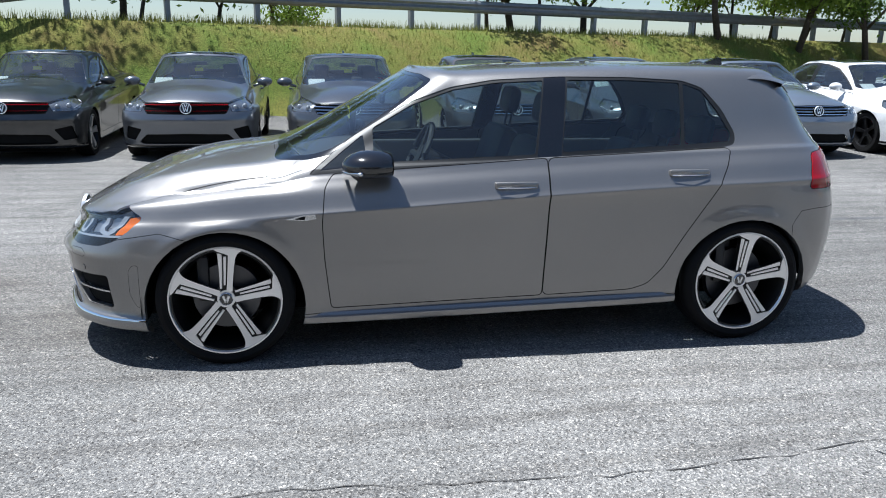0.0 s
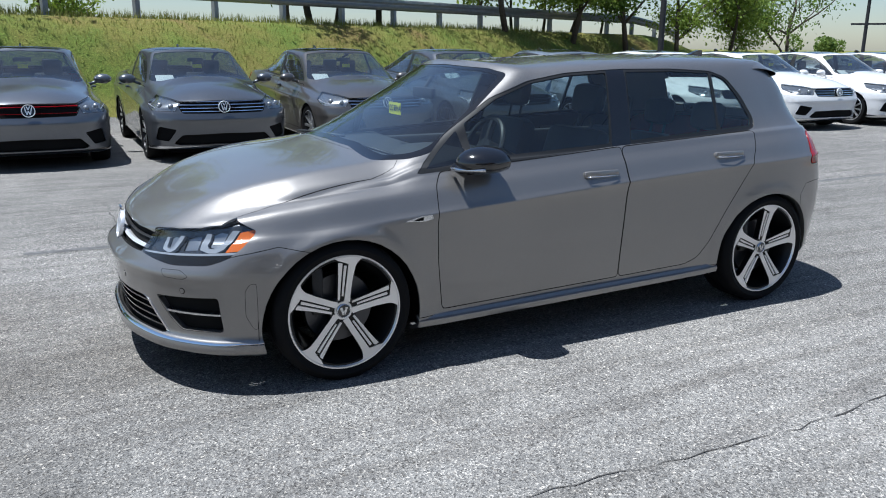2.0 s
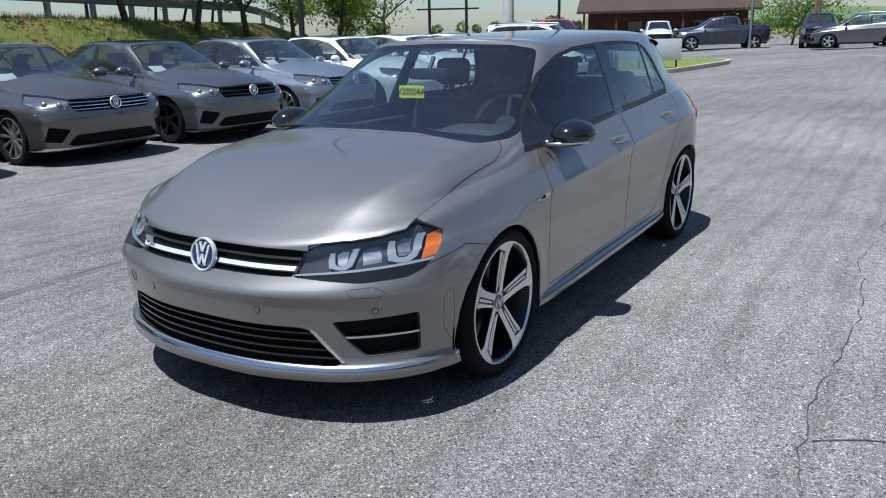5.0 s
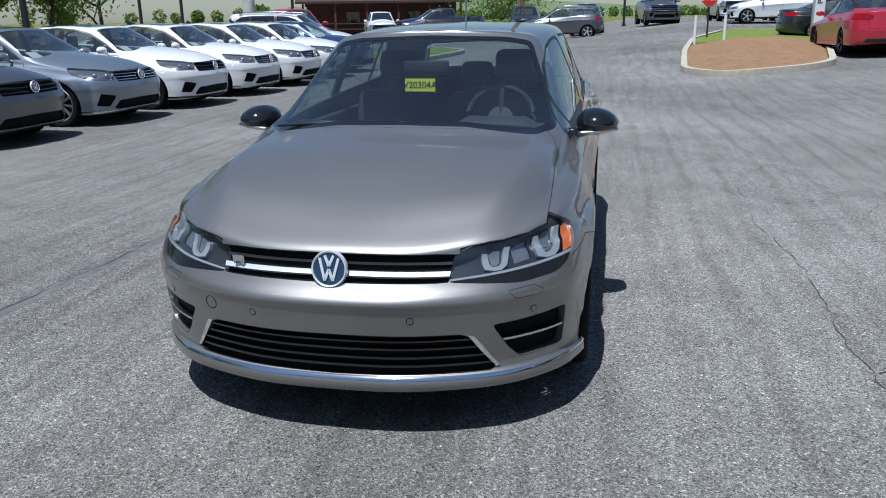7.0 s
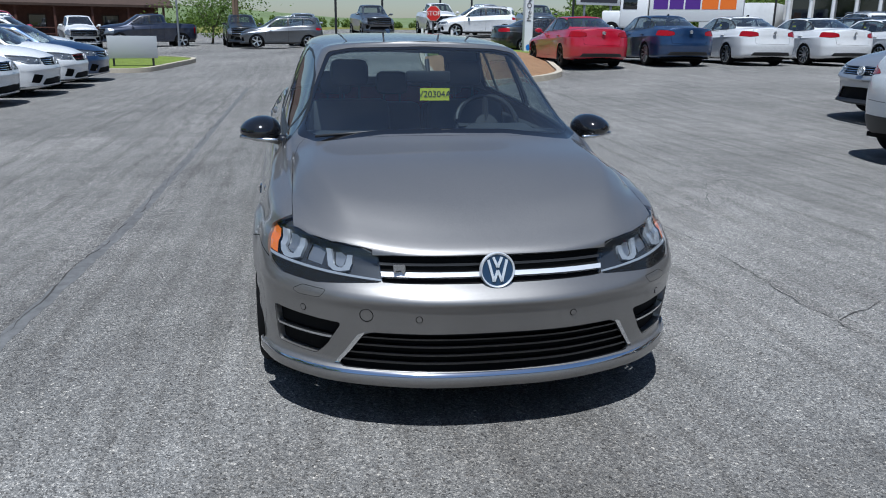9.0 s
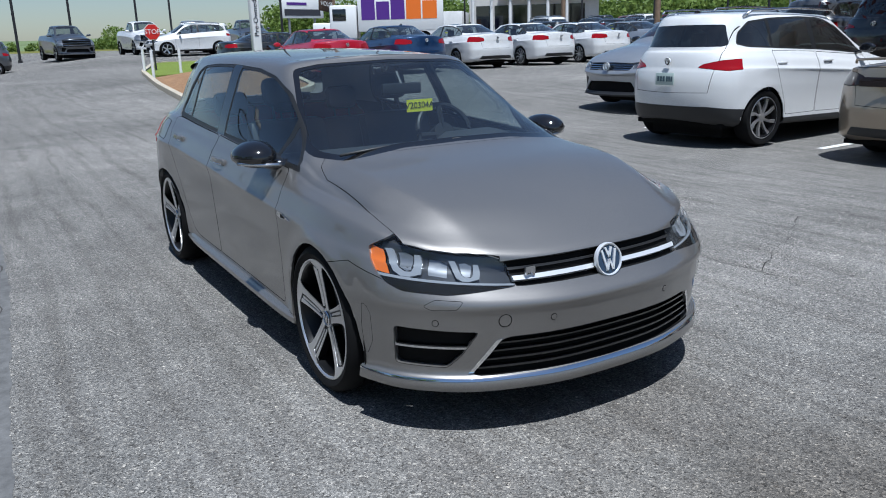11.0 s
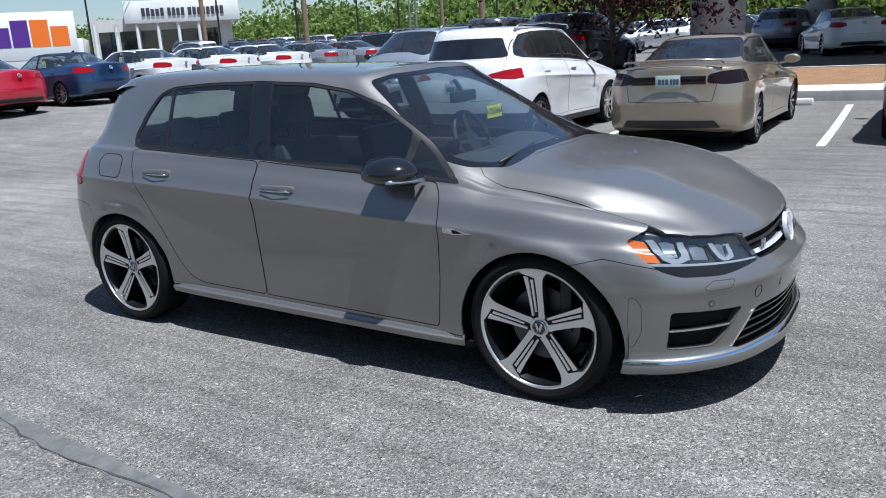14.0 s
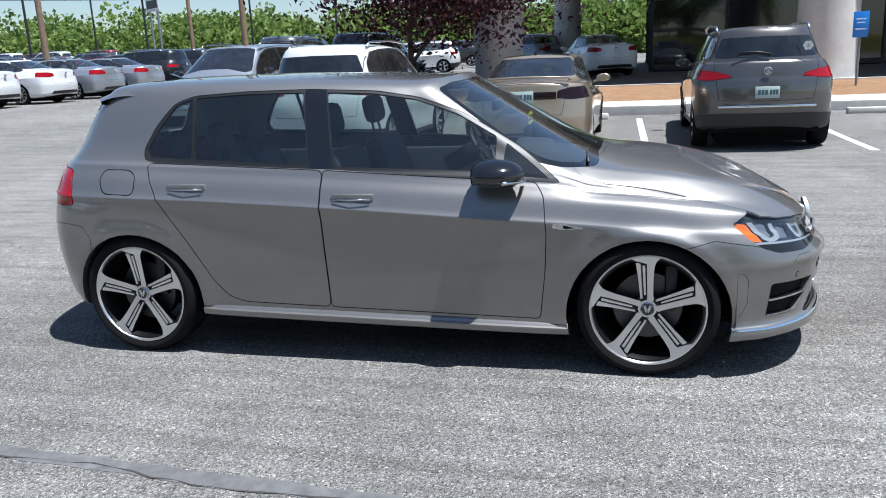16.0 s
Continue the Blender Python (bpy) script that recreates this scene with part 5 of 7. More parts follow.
    lift_out(bm, (12,), "lower_grille", "gap", car, push=-.03)
    lift_out(bm, (21,), "front_lip", "satin" if face == "slats" else "black_gloss", car, push=.004)
    lift_out(bm, (22,), "lower_cladding", "black_plastic", car, push=.006, thick=.01)
    lift_out(bm, (9,), "windscreen", "glass_light", car, push=-.003)
    lift_out(bm, (18,), "rear_window", clear, car, push=-.003)
    lift_out(bm, (19,), "roof_panel", "black_gloss", car, push=.002)
    bm.free()
    # inner headlamp bodies
    if near and not pick:
        for s in (-1, 1):
            for k, (dx, yy) in enumerate(((.19, .62), (.30, .735))):
                bm = bmesh.new()
                bmesh.ops.create_uvsphere(bm, u_segments=14, v_segments=8, radius=.034, matrix=Matrix.Translation((xn + dx, s * yy, gb + .085 + .012 * k)))
                part("lamp_lens", bm, "lamp_white", car)
        for s in (-1, 1):
            bm = bmesh.new()
            tube(bm, [(xn + .135, s * (hw + .02), gb + .035), (xn + .22, s * .68, gb + .042), (xn + .33, s * .79, gb + .06), (xn + .47, s * .845, gb + .11)], .007, 5)
            part("light_strip", bm, "lamp_led", car)
    if near and sedan:
        bm = bmesh.new()
        box(bm, (-.60, -.06, 1.14), (-.597, .06, 1.19))
        part("hang_tag", bm, "yellow_card", car, "yellow card", smooth=False)
        bm = bmesh.new()
        box(bm, (-.90, .36, 1.00), (-.72, .60, 1.004), 0, Matrix.Rotation(radians(-30), 4, "Y"))
        part("price_sheet", bm, "white_card", car, "white paper sheet", smooth=False)
        bm = bmesh.new()
        box(bm, (-.48, -.11, 1.225), (-.46, .11, 1.28), .01)
        part("rear_view_mirror", bm, "black_plastic", car)
    bm = bmesh.new()
    box(bm, (rings[0][0] + .15, -.72, Z(.19)), (rings[0][3] - .15, .72, Z(.24)))
    for x in wx:
        box(bm, (x - arch, -.60, .1), (x + arch, .60, az + arch + .05))
    part("underbody", bm, "gap", car, smooth=False)
    for x in wx:
        for s in (-1, 1):
            simple_wheel(car, x, s * (.775 if sedan else (.80 if suv else .86)), wr, wr, .225 if not pick else .27, wr * .73, s, wheels, near)
    # mirrors, handles
    mx, mz = (-.63, 1.0) if sedan else ((-.66, Z(.985)) if suv else (-.80, Z(.98)))
    mw = .95 if not pick else 1.04
    for s in (-1, 1):
        bm = bmesh.new()
        bmesh.ops.create_uvsphere(bm, u_segments=14, v_segments=10, radius=1, matrix=pose(mx, s * mw, mz, 0, 0, s * 8) @ Matrix.Diagonal((.085, .115, .066, 1)))
        for v in bm.verts:
            if v.co.x > mx + .035:
                v.co.x = mx + .035
        tube(bm, [(mx, s * (mw - .17), mz - .07), (mx, s * (mw - .06), mz - .03)], .022, 6)
        part("mirror", bm, P if not suv else "black_gloss", car)
        if near:
            for hx in (.02, 1.0 if not pick else .72):
                bm = bmesh.new()
                box(bm, (hx, s * (.855 if not pick else .93), Z(.855)), (hx + .19, s * (.905 if not pick else .98), Z(.855) + .028), .01)
                part("door_handle", bm, P, car)
    # cabin
    for x in ((-.05, .85) if not pick else (-.1, .5)):
        for y in (-.38, .38):
            bm = bmesh.new()
            box(bm, (x + .20, y - .24, Z(.5)), (x + .33, y + .24, Z(1.03)), .04, Matrix.Rotation(radians(16), 4, "Y"))
            st = part("seat", bm, "seat", car)
            if near:
                bm = bmesh.new()
                box(bm, (x + .32, y - .12, Z(1.06) - .04), (x + .40, y + .12, Z(1.06) + .17), .03)
                part("headrest", bm, "seat", st)
    bm = bmesh.new()
    box(bm, (-1.02, -.70, Z(.75)), (-.50, .70, Z(.95)), .06)
    part("dashboard", bm, "dash", car)
    # badges and plates
    if near:
        emblem_part(car, Matrix.Translation((xn + .015, 0, (gt + gb) / 2)) @ Matrix.Rotation(radians(-90), 4, "Z") @ Matrix.Rotation(radians(-10), 4, "X"), .074, "black_gloss", "badge_silver")
        bz = .95 if sedan else 1.08
        emblem_part(car, Matrix.Translation((xt + (.004 if sedan else -.02), 0, bz)) @ Matrix.Rotation(radians(90), 4, "Z"), .05, "black_gloss", "badge_silver")
    if suv:
        for s in (-1, 1):
            bm = bmesh.new()
            tube(bm, [(-.35, s * .60, Z(1.375)), (-.25, s * .62, Z(1.375) + .06), (.5, s * .63, Z(1.41) + .05), (1.4, s * .61, Z(1.39) + .05), (1.55, s * .60, Z(1.37))], .018, 6)
            part("roof_rail", bm, "satin", car)
    if pick:
        bm = bmesh.new()
        box(bm, (1.45, -.80, 1.29), (2.85, .80, 1.298))
        part("load_bed", bm, "gap", car)
    if near and kind != "pickup":
        bm = bmesh.new()
        prism(bm, [(.0, 0), (.16, 0), (.14, .055), (.11, .055)], .025, Matrix.Translation((.80 if sedan else 1.6, -.0125, (1.41 if sedan else Z(1.405)))))
        part("roof_aerial", bm, "black_gloss", car)
    return car


def number_plate(car, x, z, tone="plate"):
    """A plate with its writing as plain bars, on the tail."""
    bm = bmesh.new()
    box(bm, (x - .004, -.155, z - .078), (x + .006, .155, z + .078), .004)
    p = part("number_plate", bm, tone, car, "licence plate")
    for y0, y1 in ((-.12, -.085), (-.075, -.04), (-.03, .005), (.03, .06), (.068, .098), (.106, .136)):
        bm = bmesh.new()
        box(bm, (x + .006, y0, z - .032), (x + .009, y1, z + .034))
        part("writing_bar", bm, "plate_bar", p, smooth=False)


def relens(car, material):
    for o in car.children:
        if o.name.startswith("tail_lamp"):
            o.material_slots[0].link = "OBJECT"
            o.material_slots[0].material = M[material]


def repaint(car, colour):
    for o in car.children_recursive:
        for s in o.material_slots:
            if s.material and s.material.name == "paint_base":
                s.link = "OBJECT"
                s.material = PAINTS[colour]


def park(proto, x, y, z, turn, colour, label, group="", tilt=0.0):
    c = copy_thing(proto, pose(x, y, z, 0, tilt, turn))
    repaint(c, colour)
    tagged(c, label, "car" if "pickup" not in label and "truck" not in label else "pickup", group)
    return c


def discard(car):
    for o in list(car.children_recursive) + [car]:
        bpy.data.objects.remove(o)


# ---- ground ----
def smoothstep(a, b, x):
    t = np.clip((np.asarray(x, float) - a) / (b - a), 0, 1)
    return t * t * (3 - 2 * t)


RAIL0, RAIL1 = Vector((-0.5, 15.2)), Vector((8.9, 18.6))
_rd = (RAIL1 - RAIL0).normalized()


def rail_side(x, y):
    """How far a place lies beyond the guard rail's line (negative: on the car park's side)."""
    return (np.asarray(y, float) - RAIL0.y) * _rd.x - (np.asarray(x, float) - RAIL0.x) * _rd.y


def height(x, y):
    x, y = np.asarray(x, float), np.asarray(y, float)
    h = 0.5 * smoothstep(8, 24, -y + 0.65 * np.maximum(x, 0)) + 0.55 * smoothstep(31, 44, x) * smoothstep(-2, 7, -y) - 0.30 * smoothstep(26, 40, x) * smoothstep(-5, 3, y)
    d = rail_side(np.minimum(x, 30), y)
    far = smoothstep(20, 32, x)
    bank = 2.0 * smoothstep(-4.2, -0.6, d) * smoothstep(11.6, 13.0, y) * (1 - far)
    back = 1.3 * smoothstep(1.0, 9.0, d) * (1 - far)
    return h * (1 - smoothstep(9, 13, y) * (1 - far)) + np.maximum(bank - back, 0)


def build_ground():
    def axis(lo, hi, fine, coarse):
        out, v = [], lo
        while v < hi:
            out.append(v)
            v += fine if -16 < v < 24 else (coarse if abs(v) < 90 else coarse * 12)
        out.append(hi)
        return np.array(out)
    xs, ys = axis(-1500, 1500, 0.5, 3.0), axis(-1500, 1500, 0.5, 3.0)
    X, Y = np.meshgrid(xs, ys)
    Zg = height(X, Y)
    nx, ny = len(xs), len(ys)
    co = np.stack([X, Y, Zg], -1).reshape(-1, 3)
    idx = np.arange(nx * ny).reshape(ny, nx)
    fc = np.stack([idx[:-1, :-1], idx[:-1, 1:], idx[1:, 1:], idx[1:, :-1]], -1).reshape(-1, 4)
    me = bpy.data.meshes.new("ground")
    me.from_pydata(co.tolist(), [], fc.tolist())
    cx, cy = co[fc].mean(1)[:, 0], co[fc].mean(1)[:, 1]
    d = rail_side(np.minimum(cx, 30), cy)
    grass = ((cy > 11.9) & (d > -4.6) & (cx < 30)) | ((np.abs(cx) > 130) | (np.abs(cy) > 130))
    me.polygons.foreach_set("material_index", grass.astype(int))
    me.polygons.foreach_set("use_smooth", [True] * len(fc))
    me.materials.append(M["asphalt"])
    me.materials.append(M["grass_soil"])
    return tagged(new("ground", me), "grey weathered asphalt car park running into a grassy bank", "ground", kind="structure")


_m = M["asphalt"] = mat("asphalt", (0.15, 0.15, 0.15), 0.88, spec=0.3)
_v = coords(_m)
_n, _l, _b = nodes(_m)
_fine = noise_tex(_m, _v, 230.0, 2.0, 0.8)
_stone = _n.new("ShaderNodeTexVoronoi")
_stone.inputs["Scale"].default_value = 150.0
_l.new(_v, _stone.inputs["Vector"])
_chip = _n.new("ShaderNodeTexVoronoi")
_chip.inputs["Scale"].default_value = 95.0
_l.new(_v, _chip.inputs["Vector"])
_big = noise_tex(_m, _v, 0.20, 4.0, 0.55)
_mid = noise_tex(_m, _v, 1.9, 6.0, 0.65)
_base = ramp(_m, _big, [(0.30, (0.132, 0.132, 0.131)), (0.5, (0.178, 0.178, 0.176)), (0.72, (0.240, 0.239, 0.236))])
_agg = ramp(_m, _stone.outputs["Color"], [(0.05, (0.22, 0.22, 0.22)), (0.35, (0.80, 0.79, 0.78)), (0.65, (1.0, 0.98, 0.95)), (0.97, (2.15, 2.06, 1.93))])
_c = mix_color(_m, 1.0, _base, _agg, "MULTIPLY")
_c = mix_color(_m, 1.0, _c, ramp(_m, _chip.outputs["Color"], [(0.12, (0.62, 0.60, 0.58)), (0.30, (1.0, 0.99, 0.98)), (0.84, (1.0, 1.0, 1.0)), (0.93, (1.9, 1.84, 1.74))]), "MULTIPLY")
_c = mix_color(_m, 0.8, _c, ramp(_m, _fine, [(0.36, (0.38, 0.38, 0.38)), (0.64, (1.55, 1.54, 1.52))]), "MULTIPLY")
_c = mix_color(_m, 1.0, _c, ramp(_m, _mid, [(0.3, (0.80, 0.79, 0.78)), (0.7, (1.13, 1.12, 1.10))]), "MULTIPLY")
# streaks left by tyres along the drive, and a few that curve across it
_st = noise_tex(_m, coords(_m, (0.40, 9.0, 1.0)), 1.0, 5.0, 0.7)
_c = mix_color(_m, 1.0, _c, ramp(_m, _st, [(0.32, (0.80, 0.79, 0.78)), (0.50, (0.98, 0.98, 0.98)), (0.72, (1.10, 1.10, 1.10))]), "MULTIPLY")
_ws = _n.new("ShaderNodeTexWave")
_ws.wave_type = "RINGS"
_ws.inputs["Scale"].default_value = 0.9
_ws.inputs["Distortion"].default_value = 9.0
_ws.inputs["Detail"].default_value = 4.0
_ws.inputs["Detail Scale"].default_value = 0.35
_l.new(coords(_m, (0.5, 1.0, 1.0)), _ws.inputs["Vector"])
_c = mix_color(_m, 1.0, _c, ramp(_m, _ws.outputs["Fac"], [(0.0, (0.86, 0.855, 0.85)), (0.22, (1.0, 1.0, 1.0))]), "MULTIPLY")
# a darker, browner patch with a noisy edge off the car's nose
_pm, _pl, _ps = _n.new("ShaderNodeMapping"), _n.new("ShaderNodeVectorMath"), _n.new("ShaderNodeMath")
_pm.inputs["Location"].default_value = (1.0, 0.0, 0.0)
_pm.inputs["Scale"].default_value = (0.31, 0.38, 0.0)
_pl.operation, _ps.operation = "LENGTH", "MULTIPLY_ADD"
_l.new(_n.new("ShaderNodeTexCoord").outputs["Object"], _pm.inputs["Vector"])
_l.new(_pm.outputs["Vector"], _pl.inputs[0])
_l.new(noise_tex(_m, _v, 0.9, 5.0, 0.6), _ps.inputs[0])
_ps.inputs[1].default_value = 0.9
_l.new(_pl.outputs["Value"], _ps.inputs[2])
_c = mix_color(_m, 1.0, _c, ramp(_m, _ps.outputs[0], [(0.55, (0.72, 0.685, 0.645)), (0.98, (1.05, 1.055, 1.06))]), "MULTIPLY")
_l.new(_c, _b.inputs["Base Color"])
bump(_m, _stone.outputs["Distance"], 0.5, 0.005)

_m = M["grass_soil"] = mat("grass_ground", (0.1, 0.12, 0.04), 0.95, spec=0.2)
_v = coords(_m)
_n, _l, _b = nodes(_m)
_c = ramp(_m, noise_tex(_m, _v, 0.5, 6.0, 0.65), [(0.32, (0.17, 0.115, 0.05)), (0.48, (0.16, 0.155, 0.04)), (0.62, (0.115, 0.155, 0.03)), (0.8, (0.085, 0.13, 0.022))])
_c = mix_color(_m, 1.0, _c, ramp(_m, noise_tex(_m, _v, 30.0, 4.0, 0.7), [(0.3, (0.55, 0.55, 0.5)), (0.7, (1.4, 1.4, 1.3))]), "MULTIPLY")
_l.new(_c, _b.inputs["Base Color"])
bump(_m, noise_tex(_m, _v, 40.0, 3.0), 0.8, 0.04)

ground = build_ground()


# ---- parked cars ----
jetta = build_car("sedan_car", SEDAN, "sedan", True, "ten", "slats")
jetta_red = build_car("sedan_car", SEDAN, "sedan", True, "five", "red")
jetta_black = build_car("sedan_car", SEDAN, "sedan", True, "black", "mesh")
suv = build_car("suv_car", SUV, "suv", True, "swirl", "slats", "glass_dark")
truck = build_car("pickup_truck", PICKUP, "pickup", False, "five", "mesh")
far_sedan = build_car("sedan_car", SEDAN, "sedan", False, "five", "slats")
far_suv = build_car("suv_car", SUV, "suv", False, "five", "slats")


def on(x, y):
    return float(height(x, y))


ROW = "sedans parked along the bank"
for x, y, colour, proto, label in (
        (-4.70, 8.52, "black", jetta_red, "black sedan with a red-striped grille on asphalt"),
        (-2.46, 8.52, "grey", jetta_red, "grey sedan with a red-striped grille parked before the bank"),
        (-.26, 8.40, "charcoal", jetta, "dark grey sedan with chrome grille bars parked nose out"),
        (1.97, 8.35, "brown_grey", jetta, "dark brown-grey sedan with chrome grille bars"),
        (4.14, 8.22, "charcoal", jetta_black, "charcoal sedan with a dark glass roof"),
        (6.45, 8.18, "blue_grey", jetta, "silver-blue sedan with a dark glass roof"),
        (8.70, 8.10, "white", jetta_black, "white sedan with black roof and red grille stripe"),
        (10.95, 8.00, "white", jetta, "white sedan with chrome grille bars and dark roof"),
        (13.25, 7.90, "white", jetta, "white sedan with a wide chrome grille"),
        (15.45, 7.85, "white", jetta_red, "white sedan with black lower grille"),
        (17.7, 7.85, "blue", jetta, "blue sedan at the end of the row")):
    park(proto, x, y, on(x, y), 90, colour, label, ROW)
park(suv, 21.2, 9.4, on(21.2, 9.4), 96, "white", "white sport utility car behind the sedans")

REAR = "cars parked with tails to the drive"
for i, (colour, proto, label) in enumerate((
        ("red", jetta_black, "bright red sedan with black wheels seen from behind"),
        ("blue", jetta, "dark blue sedan seen from behind"),
        ("white", jetta, "white fastback sedan seen from behind"),
        ("white", jetta, "white sedan with red tail lamps"),
        ("white", jetta, "white sedan with red tail lamps"),
        ("silver", jetta, "silver sedan with red tail lamps"),
        ("silver", jetta, "silver sedan with red tail lamps"),
        ("black", suv, "black sport utility car seen from behind"),
        ("black", suv, "black sport utility car seen from behind"),
        ("black", suv, "black sport utility car seen from behind"),
        ("white", suv, "white sport utility car seen from behind"))):
    x, y = 19.2 + .02 * i, -7.7 - 2.62 * i
    park(proto, x, y, on(x, y), 180, colour, label, REAR)

c = park(suv, 3.12, -8.15, on(3, -8), 90, "white", "white sport utility car with black lower trim seen from behind")
number_plate(c, 2.262, .86)
c = park(jetta, .25, -8.75, on(0, -8.7), 90, "beige", "beige sedan with smoked tail lamps and a boot spoiler")
relens(c, "smoke_lens")
for ob in list(c.children):
    if ob.name.split(".")[0] == "rear_window":
        ob.data = ob.data.copy()
        ob.data.materials[0] = M["glass_dark"]
    if ob.name.split(".")[0] == "badge" and ob.data.vertices[0].co.x > 0:
        discard(ob)
number_plate(c, 2.482, .88)
bm = bmesh.new()
box(bm, (2.478, -.46, .845), (2.484, .46, .945), .003)
part("lamp_panel", bm, "smoke_lens", c, "smoked panel between the tail lamps")
bm = bmesh.new()
tube(bm, [(2.30, -.62, 1.085), (2.33, -.60, 1.12), (2.385, -.3, 1.135), (2.395, 0, 1.14), (2.385, .3, 1.135), (2.33, .60, 1.12), (2.30, .62, 1.085)], .016, 6)
part("boot_spoiler", bm, PAINTS["beige"], c)
c = park(suv, -2.95, -9.30, on(-3, -9.3), 90, "brown_grey", "dark grey sport utility car with roof rails")
number_plate(c, 2.262, .80)
bm = bmesh.new()
box(bm, (2.225, -.62, .60), (2.262, .62, .635), .008)
part("bumper_strip", bm, "chrome", c)
bm = bmesh.new()
tube(bm, [(2.14, .05, 1.30), (2.12, -.15, 1.335), (2.11, -.40, 1.33)], .012, 6)
part("rear_wiper", bm, "black_plastic", c)
bm = bmesh.new()
for k in range(6):
    a = k * math.pi / 3
    cyl(bm, (2.092, .50 + .035 * math.cos(a), 1.39 + .035 * math.sin(a)), (2.098, .50 + .035 * math.cos(a), 1.39 + .035 * math.sin(a)), .028, .028, 8)
part("flower_sticker", bm, "white_card", c, "pale flower sticker")
park(suv, 6.45, -10.3, on(6.4, -10.3), -90, "silver", "silver-grey sport utility car parked nose towards the drive")
park(suv, 5.9, -17.4, on(6, -17), 90, "black", "black sport utility car parked beyond the planting bed")
park(suv, 8.6, -18.6, on(8.6, -18), 90, "charcoal", "dark grey sport utility car behind the others")
park(jetta, 0.3, -25.5, on(.3, -25), 110, "white", "white sedan standing under the canopy")
park(suv, 3.0, -33.0, on(3, -33), 80, "blue_grey", "blue-grey sport utility car beyond the canopy")
park(jetta, 27.5, -9.6, on(27, -9), 92, "black", "black fastback car seen from the side")

for x, y, turn, colour in ((47, 13.5, 20, "white"), (46, 9.6, -70, "navy"), (46, 4.0, 8, "black"), (46.5, .3, 4, "silver"), (46, -3.9, 6, "charcoal"), (45.5, -8.0, 2, "white"), (45.5, -11.0, -4, "silver"), (45, -14.2, -6, "charcoal")):
    park(truck, x, y, on(x, y), turn, colour, {"white": "white pickup truck across the road", "navy": "dark blue pickup truck across the road", "black": "black pickup truck facing the road", "silver": "silver pickup truck facing the road", "charcoal": "dark grey pickup truck facing the road"}[colour], "pickups across the road")
park(far_suv, 41.5, 1.5, on(41, 1), -88, "charcoal", "grey boxy estate car on the road")
park(far_suv, 41.0, -9.5, on(41, -9), -92, "white", "white sport utility car on the road")
park(truck, 26.5, 11.4, on(26, 11), 40, "red", "red pickup truck behind the row of sedans")

rng = random.Random(5)
COL = ("black", "charcoal", "grey", "white", "white", "silver", "blue_grey", "dark_red", "navy", "red", "charcoal", "black")
for row in range(7):
    for k in range(14):
        a = radians(-40 - 2.9 * k - rng.uniform(0, .6))
        r = 44 + row * 10.5 + rng.uniform(-.8, .8)
        x, y = -3 + r * math.cos(a), 3 + r * math.sin(a)
        if x < 30 and y > -36 and x > 12 or (x < 10 and y > -60):
            continue
        c = rng.choice(COL)
        pr = rng.choice((far_suv, far_sedan, far_suv))
        park(pr, x, y, on(x, y) + (row * .12), rng.choice((180, 0)) + rng.uniform(-6, 6), c, c.replace("_", " ") + " car far off in the full sales lot", "cars of the far lot")
for p in (jetta, jetta_red, jetta_black, suv, truck, far_sedan, far_suv):
    discard(p)


# ---- setting materials ----
def grainy(name, color, rough=0.8, scale=12.0, spread=0.25, metal=0.0, relief=0.2, dist=0.01):
    m = mat(name, color, rough, metal, spec=0.3)
    _, l, b = nodes(m)
    v = coords(m)
    c = ramp(m, noise_tex(m, v, scale, 6.0, 0.65), [(0.25, tuple(k * (1 - spread) for k in color)), (0.75, tuple(min(1, k * (1 + spread)) for k in color))])
    c = mix_color(m, 1.0, c, ramp(m, noise_tex(m, v, scale * 0.12, 4.0), [(0.3, (0.85,) * 3), (0.7, (1.1,) * 3)]), "MULTIPLY")
    l.new(c, b.inputs["Base Color"])
    bump(m, noise_tex(m, v, scale * 3, 3.0), relief, dist)
    return m


M["galvanised"] = grainy("galvanised_steel", (0.27, 0.28, 0.295), 0.5, 6.0, 0.15, 0.6)
M["concrete"] = grainy("pale_concrete", (0.52, 0.50, 0.46), 0.85, 8.0, 0.12)
M["kerb"] = grainy("kerb_concrete", (0.42, 0.37, 0.29), 0.85, 8.0, 0.18)
M["white_line"] = grainy("worn_white_line", (0.68, 0.68, 0.66), 0.8, 30.0, 0.2)
M["mulch"] = grainy("orange_mulch", (0.35, 0.205, 0.11), 0.95, 25.0, 0.5, relief=0.9, dist=0.05)
M["lawn"] = grainy("lawn", (0.16, 0.21, 0.035), 0.95, 20.0, 0.4, relief=0.8, dist=0.04)
M["bark"] = grainy("bark", (0.085, 0.068, 0.052), 0.95, 18.0, 0.4, relief=0.8, dist=0.03)
M["stucco"] = grainy("pale_stucco", (0.55, 0.53, 0.50), 0.9, 5.0, 0.06)
M["white_wall"] = grainy("white_wall", (0.72, 0.72, 0.71), 0.8, 3.0, 0.05)
M["brown_wood"] = grainy("brown_boards", (0.095, 0.042, 0.030), 0.85, 4.0, 0.3)
M["brown_roof"] = grainy("brown_roof", (0.060, 0.038, 0.028), 0.8, 5.0, 0.2)
M["pole_wood"] = grainy("pole_wood", (0.22, 0.15, 0.10), 0.9, 5.0, 0.3)
M["dark_steel"] = mat("dark_steel", (0.03, 0.03, 0.032), 0.5, 0.4)
M["sign_white"] = mat("sign_white", (0.75, 0.75, 0.74), 0.4)
M["sign_red"] = mat("sign_red", (0.55, 0.02, 0.015), 0.4)
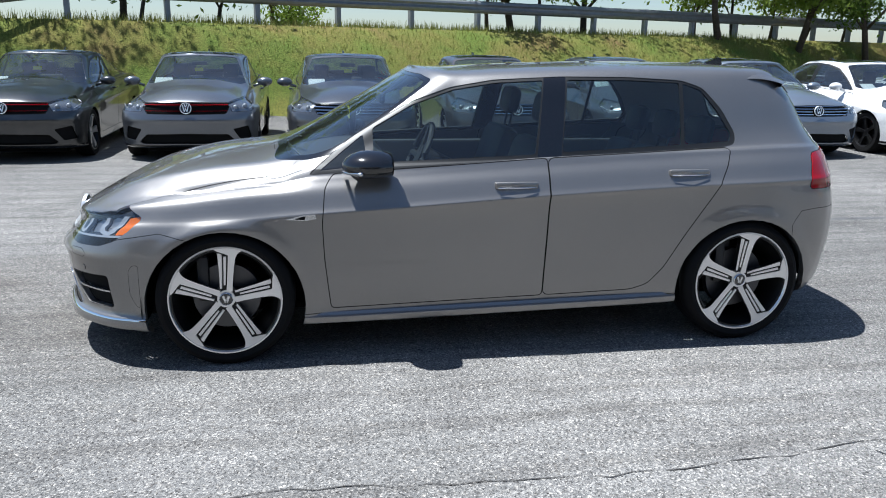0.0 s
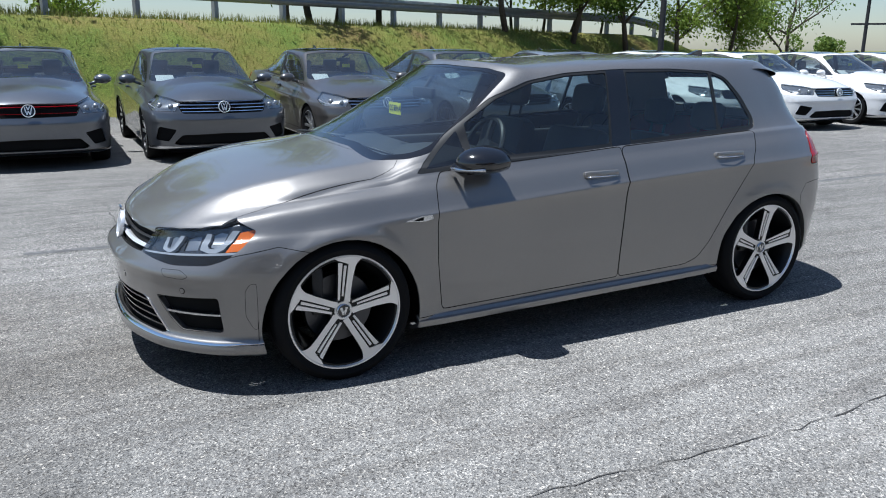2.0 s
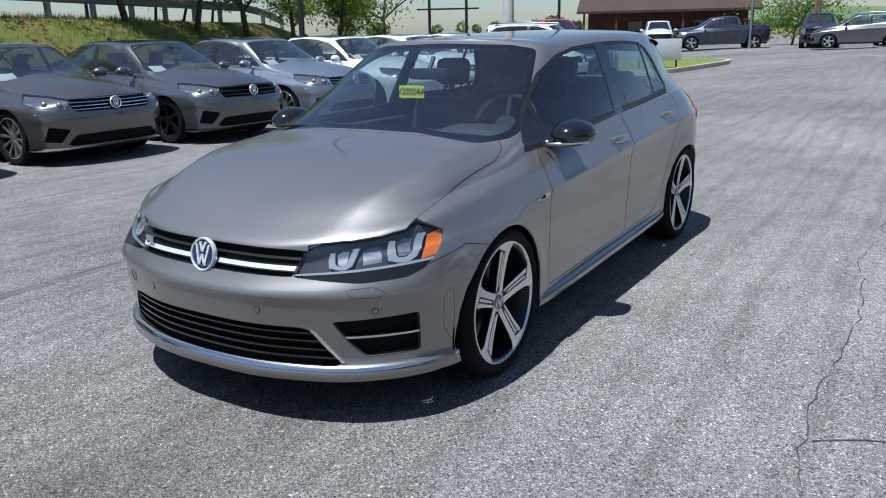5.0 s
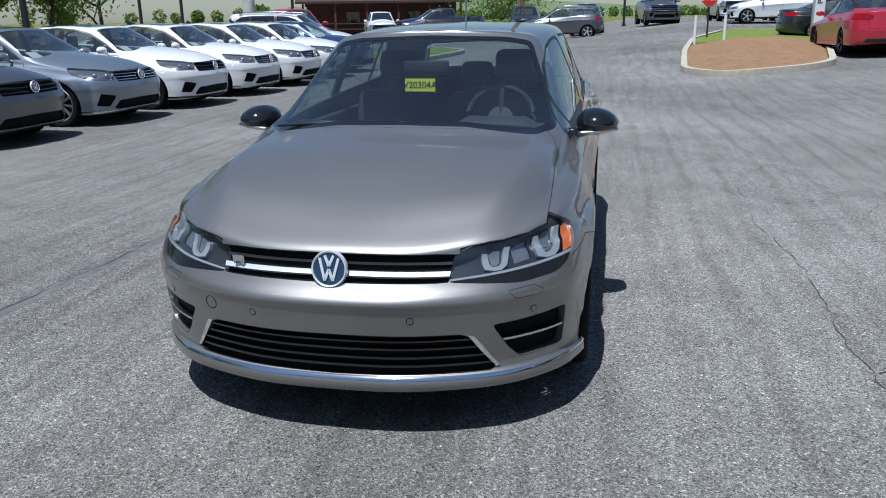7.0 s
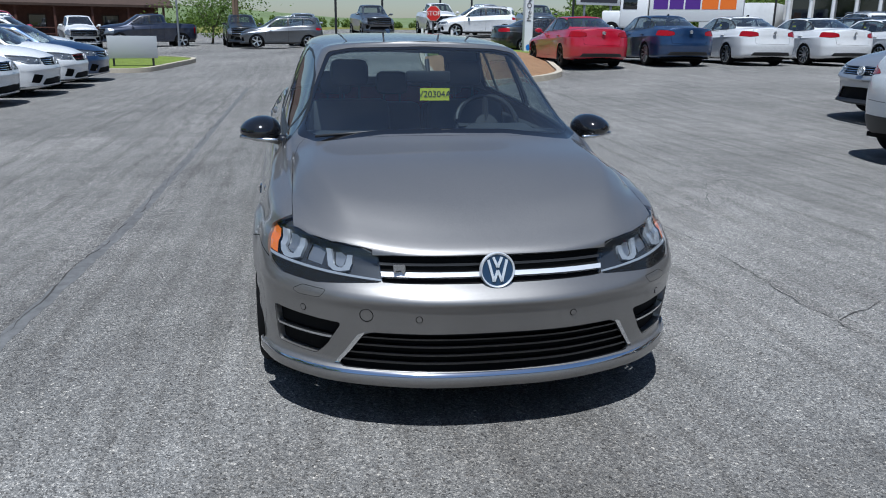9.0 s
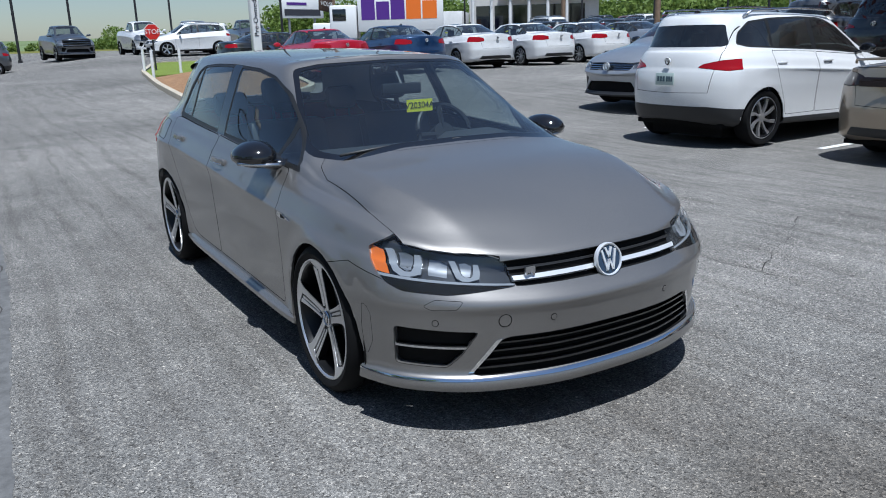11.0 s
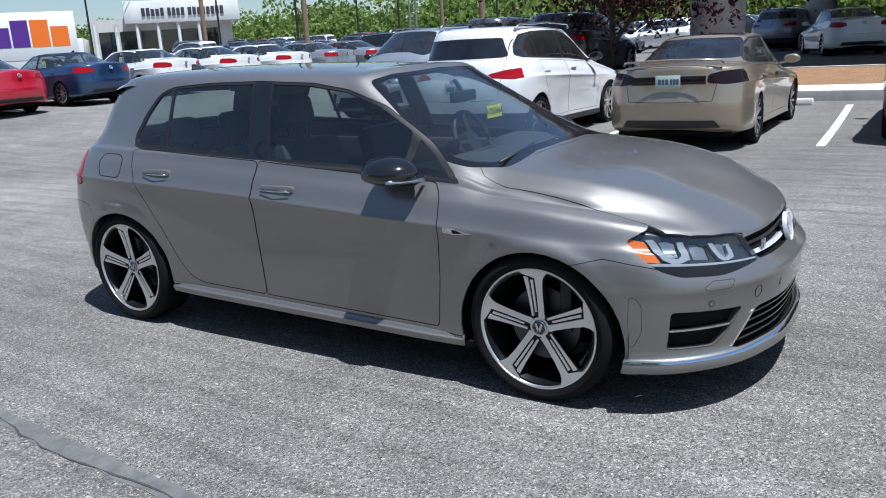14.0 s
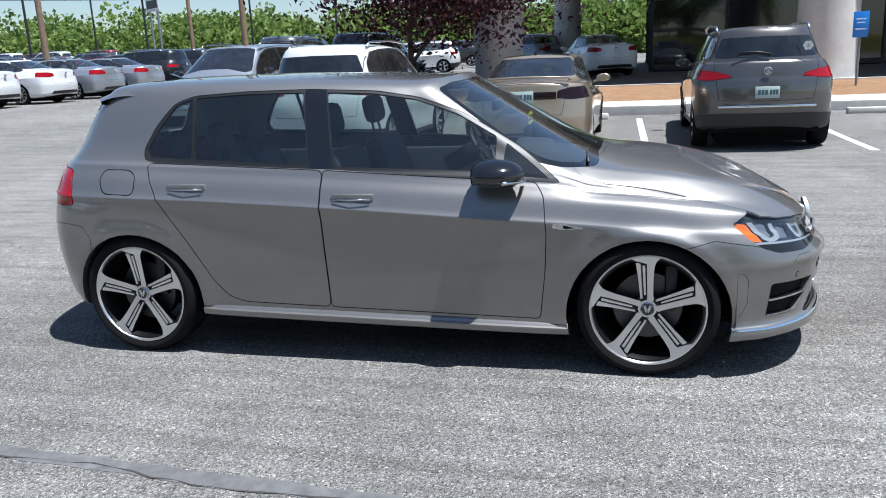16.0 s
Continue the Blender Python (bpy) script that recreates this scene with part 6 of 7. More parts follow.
M["sign_blue"] = mat("sign_blue", (0.02, 0.17, 0.55), 0.4)
M["sign_grey"] = mat("sign_grey", (0.40, 0.41, 0.42), 0.5)
M["letter_dark"] = mat("letter_dark", (0.04, 0.04, 0.05), 0.5)
M["letter_violet"] = mat("letter_violet", (0.08, 0.02, 0.22), 0.5)
M["letter_orange"] = mat("letter_orange", (0.75, 0.16, 0.01), 0.5)
M["shop_glass"] = mat("dark_shop_glass", (0.012, 0.015, 0.017), 0.03, 0.0, 0.0, 0.9)
M["cable"] = mat("cable", (0.02, 0.02, 0.02), 0.6)


def leaf_mat(name, a, b):
    m = mat(name, a, 0.6, spec=0.25)
    n, l, p = nodes(m)
    g = n.new("ShaderNodeNewGeometry")
    l.new(ramp(m, g.outputs["Random Per Island"], [(0.0, a), (0.6, tuple((x + y) / 2 for x, y in zip(a, b))), (1.0, b)]), p.inputs["Base Color"])
    tr = n.new("ShaderNodeBsdfTranslucent")
    tr.inputs["Color"].default_value = (*b, 1)
    mx = n.new("ShaderNodeMixShader")
    mx.inputs[0].default_value = 0.35
    l.new(p.outputs[0], mx.inputs[1])
    l.new(tr.outputs[0], mx.inputs[2])
    l.new(mx.outputs[0], n["Material Output"].inputs["Surface"])
    return m


M["leaf_spring"] = leaf_mat("spring_leaves", (0.09, 0.15, 0.018), (0.24, 0.32, 0.05))
M["leaf_green"] = leaf_mat("green_leaves", (0.05, 0.095, 0.015), (0.13, 0.20, 0.03))
M["leaf_red"] = leaf_mat("red_leaves", (0.012, 0.004, 0.007), (0.045, 0.011, 0.016))
M["leaf_far"] = leaf_mat("far_leaves", (0.07, 0.12, 0.022), (0.19, 0.26, 0.06))
M["blade"] = leaf_mat("grass_blades", (0.12, 0.155, 0.028), (0.27, 0.27, 0.075))


# ---- plants ----
def cards(points, size, rnd, flat=0.4):
    """Small pointed leaves, two triangles each, one at every place."""
    n = len(points)
    P = np.asarray(points, float)
    a = rnd.normal(size=(n, 3))
    a /= np.linalg.norm(a, axis=1, keepdims=True)
    b = np.cross(a, rnd.normal(size=(n, 3)))
    b /= np.linalg.norm(b, axis=1, keepdims=True) + 1e-9
    s = size * rnd.uniform(.6, 1.35, (n, 1))
    co = np.stack([P - a * s, P + b * s * flat * 1.2, P + a * s, P - b * s * flat * 1.2], 1).reshape(-1, 3)
    fc = np.arange(4 * n).reshape(n, 4)
    return co, fc


def from_arrays(name, co, fc, material, parent=None):
    me = bpy.data.meshes.new(name)
    me.from_pydata(co.tolist(), [], fc.tolist())
    me.materials.append(M[material])
    ob = new(name, me)
    ob.parent = parent
    return ob


def tree(x, y, h, spread, leaf, count, seed, label, size=.07, trunk=.14, low=.35, z=None, clumps=34, bias=1.0, tight=1.0):
    rnd = np.random.default_rng(seed)
    rp = random.Random(seed)
    t = empty("tree", pose(x, y, (on(x, y) if z is None else z) - .05))
    bm = bmesh.new()
    ends = []

    def limb(p, d, length, r, depth):
        pts, q = [p], p
        steps = 4
        for i in range(steps):
            d = (d + Vector((rp.uniform(-.22, .22), rp.uniform(-.22, .22), rp.uniform(-.05, .16)))).normalized()
            q = q + d * length / steps
            pts.append(q)
        tube(bm, pts, r, 6 if depth < 2 else 4, [r * (1 - .75 * i / steps) + .004 for i in range(steps + 1)])
        ends.extend(pts[2:])
        if depth < 3:
            for _ in range(3 if depth else 6):
                k = rp.randint(1, steps)
                a = rp.uniform(0, 2 * math.pi)
                out = Vector((math.cos(a), math.sin(a), rp.uniform(.1, .9))).normalized()
                limb(pts[k], (d * .35 + out).normalized(), length * rp.uniform(.42, .65), r * .45, depth + 1)
    limb(Vector((0, 0, 0)), Vector((rp.uniform(-.08, .08), rp.uniform(-.08, .08), 1)), h * .62, trunk, 0)
    part("trunk", bm, "bark", t)
    E = [e for e in ends if e.z > h * low]
    E.sort(key=lambda e: e.z)
    centres = [E[int(len(E) * rp.random() ** bias)] for _ in range(clumps)] if E else [Vector((0, 0, h * .7))]
    pts = []
    per = max(1, count // len(centres))
    for c in centres:
        rr = spread * rp.uniform(.18, .36) * tight
        q = rnd.normal(size=(per, 3)) * rr * np.array([1, 1, .62])
        q = q + np.array(c) * np.array([1.1, 1.1, 1.02])
        pts.append(q[q[:, 2] > .45])
    co, fc = cards(np.concatenate(pts), size, rnd)
    from_arrays("crown", co, fc, leaf, t)
    return tagged(t, label, "tree")


k = 0
for x, y, h, s, leaf, n in ((5.3, 19.4, 6.5, 3.0, "leaf_green", 7000), (7.9, 20.4, 5.5, 2.6, "leaf_spring", 5500), (11.6, 18.6, 6.0, 3.2, "leaf_spring", 7500), (14.6, 19.0, 6.6, 3.0, "leaf_spring", 7000), (17.5, 19.6, 6.8, 3.2, "leaf_green", 7500),
                            (20.2, 19.8, 7.0, 3.0, "leaf_spring", 7000), (23.2, 20.0, 6.8, 3.0, "leaf_spring", 7000), (-5.4, 17.2, 6.0, 3.2, "leaf_green", 8000), (-8.6, 16.2, 6.5, 3.4, "leaf_green", 8000), (-12.5, 16.5, 7.0, 3.6, "leaf_spring", 4000), (-1.6, 21.5, 5.0, 2.2, "leaf_spring", 2200), (27, 20.5, 7, 3.2, "leaf_green", 4000)):
    k += 1
    tree(x, y, h, s, leaf, n, 40 + k, "young spring tree with thin light green leaves on the bank" if leaf == "leaf_spring" else "leafy green tree with a dark trunk on the bank", .075, .11, .10, clumps=110, bias=1.9, tight=.52)
for i, (x, y, leaf) in enumerate(((4.3, 18.4, "leaf_green"), (5.9, 19.0, "leaf_spring"), (12.0, 21.0, "leaf_spring"), (13.6, 21.4, "leaf_green"), (15.4, 22.0, "leaf_spring"), (17.2, 22.7, "leaf_spring"), (19.2, 23.3, "leaf_green"), (-4.9, 16.6, "leaf_green"), (-3.1, 17.2, "leaf_spring"))):
    tree(x, y, 4.4, 2.8, leaf, 5200, 140 + i, "low leafy sapling behind the guard rail", .085, .06, .12, clumps=80, bias=1.1, tight=.55)
tree(52.5, 6.4, 3.6, 4.8, "leaf_green", 3600, 91, "low bushy tree with fresh green leaves beside the road", .10, .08, .15, clumps=40)
# added out of view, so that its crown dapples the bank with shade
tree(-9.0, 14.0, 8.0, 4.2, "leaf_green", 5500, 58, "leafy green tree shading the end of the bank", .09, .15, .30, clumps=60)
tree(4.7, -16.2, 6.2, 4.0, "leaf_red", 19000, 71, "small tree with dark purple leaves in a planting bed", .075, .10, .40, clumps=40)


def build_blades():
    rnd = np.random.default_rng(3)
    n = 42000
    x = rnd.uniform(-12, 24, n)
    y = rnd.uniform(11.9, 20, n)
    d = rail_side(x, y)
    ok = (d > -4.6) & (d < .8)
    x, y = x[ok], y[ok]
    n = len(x)
    z = height(x, y)
    a = rnd.uniform(0, 2 * np.pi, n)
    s = rnd.uniform(.04, .11, n) * (1 + 1.2 * (np.abs(rail_side(x, y)) < .5))
    w = .011
    P = np.stack([x, y, z], 1)
    D = np.stack([np.cos(a), np.sin(a), np.zeros(n)], 1)
    tip = P + np.stack([rnd.normal(0, .03, n), rnd.normal(0, .03, n), s], 1)
    co = np.stack([P - D * w, P + D * w, tip], 1).reshape(-1, 3)
    ob = from_arrays("bank_grass", co, np.arange(3 * n).reshape(n, 3), "blade")
    tagged(ob, "short spring grass with dry patches on the bank", "grass", kind="stuff")


build_blades()


# ---- guard rail ----
def guard_rail():
    g = empty("guard_rail")
    tagged(g, "galvanised steel guard rail on posts along the bank top", "guard rail")
    pts = []
    for i in range(-7, 14):
        p = RAIL0 + _rd * (1.98 * i + .45)
        z = on(p.x, p.y)
        pts.append((p.x, p.y, z))
        bm = bmesh.new()
        box(bm, (-.055, -.075, -.3), (.055, .075, .78), .006)
        bm.transform(Matrix.Translation((p.x, p.y, z)) @ Matrix.Rotation(math.atan2(_rd.y, _rd.x), 4, "Z"))
        part("post", bm, "galvanised", g, smooth=False)
    nrm = Vector((_rd.y, -_rd.x))
    prof = [(.00, .46), (.055, .50), (.075, .55), (.03, .60), (.03, .63), (.075, .68), (.055, .73), (.0, .77)]
    for a, b in zip(pts, pts[1:]):
        bm = bmesh.new()
        rows = []
        for p in (a, b):
            rows.append([Vector((p[0] + nrm.x * (o + .07), p[1] + nrm.y * (o + .07), p[2] + z)) for o, z in prof])
            rows[-1] += [Vector((p[0] + nrm.x * (o + .066), p[1] + nrm.y * (o + .066), p[2] + z)) for o, z in prof[::-1]]
        va, vb = [bm.verts.new(p) for p in rows[0]], [bm.verts.new(p) for p in rows[1]]
        for i in range(len(va)):
            j = (i + 1) % len(va)
            bm.faces.new((va[i], vb[i], vb[j], va[j]))
        bmesh.ops.recalc_face_normals(bm, faces=bm.faces)
        part("rail_beam", bm, "galvanised", g, smooth=False)


guard_rail()


# ---- poles, lamps, cables ----
def pole(x, y, h, r, material, label, category="pole", lamp=None, top=None, lean=0.0):
    z = on(x, y)
    p = empty("street_lamp" if lamp else "pole", pose(x, y, z - .05, 0, lean, 0))
    bm = bmesh.new()
    cyl(bm, (0, 0, 0), (0, 0, h), r, top or r * .8, 14)
    part("shaft", bm, material, p)
    bm = bmesh.new()
    cyl(bm, (0, 0, 0), (0, 0, .25), r * 1.7, r * 1.5, 14)
    part("base", bm, "concrete" if r > .1 else material, p)
    if lamp is not None:
        bm = bmesh.new()
        c, s = math.cos(lamp), math.sin(lamp)
        tube(bm, [(0, 0, h - .1), (c * .5, s * .5, h + .05), (c * 1.2, s * 1.2, h + .05)], .04, 6)
        part("arm", bm, material, p)
        bm = bmesh.new()
        box(bm, (-.28, -.14, -.05), (.28, .14, .05), .02)
        bm.transform(Matrix.Translation((c * 1.4, s * 1.4, h + .03)) @ Matrix.Rotation(lamp, 4, "Z"))
        part("lamp_head", bm, "dark_steel", p)
    return tagged(p, label, category)


pole(22.6, 11.5, 9.0, .22, "concrete", "thick pale concrete lamp pole", lamp=None, top=.17)
pole(13.4, 13.3, 9.5, .085, "dark_steel", "slim dark steel lamp pole beside the bank", "street lamp", 3.6)
pole(30.5, 13.0, 9.0, .07, "dark_steel", "slim dark steel lamp pole", "street lamp", 3.0)
pole(47.5, 4.4, 11.0, .20, "pole_wood", "brown wooden utility pole with a red foot band")
pole(45.5, 7.6, 8.0, .06, "galvanised", "slim grey street lamp at the road", "street lamp", 2.0)
for x, y, h in ((57, -2.2, 14), (60, -6, 10), (62, -11, 11), (66, -14.5, 11), (52, -19, 10), (58, -30, 12), (60, -40, 12), (55, -50, 12), (40, -44, 10), (36, -52, 10), (30, -58, 10), (24, -62, 10), (18, -66, 10), (48, -62, 12)):
    pole(x, y, h, .09, "dark_steel", "slim dark lamp pole in the sales lot", "street lamp", 2.4 + .3 * (int(x) % 4))
for x, y, h in ((47, -41, 10.5), (33, -37, 10.5), (21.5, -40, 10), (38, -62, 11), (12.5, -50, 10)):
    pole(x, y, h, .19, "pole_wood", "wooden utility pole beside the sales lot")


def cables():
    for k, (a, b) in enumerate((((20, 60, 12), (75, -5, 11)), ((75, -5, 11.2), (70, -60, 10.2)), ((75, -5, 10.4), (70, -60, 9.4)), ((70, -60, 10.2), (5, -100, 10.5)), ((70, -60, 9.0), (5, -100, 9.4)), ((22.6, 11.5, 8.8), (47.5, 4.4, 10.5)))):
        bm = bmesh.new()
        pts = []
        for t in np.linspace(0, 1, 20):
            pts.append((a[0] + (b[0] - a[0]) * t, a[1] + (b[1] - a[1]) * t, a[2] + (b[2] - a[2]) * t - 3.2 * t * (1 - t)))
        tube(bm, pts, .03, 4)
        tagged(part("overhead_cable", bm, "cable"), "thin black overhead power cable between poles", "cable")


cables()


# ---- writing and signs ----


def stop_sign(x, y, turn):
    s = empty("stop_sign", pose(x, y, on(x, y), 0, 0, turn))
    bm = bmesh.new()
    box(bm, (-.03, .0, -.2), (.03, .04, 1.85), .004)
    part("post", bm, "dark_steel", s, smooth=False)
    def octa(r):
        return [(r * math.cos(math.pi / 8 + i * math.pi / 4), 1.52 + r * math.sin(math.pi / 8 + i * math.pi / 4)) for i in range(8)]
    bm = bmesh.new()
    prism(bm, octa(.315), .012, Matrix.Translation((0, -.016, 0)))
    part("rim", bm, "sign_white", s, smooth=False)
    bm = bmesh.new()
    prism(bm, octa(.293), .006, Matrix.Translation((0, -.024, 0)))
    part("plate", bm, "sign_red", s, smooth=False)
    writing("STOP", .25, Matrix.Translation((0, -.03, 1.52)) @ FACE, "sign_white", s)
    tagged(s, "red octagonal stop sign on a dark post", "stop sign")


stop_sign(27.3, -4.65, -84)


def pillar_sign(x, y, turn):
    s = empty("pillar_sign", pose(x, y, on(x, y), 0, 0, turn))
    bm = bmesh.new()
    box(bm, (-.21, -.06, -.1), (.21, .06, 2.9), .015)
    part("panel", bm, "sign_grey", s)
    bm = bmesh.new()
    box(bm, (-.175, -.068, .05), (.175, -.061, 2.84))
    part("face", bm, "sign_white", s, smooth=False)
    writing("Pre-Owned", .28, Matrix.Translation((0, -.074, 1.9)) @ Matrix.Rotation(radians(-90), 4, "Y") @ FACE, "letter_dark", s)
    bm = bmesh.new()
    cyl(bm, (0, -.074, .28), (0, -.068, .28), .11, .11, 24)
    part("disc", bm, "sign_blue", s)
    tagged(s, "slim grey pillar sign with upright lettering in the mulch", "sign")


pillar_sign(25.6, -8.06, -72)


def slab(name, outline, z0, thick, material, label, category, kind="structure", follow=True, bevel=.03):
    """A flat bed with an outline in plan; it follows the ground."""
    bm = bmesh.new()
    pts = [Vector((a, b)) for a, b in outline]
    top = [bm.verts.new((p.x, p.y, on(p.x, p.y) + z0 + thick)) for p in pts]
    low = [bm.verts.new((p.x, p.y, on(p.x, p.y) + z0 - .15)) for p in pts]
    c = sum(pts, Vector((0, 0))) / len(pts)
    inner = []
    rows = [top]
    for f in (.75, .5, .25):
        rows.append([bm.verts.new((c.x + (p.x - c.x) * f, c.y + (p.y - c.y) * f, on(c.x + (p.x - c.x) * f, c.y + (p.y - c.y) * f) + z0 + thick + (bevel * (1 - f) * 4))) for p in pts])
    n = len(pts)
    for a, b in zip(rows, rows[1:]):
        for i in range(n):
            bm.faces.new((a[i], a[(i + 1) % n], b[(i + 1) % n], b[i]))
    bm.faces.new(rows[-1])
    for i in range(n):
        bm.faces.new((low[i], low[(i + 1) % n], top[(i + 1) % n], top[i]))
    bmesh.ops.recalc_face_normals(bm, faces=bm.faces)
    return tagged(part(name, bm, material), label, category, kind=kind)


def kerb_ring(outline, w, h, material, label):
    bm = bmesh.new()
    inner = offset(outline, -w)
    n = len(outline)
    rows = []
    for (a, b), (c, d) in zip(outline, inner):
        z = on(a, b)
        rows.append([bm.verts.new(p) for p in ((a, b, z - .1), (a, b, z + h * .75), (a * .97 + c * .03, b * .97 + d * .03, z + h), (c, d, z + h), (c, d, z - .1))])
    for i in range(n):
        p, q = rows[i], rows[(i + 1) % n]
        for j in range(4):
            bm.faces.new((p[j], q[j], q[j + 1], p[j + 1]))
    bmesh.ops.recalc_face_normals(bm, faces=bm.faces)
    tagged(part("kerb", bm, material, angle=60), label, "kerb", kind="structure")


isl = round_poly([(13.9, -3.5), (15.0, -6.1), (20.0, -7.2), (26.0, -8.7), (32.0, -9.6), (35.5, -8.8), (35.5, -6.2), (27.5, -4.1), (20.9, -3.2), (15.3, -2.7)], 1.2, 6)
kerb_ring(isl, .16, .14, "kerb", "low weathered concrete kerb round the island")
slab("mulch_bed", offset(round_poly([(13.9, -3.5), (15.0, -6.1), (20.0, -7.2), (23.5, -8.05), (24.0, -3.6), (20.9, -3.2), (15.3, -2.7)], 1.0, 6), -.17), 0, .10, "mulch", "orange-brown mulch heaped in the traffic island", "mulch", bevel=.12)
slab("island_lawn", offset(round_poly([(23.6, -8.1), (26.0, -8.7), (32.0, -9.6), (35.4, -8.7), (35.4, -6.3), (27.5, -4.15), (24.1, -3.65)], .6, 4), -.15), 0, .11, "lawn", "grass at the back of the traffic island", "lawn")
isl2 = round_poly([(21.0, 5.4), (26.8, 4.3), (30, 6.0), (31, 11.5), (22.0, 11.0)], 1.0, 6)
kerb_ring(isl2, .16, .14, "kerb", "low weathered concrete kerb round the lawn")
slab("lawn_island", offset(isl2, -.17), 0, .12, "lawn", "small lawn at the end of the row", "lawn")

for x, y in ((24.3, -3.9), (24.6, -4.9), (27.2, -4.2)):
    bm = bmesh.new()
    cyl(bm, (x, y, on(x, y)), (x, y, on(x, y) + .95), .05, .05, 10)
    tagged(part("bollard", bm, "sign_white"), "white steel post in the traffic island", "post", "island posts")


def board_back(x, y, turn):
    s = empty("sign_board", pose(x, y, on(x, y) + .1, 0, 0, turn))
    bm = bmesh.new()
    box(bm, (-.75, -.04, .28), (.75, .04, .98), .01)
    part("panel", bm, "sign_grey", s)
    for q in (-.6, .6):
        bm = bmesh.new()
        box(bm, (q - .03, -.03, -.2), (q + .03, .03, .3))
        part("leg", bm, "dark_steel", s, smooth=False)
    tagged(s, "plain grey back of a low sign board on the lawn", "sign")


board_back(22.6, 5.9, -72)

# ---- seams and cracks in the asphalt ----
M["tar_band"] = grainy("worn_sealing_tar", (0.118, 0.117, 0.116), 0.85, 14.0, 0.35)
M["crack"] = grainy("open_crack", (0.055, 0.052, 0.049), 0.95, 30.0, 0.3)


def crack(pts, w, seed, wander=.035, band=0.0):
    """A wandering crack; band: half width of the old sealing tar round it."""
    rp = random.Random(seed)
    bm = bmesh.new()
    fine = []
    for a, b in zip(pts, pts[1:]):
        a, b = Vector(a), Vector(b)
        n = max(2, int((b - a).length / .09))
        fine += [a + (b - a) * i / n for i in range(n)]
    fine.append(Vector(pts[-1]))
    rows, q = [], 0.0
    for i, p in enumerate(fine):
        d = (fine[min(i + 1, len(fine) - 1)] - fine[max(i - 1, 0)]).normalized()
        o = Vector((-d.y, d.x))
        q = q * .8 + rp.uniform(-wander, wander) * .5
        c = p + o * q
        ww = w * max(.12, rp.uniform(-.2, 1.2))
        rows.append([(c.x - o.x * ww, c.y - o.y * ww, on(c.x, c.y) + .0035), (c.x + o.x * ww, c.y + o.y * ww, on(c.x, c.y) + .0035)])
    if band:
        bs = bmesh.new()
        edge = []
        for i, p in enumerate(fine):
            d = (fine[min(i + 1, len(fine) - 1)] - fine[max(i - 1, 0)]).normalized()
            o = Vector((-d.y, d.x))
            a, b = band * rp.uniform(.75, 1.15), band * rp.uniform(.75, 1.15)
            edge.append([(p.x - o.x * a, p.y - o.y * a, on(p.x, p.y) + .0015), (p.x + o.x * b, p.y + o.y * b, on(p.x, p.y) + .0015)])
        from_grid(bs, edge)
        bmesh.ops.recalc_face_normals(bs, faces=bs.faces)
        tagged(part("sealing_band", bs, "tar_band", smooth=False), "smooth grey band of worn sealing tar", "tar band", "sealing bands", "structure")
    from_grid(bm, rows)
    bmesh.ops.recalc_face_normals(bm, faces=bm.faces)
    tagged(part("asphalt_crack", bm, "crack", smooth=False), "dark wandering crack in the asphalt", "crack", "asphalt cracks", "structure")


crack([(-3.2, -2.06), (-1.2, -2.08), (.5, -2.12), (1.4, -2.06), (2.2, -2.08), (2.9, -2.13), (3.9, -2.62)], .0035, 1, .05)
crack([(2.9, -2.13), (3.5, -2.5), (3.85, -3.2), (4.1, -4.2), (4.15, -5.4), (4.5, -6.6)], .005, 2, .06)
crack([(-2.6, 2.2), (-1.0, 2.13), (.4, 2.05), (1.2, 2.0), (2.8, 1.97), (4.5, 1.95), (9.7, 1.93), (15, 1.9)], .005, 3, .045, .045)
crack([(-1.9, 4.1), (-1.9, 3.4), (-1.94, 2.5), (-1.95, 2.1)], .005, 4, .05)
crack([(-1.3, -2.1), (-.9, -2.9), (-.5, -3.6)], .004, 5)
crack([(1.2, -2.1), (1.6, -2.9), (2.4, -3.3), (3.0, -4.4)], .004, 6)
crack([(6.0, 1.9), (6.4, 3.0), (6.3, 4.6)], .005, 7)

# ---- bays beside the showroom ----
def stripe(x0, y0, x1, y1, w=.11):
    bm = bmesh.new()
    a, b = Vector((x0, y0)), Vector((x1, y1))
    d = (b - a).normalized()
    o = Vector((-d.y, d.x)) * w / 2
    rows = []
    for t in np.linspace(0, 1, 9):
        p = a + (b - a) * t
        rows.append([(p.x - o.x, p.y - o.y, on(p.x, p.y) + .005), (p.x + o.x, p.y + o.y, on(p.x, p.y) + .005)])
    from_grid(bm, rows)
    bmesh.ops.recalc_face_normals(bm, faces=bm.faces)
    tagged(part("bay_line", bm, "white_line", smooth=False), "worn white parking bay line on the asphalt", "line", "bay lines", "structure")


for x in (-7.2, -4.35, -1.42, 1.62, 4.6):
    stripe(x, -7.1, x + .12, -11.9)
for x in (.2, -3.0, -6.0):
    bm = bmesh.new()
    box(bm, (x - .9, -12.05, on(x, -12) - .03), (x + .9, -11.88, on(x, -12) + .11), .03)
    tagged(part("wheel_stop", bm, "concrete"), "white concrete wheel stop at the head of a bay", "wheel stop", "wheel stops")
bed = [(-24, -12.6), (1.6, -12.6), (2.6, -13.2), (6.2, -13.9), (6.4, -17.2), (2.4, -17.0), (-24, -17.0)]
walk_out = [(-24, -12.5), (2.4, -12.5), (2.9, -13.0), (2.4, -13.9), (-24, -13.9)]
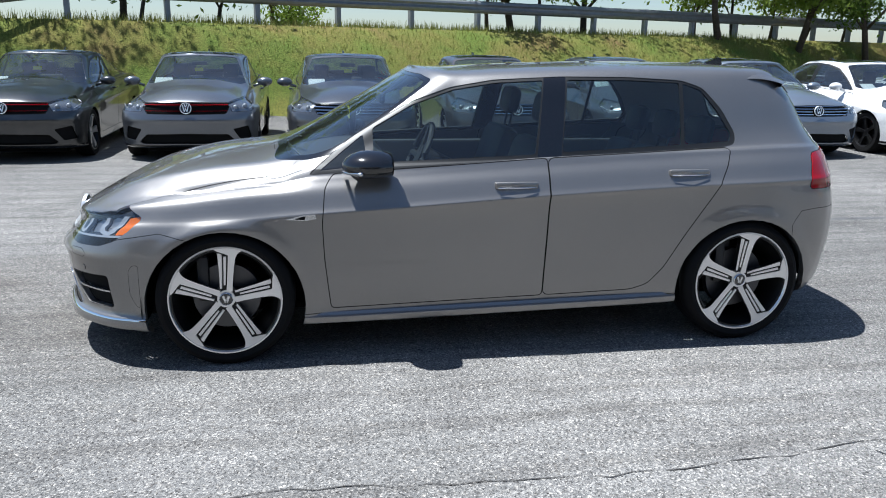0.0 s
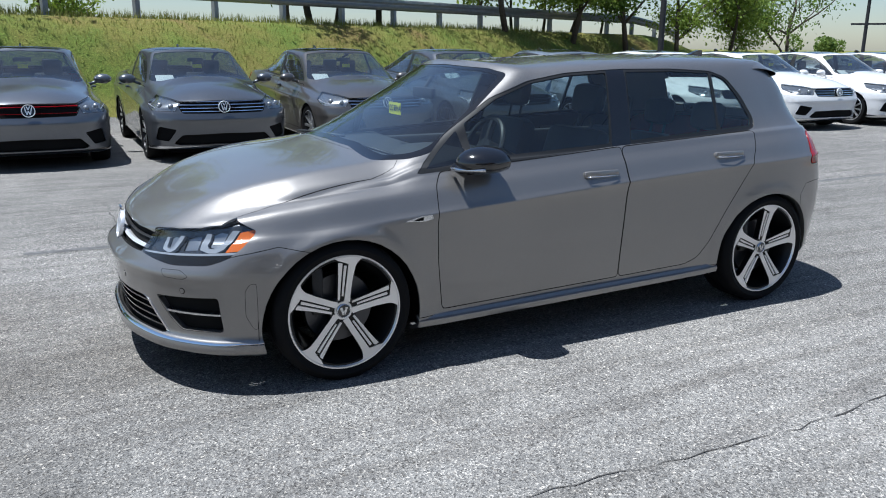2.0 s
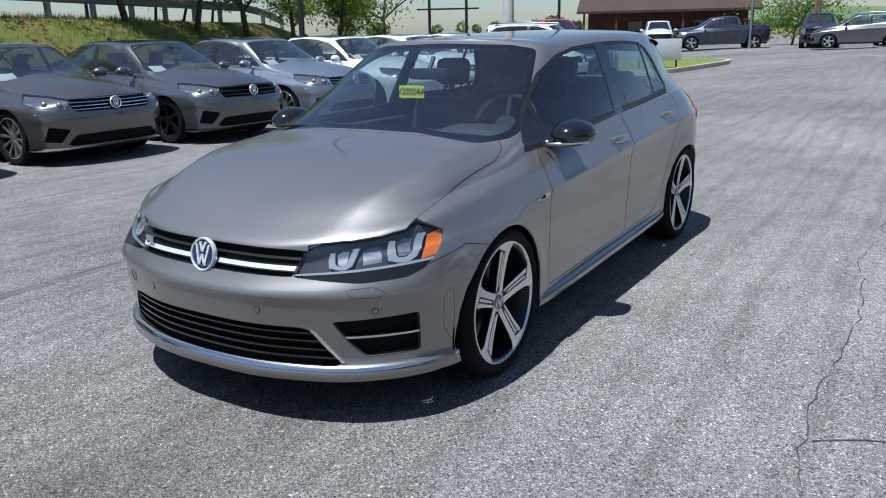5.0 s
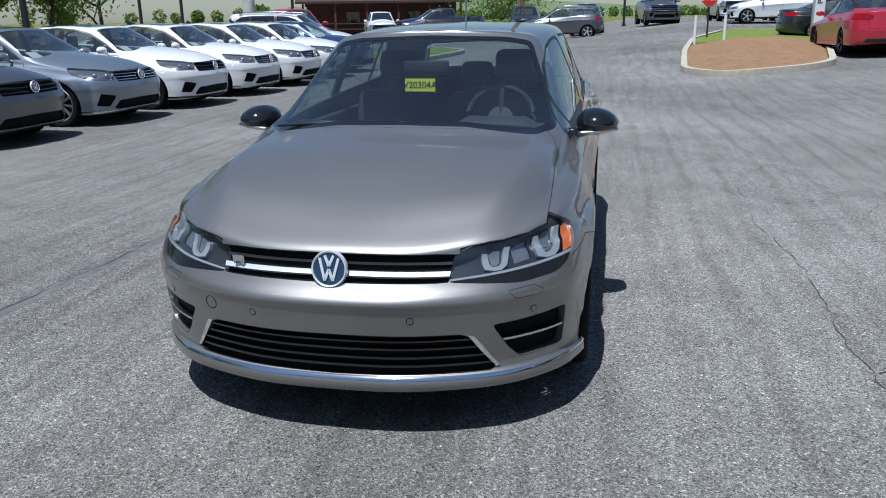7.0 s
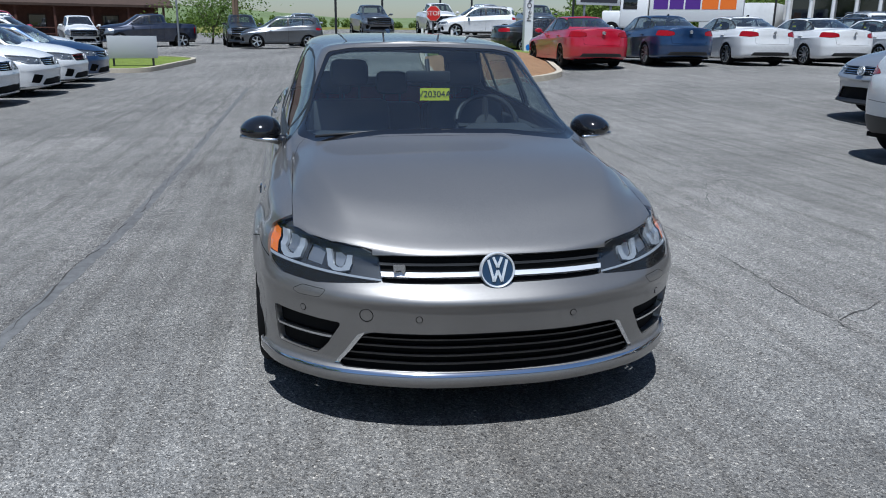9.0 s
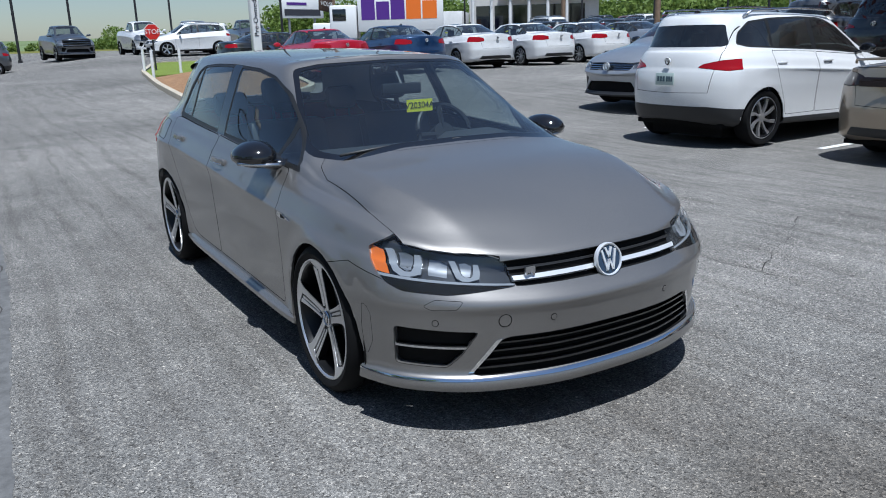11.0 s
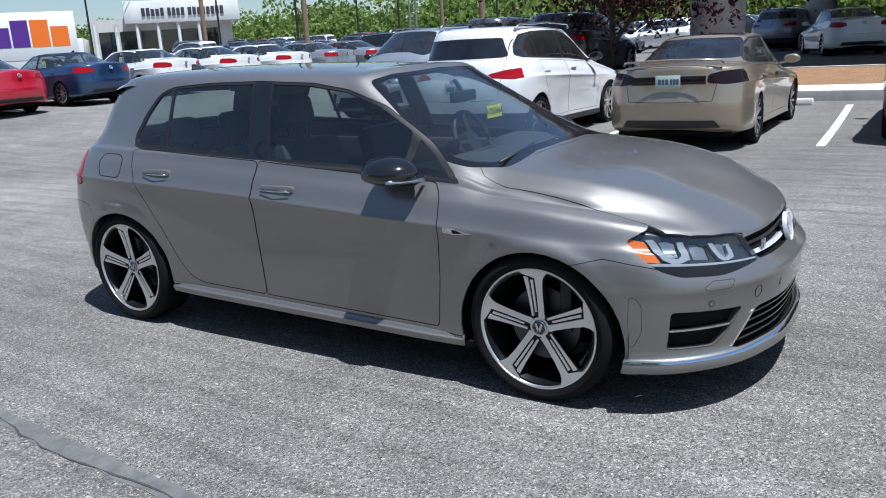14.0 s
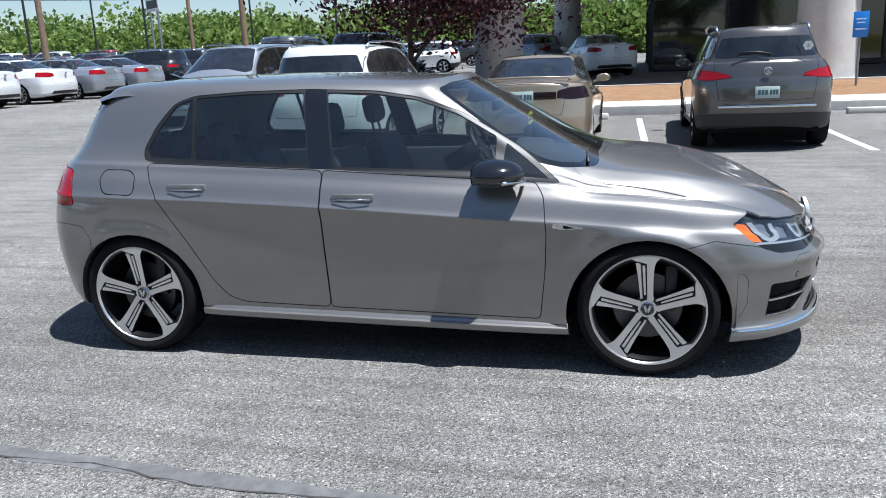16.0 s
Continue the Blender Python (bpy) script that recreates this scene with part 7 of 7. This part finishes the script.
kerb_ring(offset(bed, .12), .2, .15, "concrete", "pale concrete kerb of the planting bed")
slab("planting_bed", offset(bed, -.05), 0, .13, "mulch", "orange mulch bed before the showroom", "mulch", bevel=.01)
bm = bmesh.new()
G = [[(x, y, on(x, y) + .155) for y in (-12.62, -13.2, -13.8)] for x in np.linspace(-24, 1.6, 30)]
from_grid(bm, G)
tagged(part("kerb_walk", bm, "concrete"), "pale concrete strip along the bed", "pavement", kind="structure")


def column(x, y, r):
    z = on(x, y)
    c = empty("column", pose(x, y, z))
    bm = bmesh.new()
    cyl(bm, (0, 0, -.1), (0, 0, 5.2), r, r, 40)
    part("shaft", bm, "stucco", c)
    bm = bmesh.new()
    cyl(bm, (0, 0, -.1), (0, 0, .16), r + .05, r + .04, 40)
    part("plinth", bm, "concrete", c)
    tagged(c, "thick round pale stucco column holding the canopy", "column", "canopy columns")


column(2.75, -19.4, .72)
column(-5.9, -17.9, .72)
column(1.9, -33.5, .6)
bm = bmesh.new()
box(bm, (-26, -44, 5.9), (4.2, -17.0, 6.7), .05)
tagged(part("canopy", bm, "stucco"), "broad pale canopy over the showroom drive", "canopy", kind="structure")


def showroom():
    s = empty("showroom")
    tagged(s, "dark glass showroom with slim black frames under the canopy", "building")
    z = on(-2, -27)
    bm = bmesh.new()
    box(bm, (-25, -43, z - .3), (-1.75, -26.6, 5.9))
    part("glazing", bm, "shop_glass", s, smooth=False)
    for i in range(9):
        x = -1.75 - i * 2.6
        bm = bmesh.new()
        box(bm, (x - .05, -26.6, z), (x + .05, -26.52, 5.9))
        part("mullion", bm, "dark_steel", s, smooth=False)
    for i in range(6):
        y = -26.6 - i * 2.8
        bm = bmesh.new()
        box(bm, (-1.75, y - .05, z), (-1.67, y + .05, 5.9))
        part("mullion", bm, "dark_steel", s, smooth=False)
    for zz in (z + .1, z + 2.6):
        bm = bmesh.new()
        box(bm, (-25, -26.6, zz - .06), (-1.7, -26.5, zz + .06))
        box(bm, (-1.75, -43, zz - .06), (-1.65, -26.5, zz + .06))
        part("transom", bm, "dark_steel", s, smooth=False)


showroom()


def blue_sign(x, y):
    s = empty("bay_sign", pose(x, y, on(x, y), 0, 0, 175))
    bm = bmesh.new()
    cyl(bm, (0, 0, 0), (0, 0, 1.75), .028, .028, 10)
    part("post", bm, "galvanised", s)
    bm = bmesh.new()
    box(bm, (-.16, -.045, 1.22), (.16, -.03, 1.78), .004)
    part("plate", bm, "sign_blue", s)
    for zz, w in ((1.62, .20), (1.54, .16), (1.40, .22)):
        bm = bmesh.new()
        box(bm, (-w / 2, -.05, zz - .012), (w / 2, -.046, zz + .012))
        part("writing_bar", bm, "sign_white", s, smooth=False)
    tagged(s, "blue accessible parking sign on a steel post", "sign")


blue_sign(-6.1, -15.6)

# ---- buildings and far things ----
def steak_house():
    b = empty("restaurant", pose(65.7, 22.0, .1, 0, 0, 18))
    tagged(b, "low brown timber restaurant with a long pitched roof and porch", "building")
    bm = bmesh.new()
    box(bm, (-4, -9.5, -.3), (8, 3.2, 3.2))
    part("wall", bm, "brown_wood", b, smooth=False)
    bm = bmesh.new()
    for a in (-1,):
        vs = [(-6.2, -10.3, 2.75), (-6.2, 4, 2.75), (2, 4, 5.6), (2, -10.3, 5.6), (10, 4, 2.75), (10, -10.3, 2.75)]
        V = [bm.verts.new(p) for p in vs] + [bm.verts.new((p[0], p[1], p[2] - .18)) for p in vs]
        for f in ((0, 1, 2, 3), (3, 2, 4, 5), (6, 9, 8, 7), (9, 11, 10, 8), (0, 6, 7, 1), (5, 4, 10, 11), (0, 3, 9, 6), (3, 5, 11, 9), (1, 7, 8, 2), (2, 8, 10, 4)):
            bm.faces.new([V[i] for i in f])
        bmesh.ops.recalc_face_normals(bm, faces=bm.faces)
    part("roof", bm, "brown_roof", b, smooth=False)
    for i in range(6):
        y = -9.6 + i * 2.6
        bm = bmesh.new()
        box(bm, (-6.0, y - .08, -.3), (-5.84, y + .08, 2.8))
        part("porch_post", bm, "brown_wood", b, smooth=False)
        if i % 2:
            bm = bmesh.new()
            box(bm, (-4.06, y + .5, .8), (-3.96, y + 1.8, 2.0))
            w = part("window", bm, "brown_roof", b, smooth=False)
            bm = bmesh.new()
            box(bm, (-4.09, y + .6, .9), (-4.05, y + 1.7, 1.9))
            part("pane", bm, "shop_glass", w, smooth=False)
    for zz in (.5, .95):
        bm = bmesh.new()
        box(bm, (-6.0, -9.6, zz), (-5.92, 3.6, zz + .08))
        part("porch_rail", bm, "brown_wood", b, smooth=False)


steak_house()


def autoplex():
    a, c = Vector((74.9, -50.4)), Vector((65.7, -61.9))
    ang = math.atan2((c - a).y, (c - a).x)
    L = (c - a).length
    b = empty("dealership_building", pose(a.x, a.y, on(70, -50) + .3, 0, 0, math.degrees(ang)))
    tagged(b, "white flat-roofed dealership building with a lettered fascia", "building")
    bm = bmesh.new()
    box(bm, (0, 0, 0), (L, 14, 4.9))
    part("wall", bm, "stucco", b, smooth=False)
    bm = bmesh.new()
    box(bm, (3.6, -1.4, 4.3), (L + .8, 14, 6.6), .05)
    part("fascia", bm, "white_wall", b)
    bm = bmesh.new()
    box(bm, (-9, 1.5, 0), (-1.0, 10, 3.2), .03)
    part("side_wing", bm, "white_wall", b)
    for i in range(6):
        x = .8 + i * (L - 2) / 6
        bm = bmesh.new()
        box(bm, (x, -.06, .2), (x + 1.75, .04, 3.6))
        part("shop_window", bm, "shop_glass", b, smooth=False)
        bm = bmesh.new()
        cyl(bm, (x - .3, -1.1, 0), (x - .3, -1.1, 4.3), .18, .18, 12)
        part("pillar", bm, "white_wall", b)
    x = 5.4
    rb = random.Random(2)
    for w, m in [(.34, "letter_dark")] * 5 + [(-.26, "")] + [(.32, "letter_dark")] * 4 + [(-.26, "")] + [(.34, "letter_dark")] * 8:
        if w < 0:
            x += -w
            continue
        bm = bmesh.new()
        box(bm, (x, -1.5, 5.0), (x + w, -1.38, 5.0 + rb.uniform(.72, .86)))
        part("letter_bar", bm, m, b, smooth=False)
        x += w + .14


autoplex()


def tall_sign(x, y, turn):
    s = empty("tall_sign", pose(x, y, on(x, y), 0, 5, turn))
    bm = bmesh.new()
    box(bm, (.62, -.12, 0), (.86, .12, 7.0))
    part("post", bm, "pole_wood", s, smooth=False)
    for z0, w in ((2.6, "HOUSE"), (3.75, "STEAK"), (4.9, "")):
        bm = bmesh.new()
        box(bm, (-.78, -.12, z0), (.56, .12, z0 + .98), .02)
        p = part("panel", bm, "brown_roof", s)
        if w:
            t = writing(w, .44, Matrix.Translation((-.11, -.13, z0 + .5)) @ FACE, "sign_white", p)
        else:
            bm = bmesh.new()
            box(bm, (-.65, -.13, z0 + .3), (.4, -.121, z0 + .65))
            part("letter_bar", bm, "sign_white", p, smooth=False)
    tagged(s, "tall brown roadside sign on a timber post", "sign")


tall_sign(51.7, -22.25, -62)


def billboard(x, y, z, w, h, turn, label, frame_only=False):
    s = empty("billboard", pose(x, y, on(x, y), 0, 0, turn))
    for q in (-.3 * w, .3 * w):
        bm = bmesh.new()
        cyl(bm, (q, .15, 0), (q, .15, z + h), .12, .10, 10)
        part("post", bm, "dark_steel" if frame_only else "galvanised", s)
    if frame_only:
        for zz in (z, z + h * .5, z + h):
            bm = bmesh.new()
            box(bm, (-w / 2, 0, zz - .06), (w / 2, .1, zz + .06))
            part("bar", bm, "dark_steel", s, smooth=False)
    else:
        bm = bmesh.new()
        box(bm, (-w / 2, 0, z), (w / 2, .12, z + h), .02)
        part("panel", bm, "sign_white", s)
        bm = bmesh.new()
        box(bm, (-w * .42, -.02, z + h * .12), (w * .42, -.002, z + h * .42))
        part("picture_bar", bm, "letter_dark", s, smooth=False)
        bm = bmesh.new()
        box(bm, (-w * .36, -.02, z + h * .62), (w * .1, -.002, z + h * .74))
        part("writing_bar", bm, "letter_violet", s, smooth=False)
    tagged(s, label, "billboard")


billboard(47.5, -71, 6.0, 3.2, 2.6, 145, "white billboard with a dark picture on steel posts")
billboard(46.8, 29.0, 3.4, 4.5, 3.2, -60, "empty black steel billboard frame", True)
billboard(64, -25.5, 2.5, 5, 1.8, -70, "low white billboard across the road")


def delivery_truck(x, y, turn):
    t = empty("delivery_truck", pose(x, y, on(x, y), 0, 0, turn))
    tagged(t, "white box delivery truck with violet and orange lettering shapes", "truck")
    bm = bmesh.new()
    box(bm, (-1.2, -1.25, 1.0), (4.5, 1.25, 3.75), .04)
    cargo = part("cargo_box", bm, "sign_white", t)
    px = -.95
    for i in range(5):
        w = (.90, .86, .92, .98, .96)[i]
        for s in (-1, 1):
            bm = bmesh.new()
            q = px if s < 0 else 3.3 - px - w
            box(bm, (q, s * 1.25 - .012, 1.75), (q + w, s * 1.25 + .012, 3.3 if i in (0, 2, 3) else 2.9))
            part("letter_bar", bm, "letter_violet" if i < 3 else "letter_orange", cargo, smooth=False)
        px += w + .1
    bm = bmesh.new()
    box(bm, (-3.1, -1.1, .55), (-1.3, 1.1, 2.75), .12)
    box(bm, (-4.3, -.95, .55), (-3.0, .95, 1.65), .12)
    cab = part("cab", bm, "sign_white", t)
    bm = bmesh.new()
    box(bm, (-3.14, -.95, 1.75), (-3.08, .95, 2.55), .02)
    for s in (-1, 1):
        box(bm, (-2.9, s * 1.09, 1.75), (-2.0, s * 1.12, 2.5), .01)
    part("cab_window", bm, "shop_glass", cab)
    bm = bmesh.new()
    box(bm, (-4.33, -.6, .8), (-4.28, .6, 1.4), .02)
    part("grille", bm, "dark_steel", cab)
    for wx in (-3.6, 3.2):
        for s in (-1, 1):
            bm = bmesh.new()
            cyl(bm, (wx, s * .8, .48), (wx, s * 1.15, .48), .48, .48, 24)
            w = part("wheel", bm, "tyre", t)
            bm = bmesh.new()
            cyl(bm, (wx, s * 1.14, .48), (wx, s * 1.17, .48), .25, .22, 16)
            part("rim", bm, "alloy", w)


delivery_truck(45.5, -23.4, -121.5)


# ---- far woods ----
def woods():
    rnd = np.random.default_rng(11)
    specs = []
    for az0, az1, r0, r1, h0, h1, n in ((-100, -46, 125, 190, 5, 9.5, 230), (-46, -20, 170, 290, 5.5, 9.5, 200), (-20, -9, 240, 420, 3.0, 6, 70), (-9, 20, 260, 420, 1.2, 3.2, 90), (20, 40, 180, 300, 2, 4, 16), (80, 140, 90, 200, 1.5, 4, 40), (-100, -60, 100, 124, 3, 6.5, 70)):
        for _ in range(n):
            a = math.radians(rnd.uniform(az0, az1))
            r = rnd.uniform(r0, r1)
            specs.append((r * math.cos(a), r * math.sin(a), rnd.uniform(h0, h1) * (1 + .0012 * r)))
    pts = []
    for x, y, h in specs:
        n = 190 if math.hypot(x, y) > 230 else 430
        q = rnd.normal(size=(n, 3))
        q /= np.linalg.norm(q, axis=1, keepdims=True)
        q *= rnd.uniform(.65, 1.08, (n, 1)) * np.array([h * .48, h * .48, h * .5])
        pts.append(q + np.array([x, y, h * .5 + .6]))
    P = np.concatenate(pts)
    co, fc = cards(P, .37, rnd, .75)
    tagged(from_arrays("far_woods", co, fc, "leaf_far"), "distant spring woods along the horizon", "trees", kind="stuff")


woods()


def ridge():
    bm = bmesh.new()
    rows = []
    for i in range(121):
        a = math.radians(-112 + 134 * i / 120)
        r = 620
        hh = 8 + 4 * math.sin(a * 3.1 + .6) + 4 * math.sin(a * 9.0) + (10 if -0.8 < a < -.05 else 0) * math.sin((a + .8) / .75 * math.pi)
        rows.append([(r * math.cos(a) * k, r * math.sin(a) * k, z) for k, z in ((.75, .5), (.85, hh * .5), (.95, hh * .9), (1.05, hh), (1.25, .2))])
    from_grid(bm, rows)
    bmesh.ops.recalc_face_normals(bm, faces=bm.faces)
    tagged(part("far_hills", bm, "ridge_green"), "low wooded hills on the horizon", "hills", kind="structure")


M["ridge_green"] = grainy("wooded_hills", (0.13, 0.17, 0.075), 0.95, .06, .35, relief=1.0, dist=3.0)
ridge()
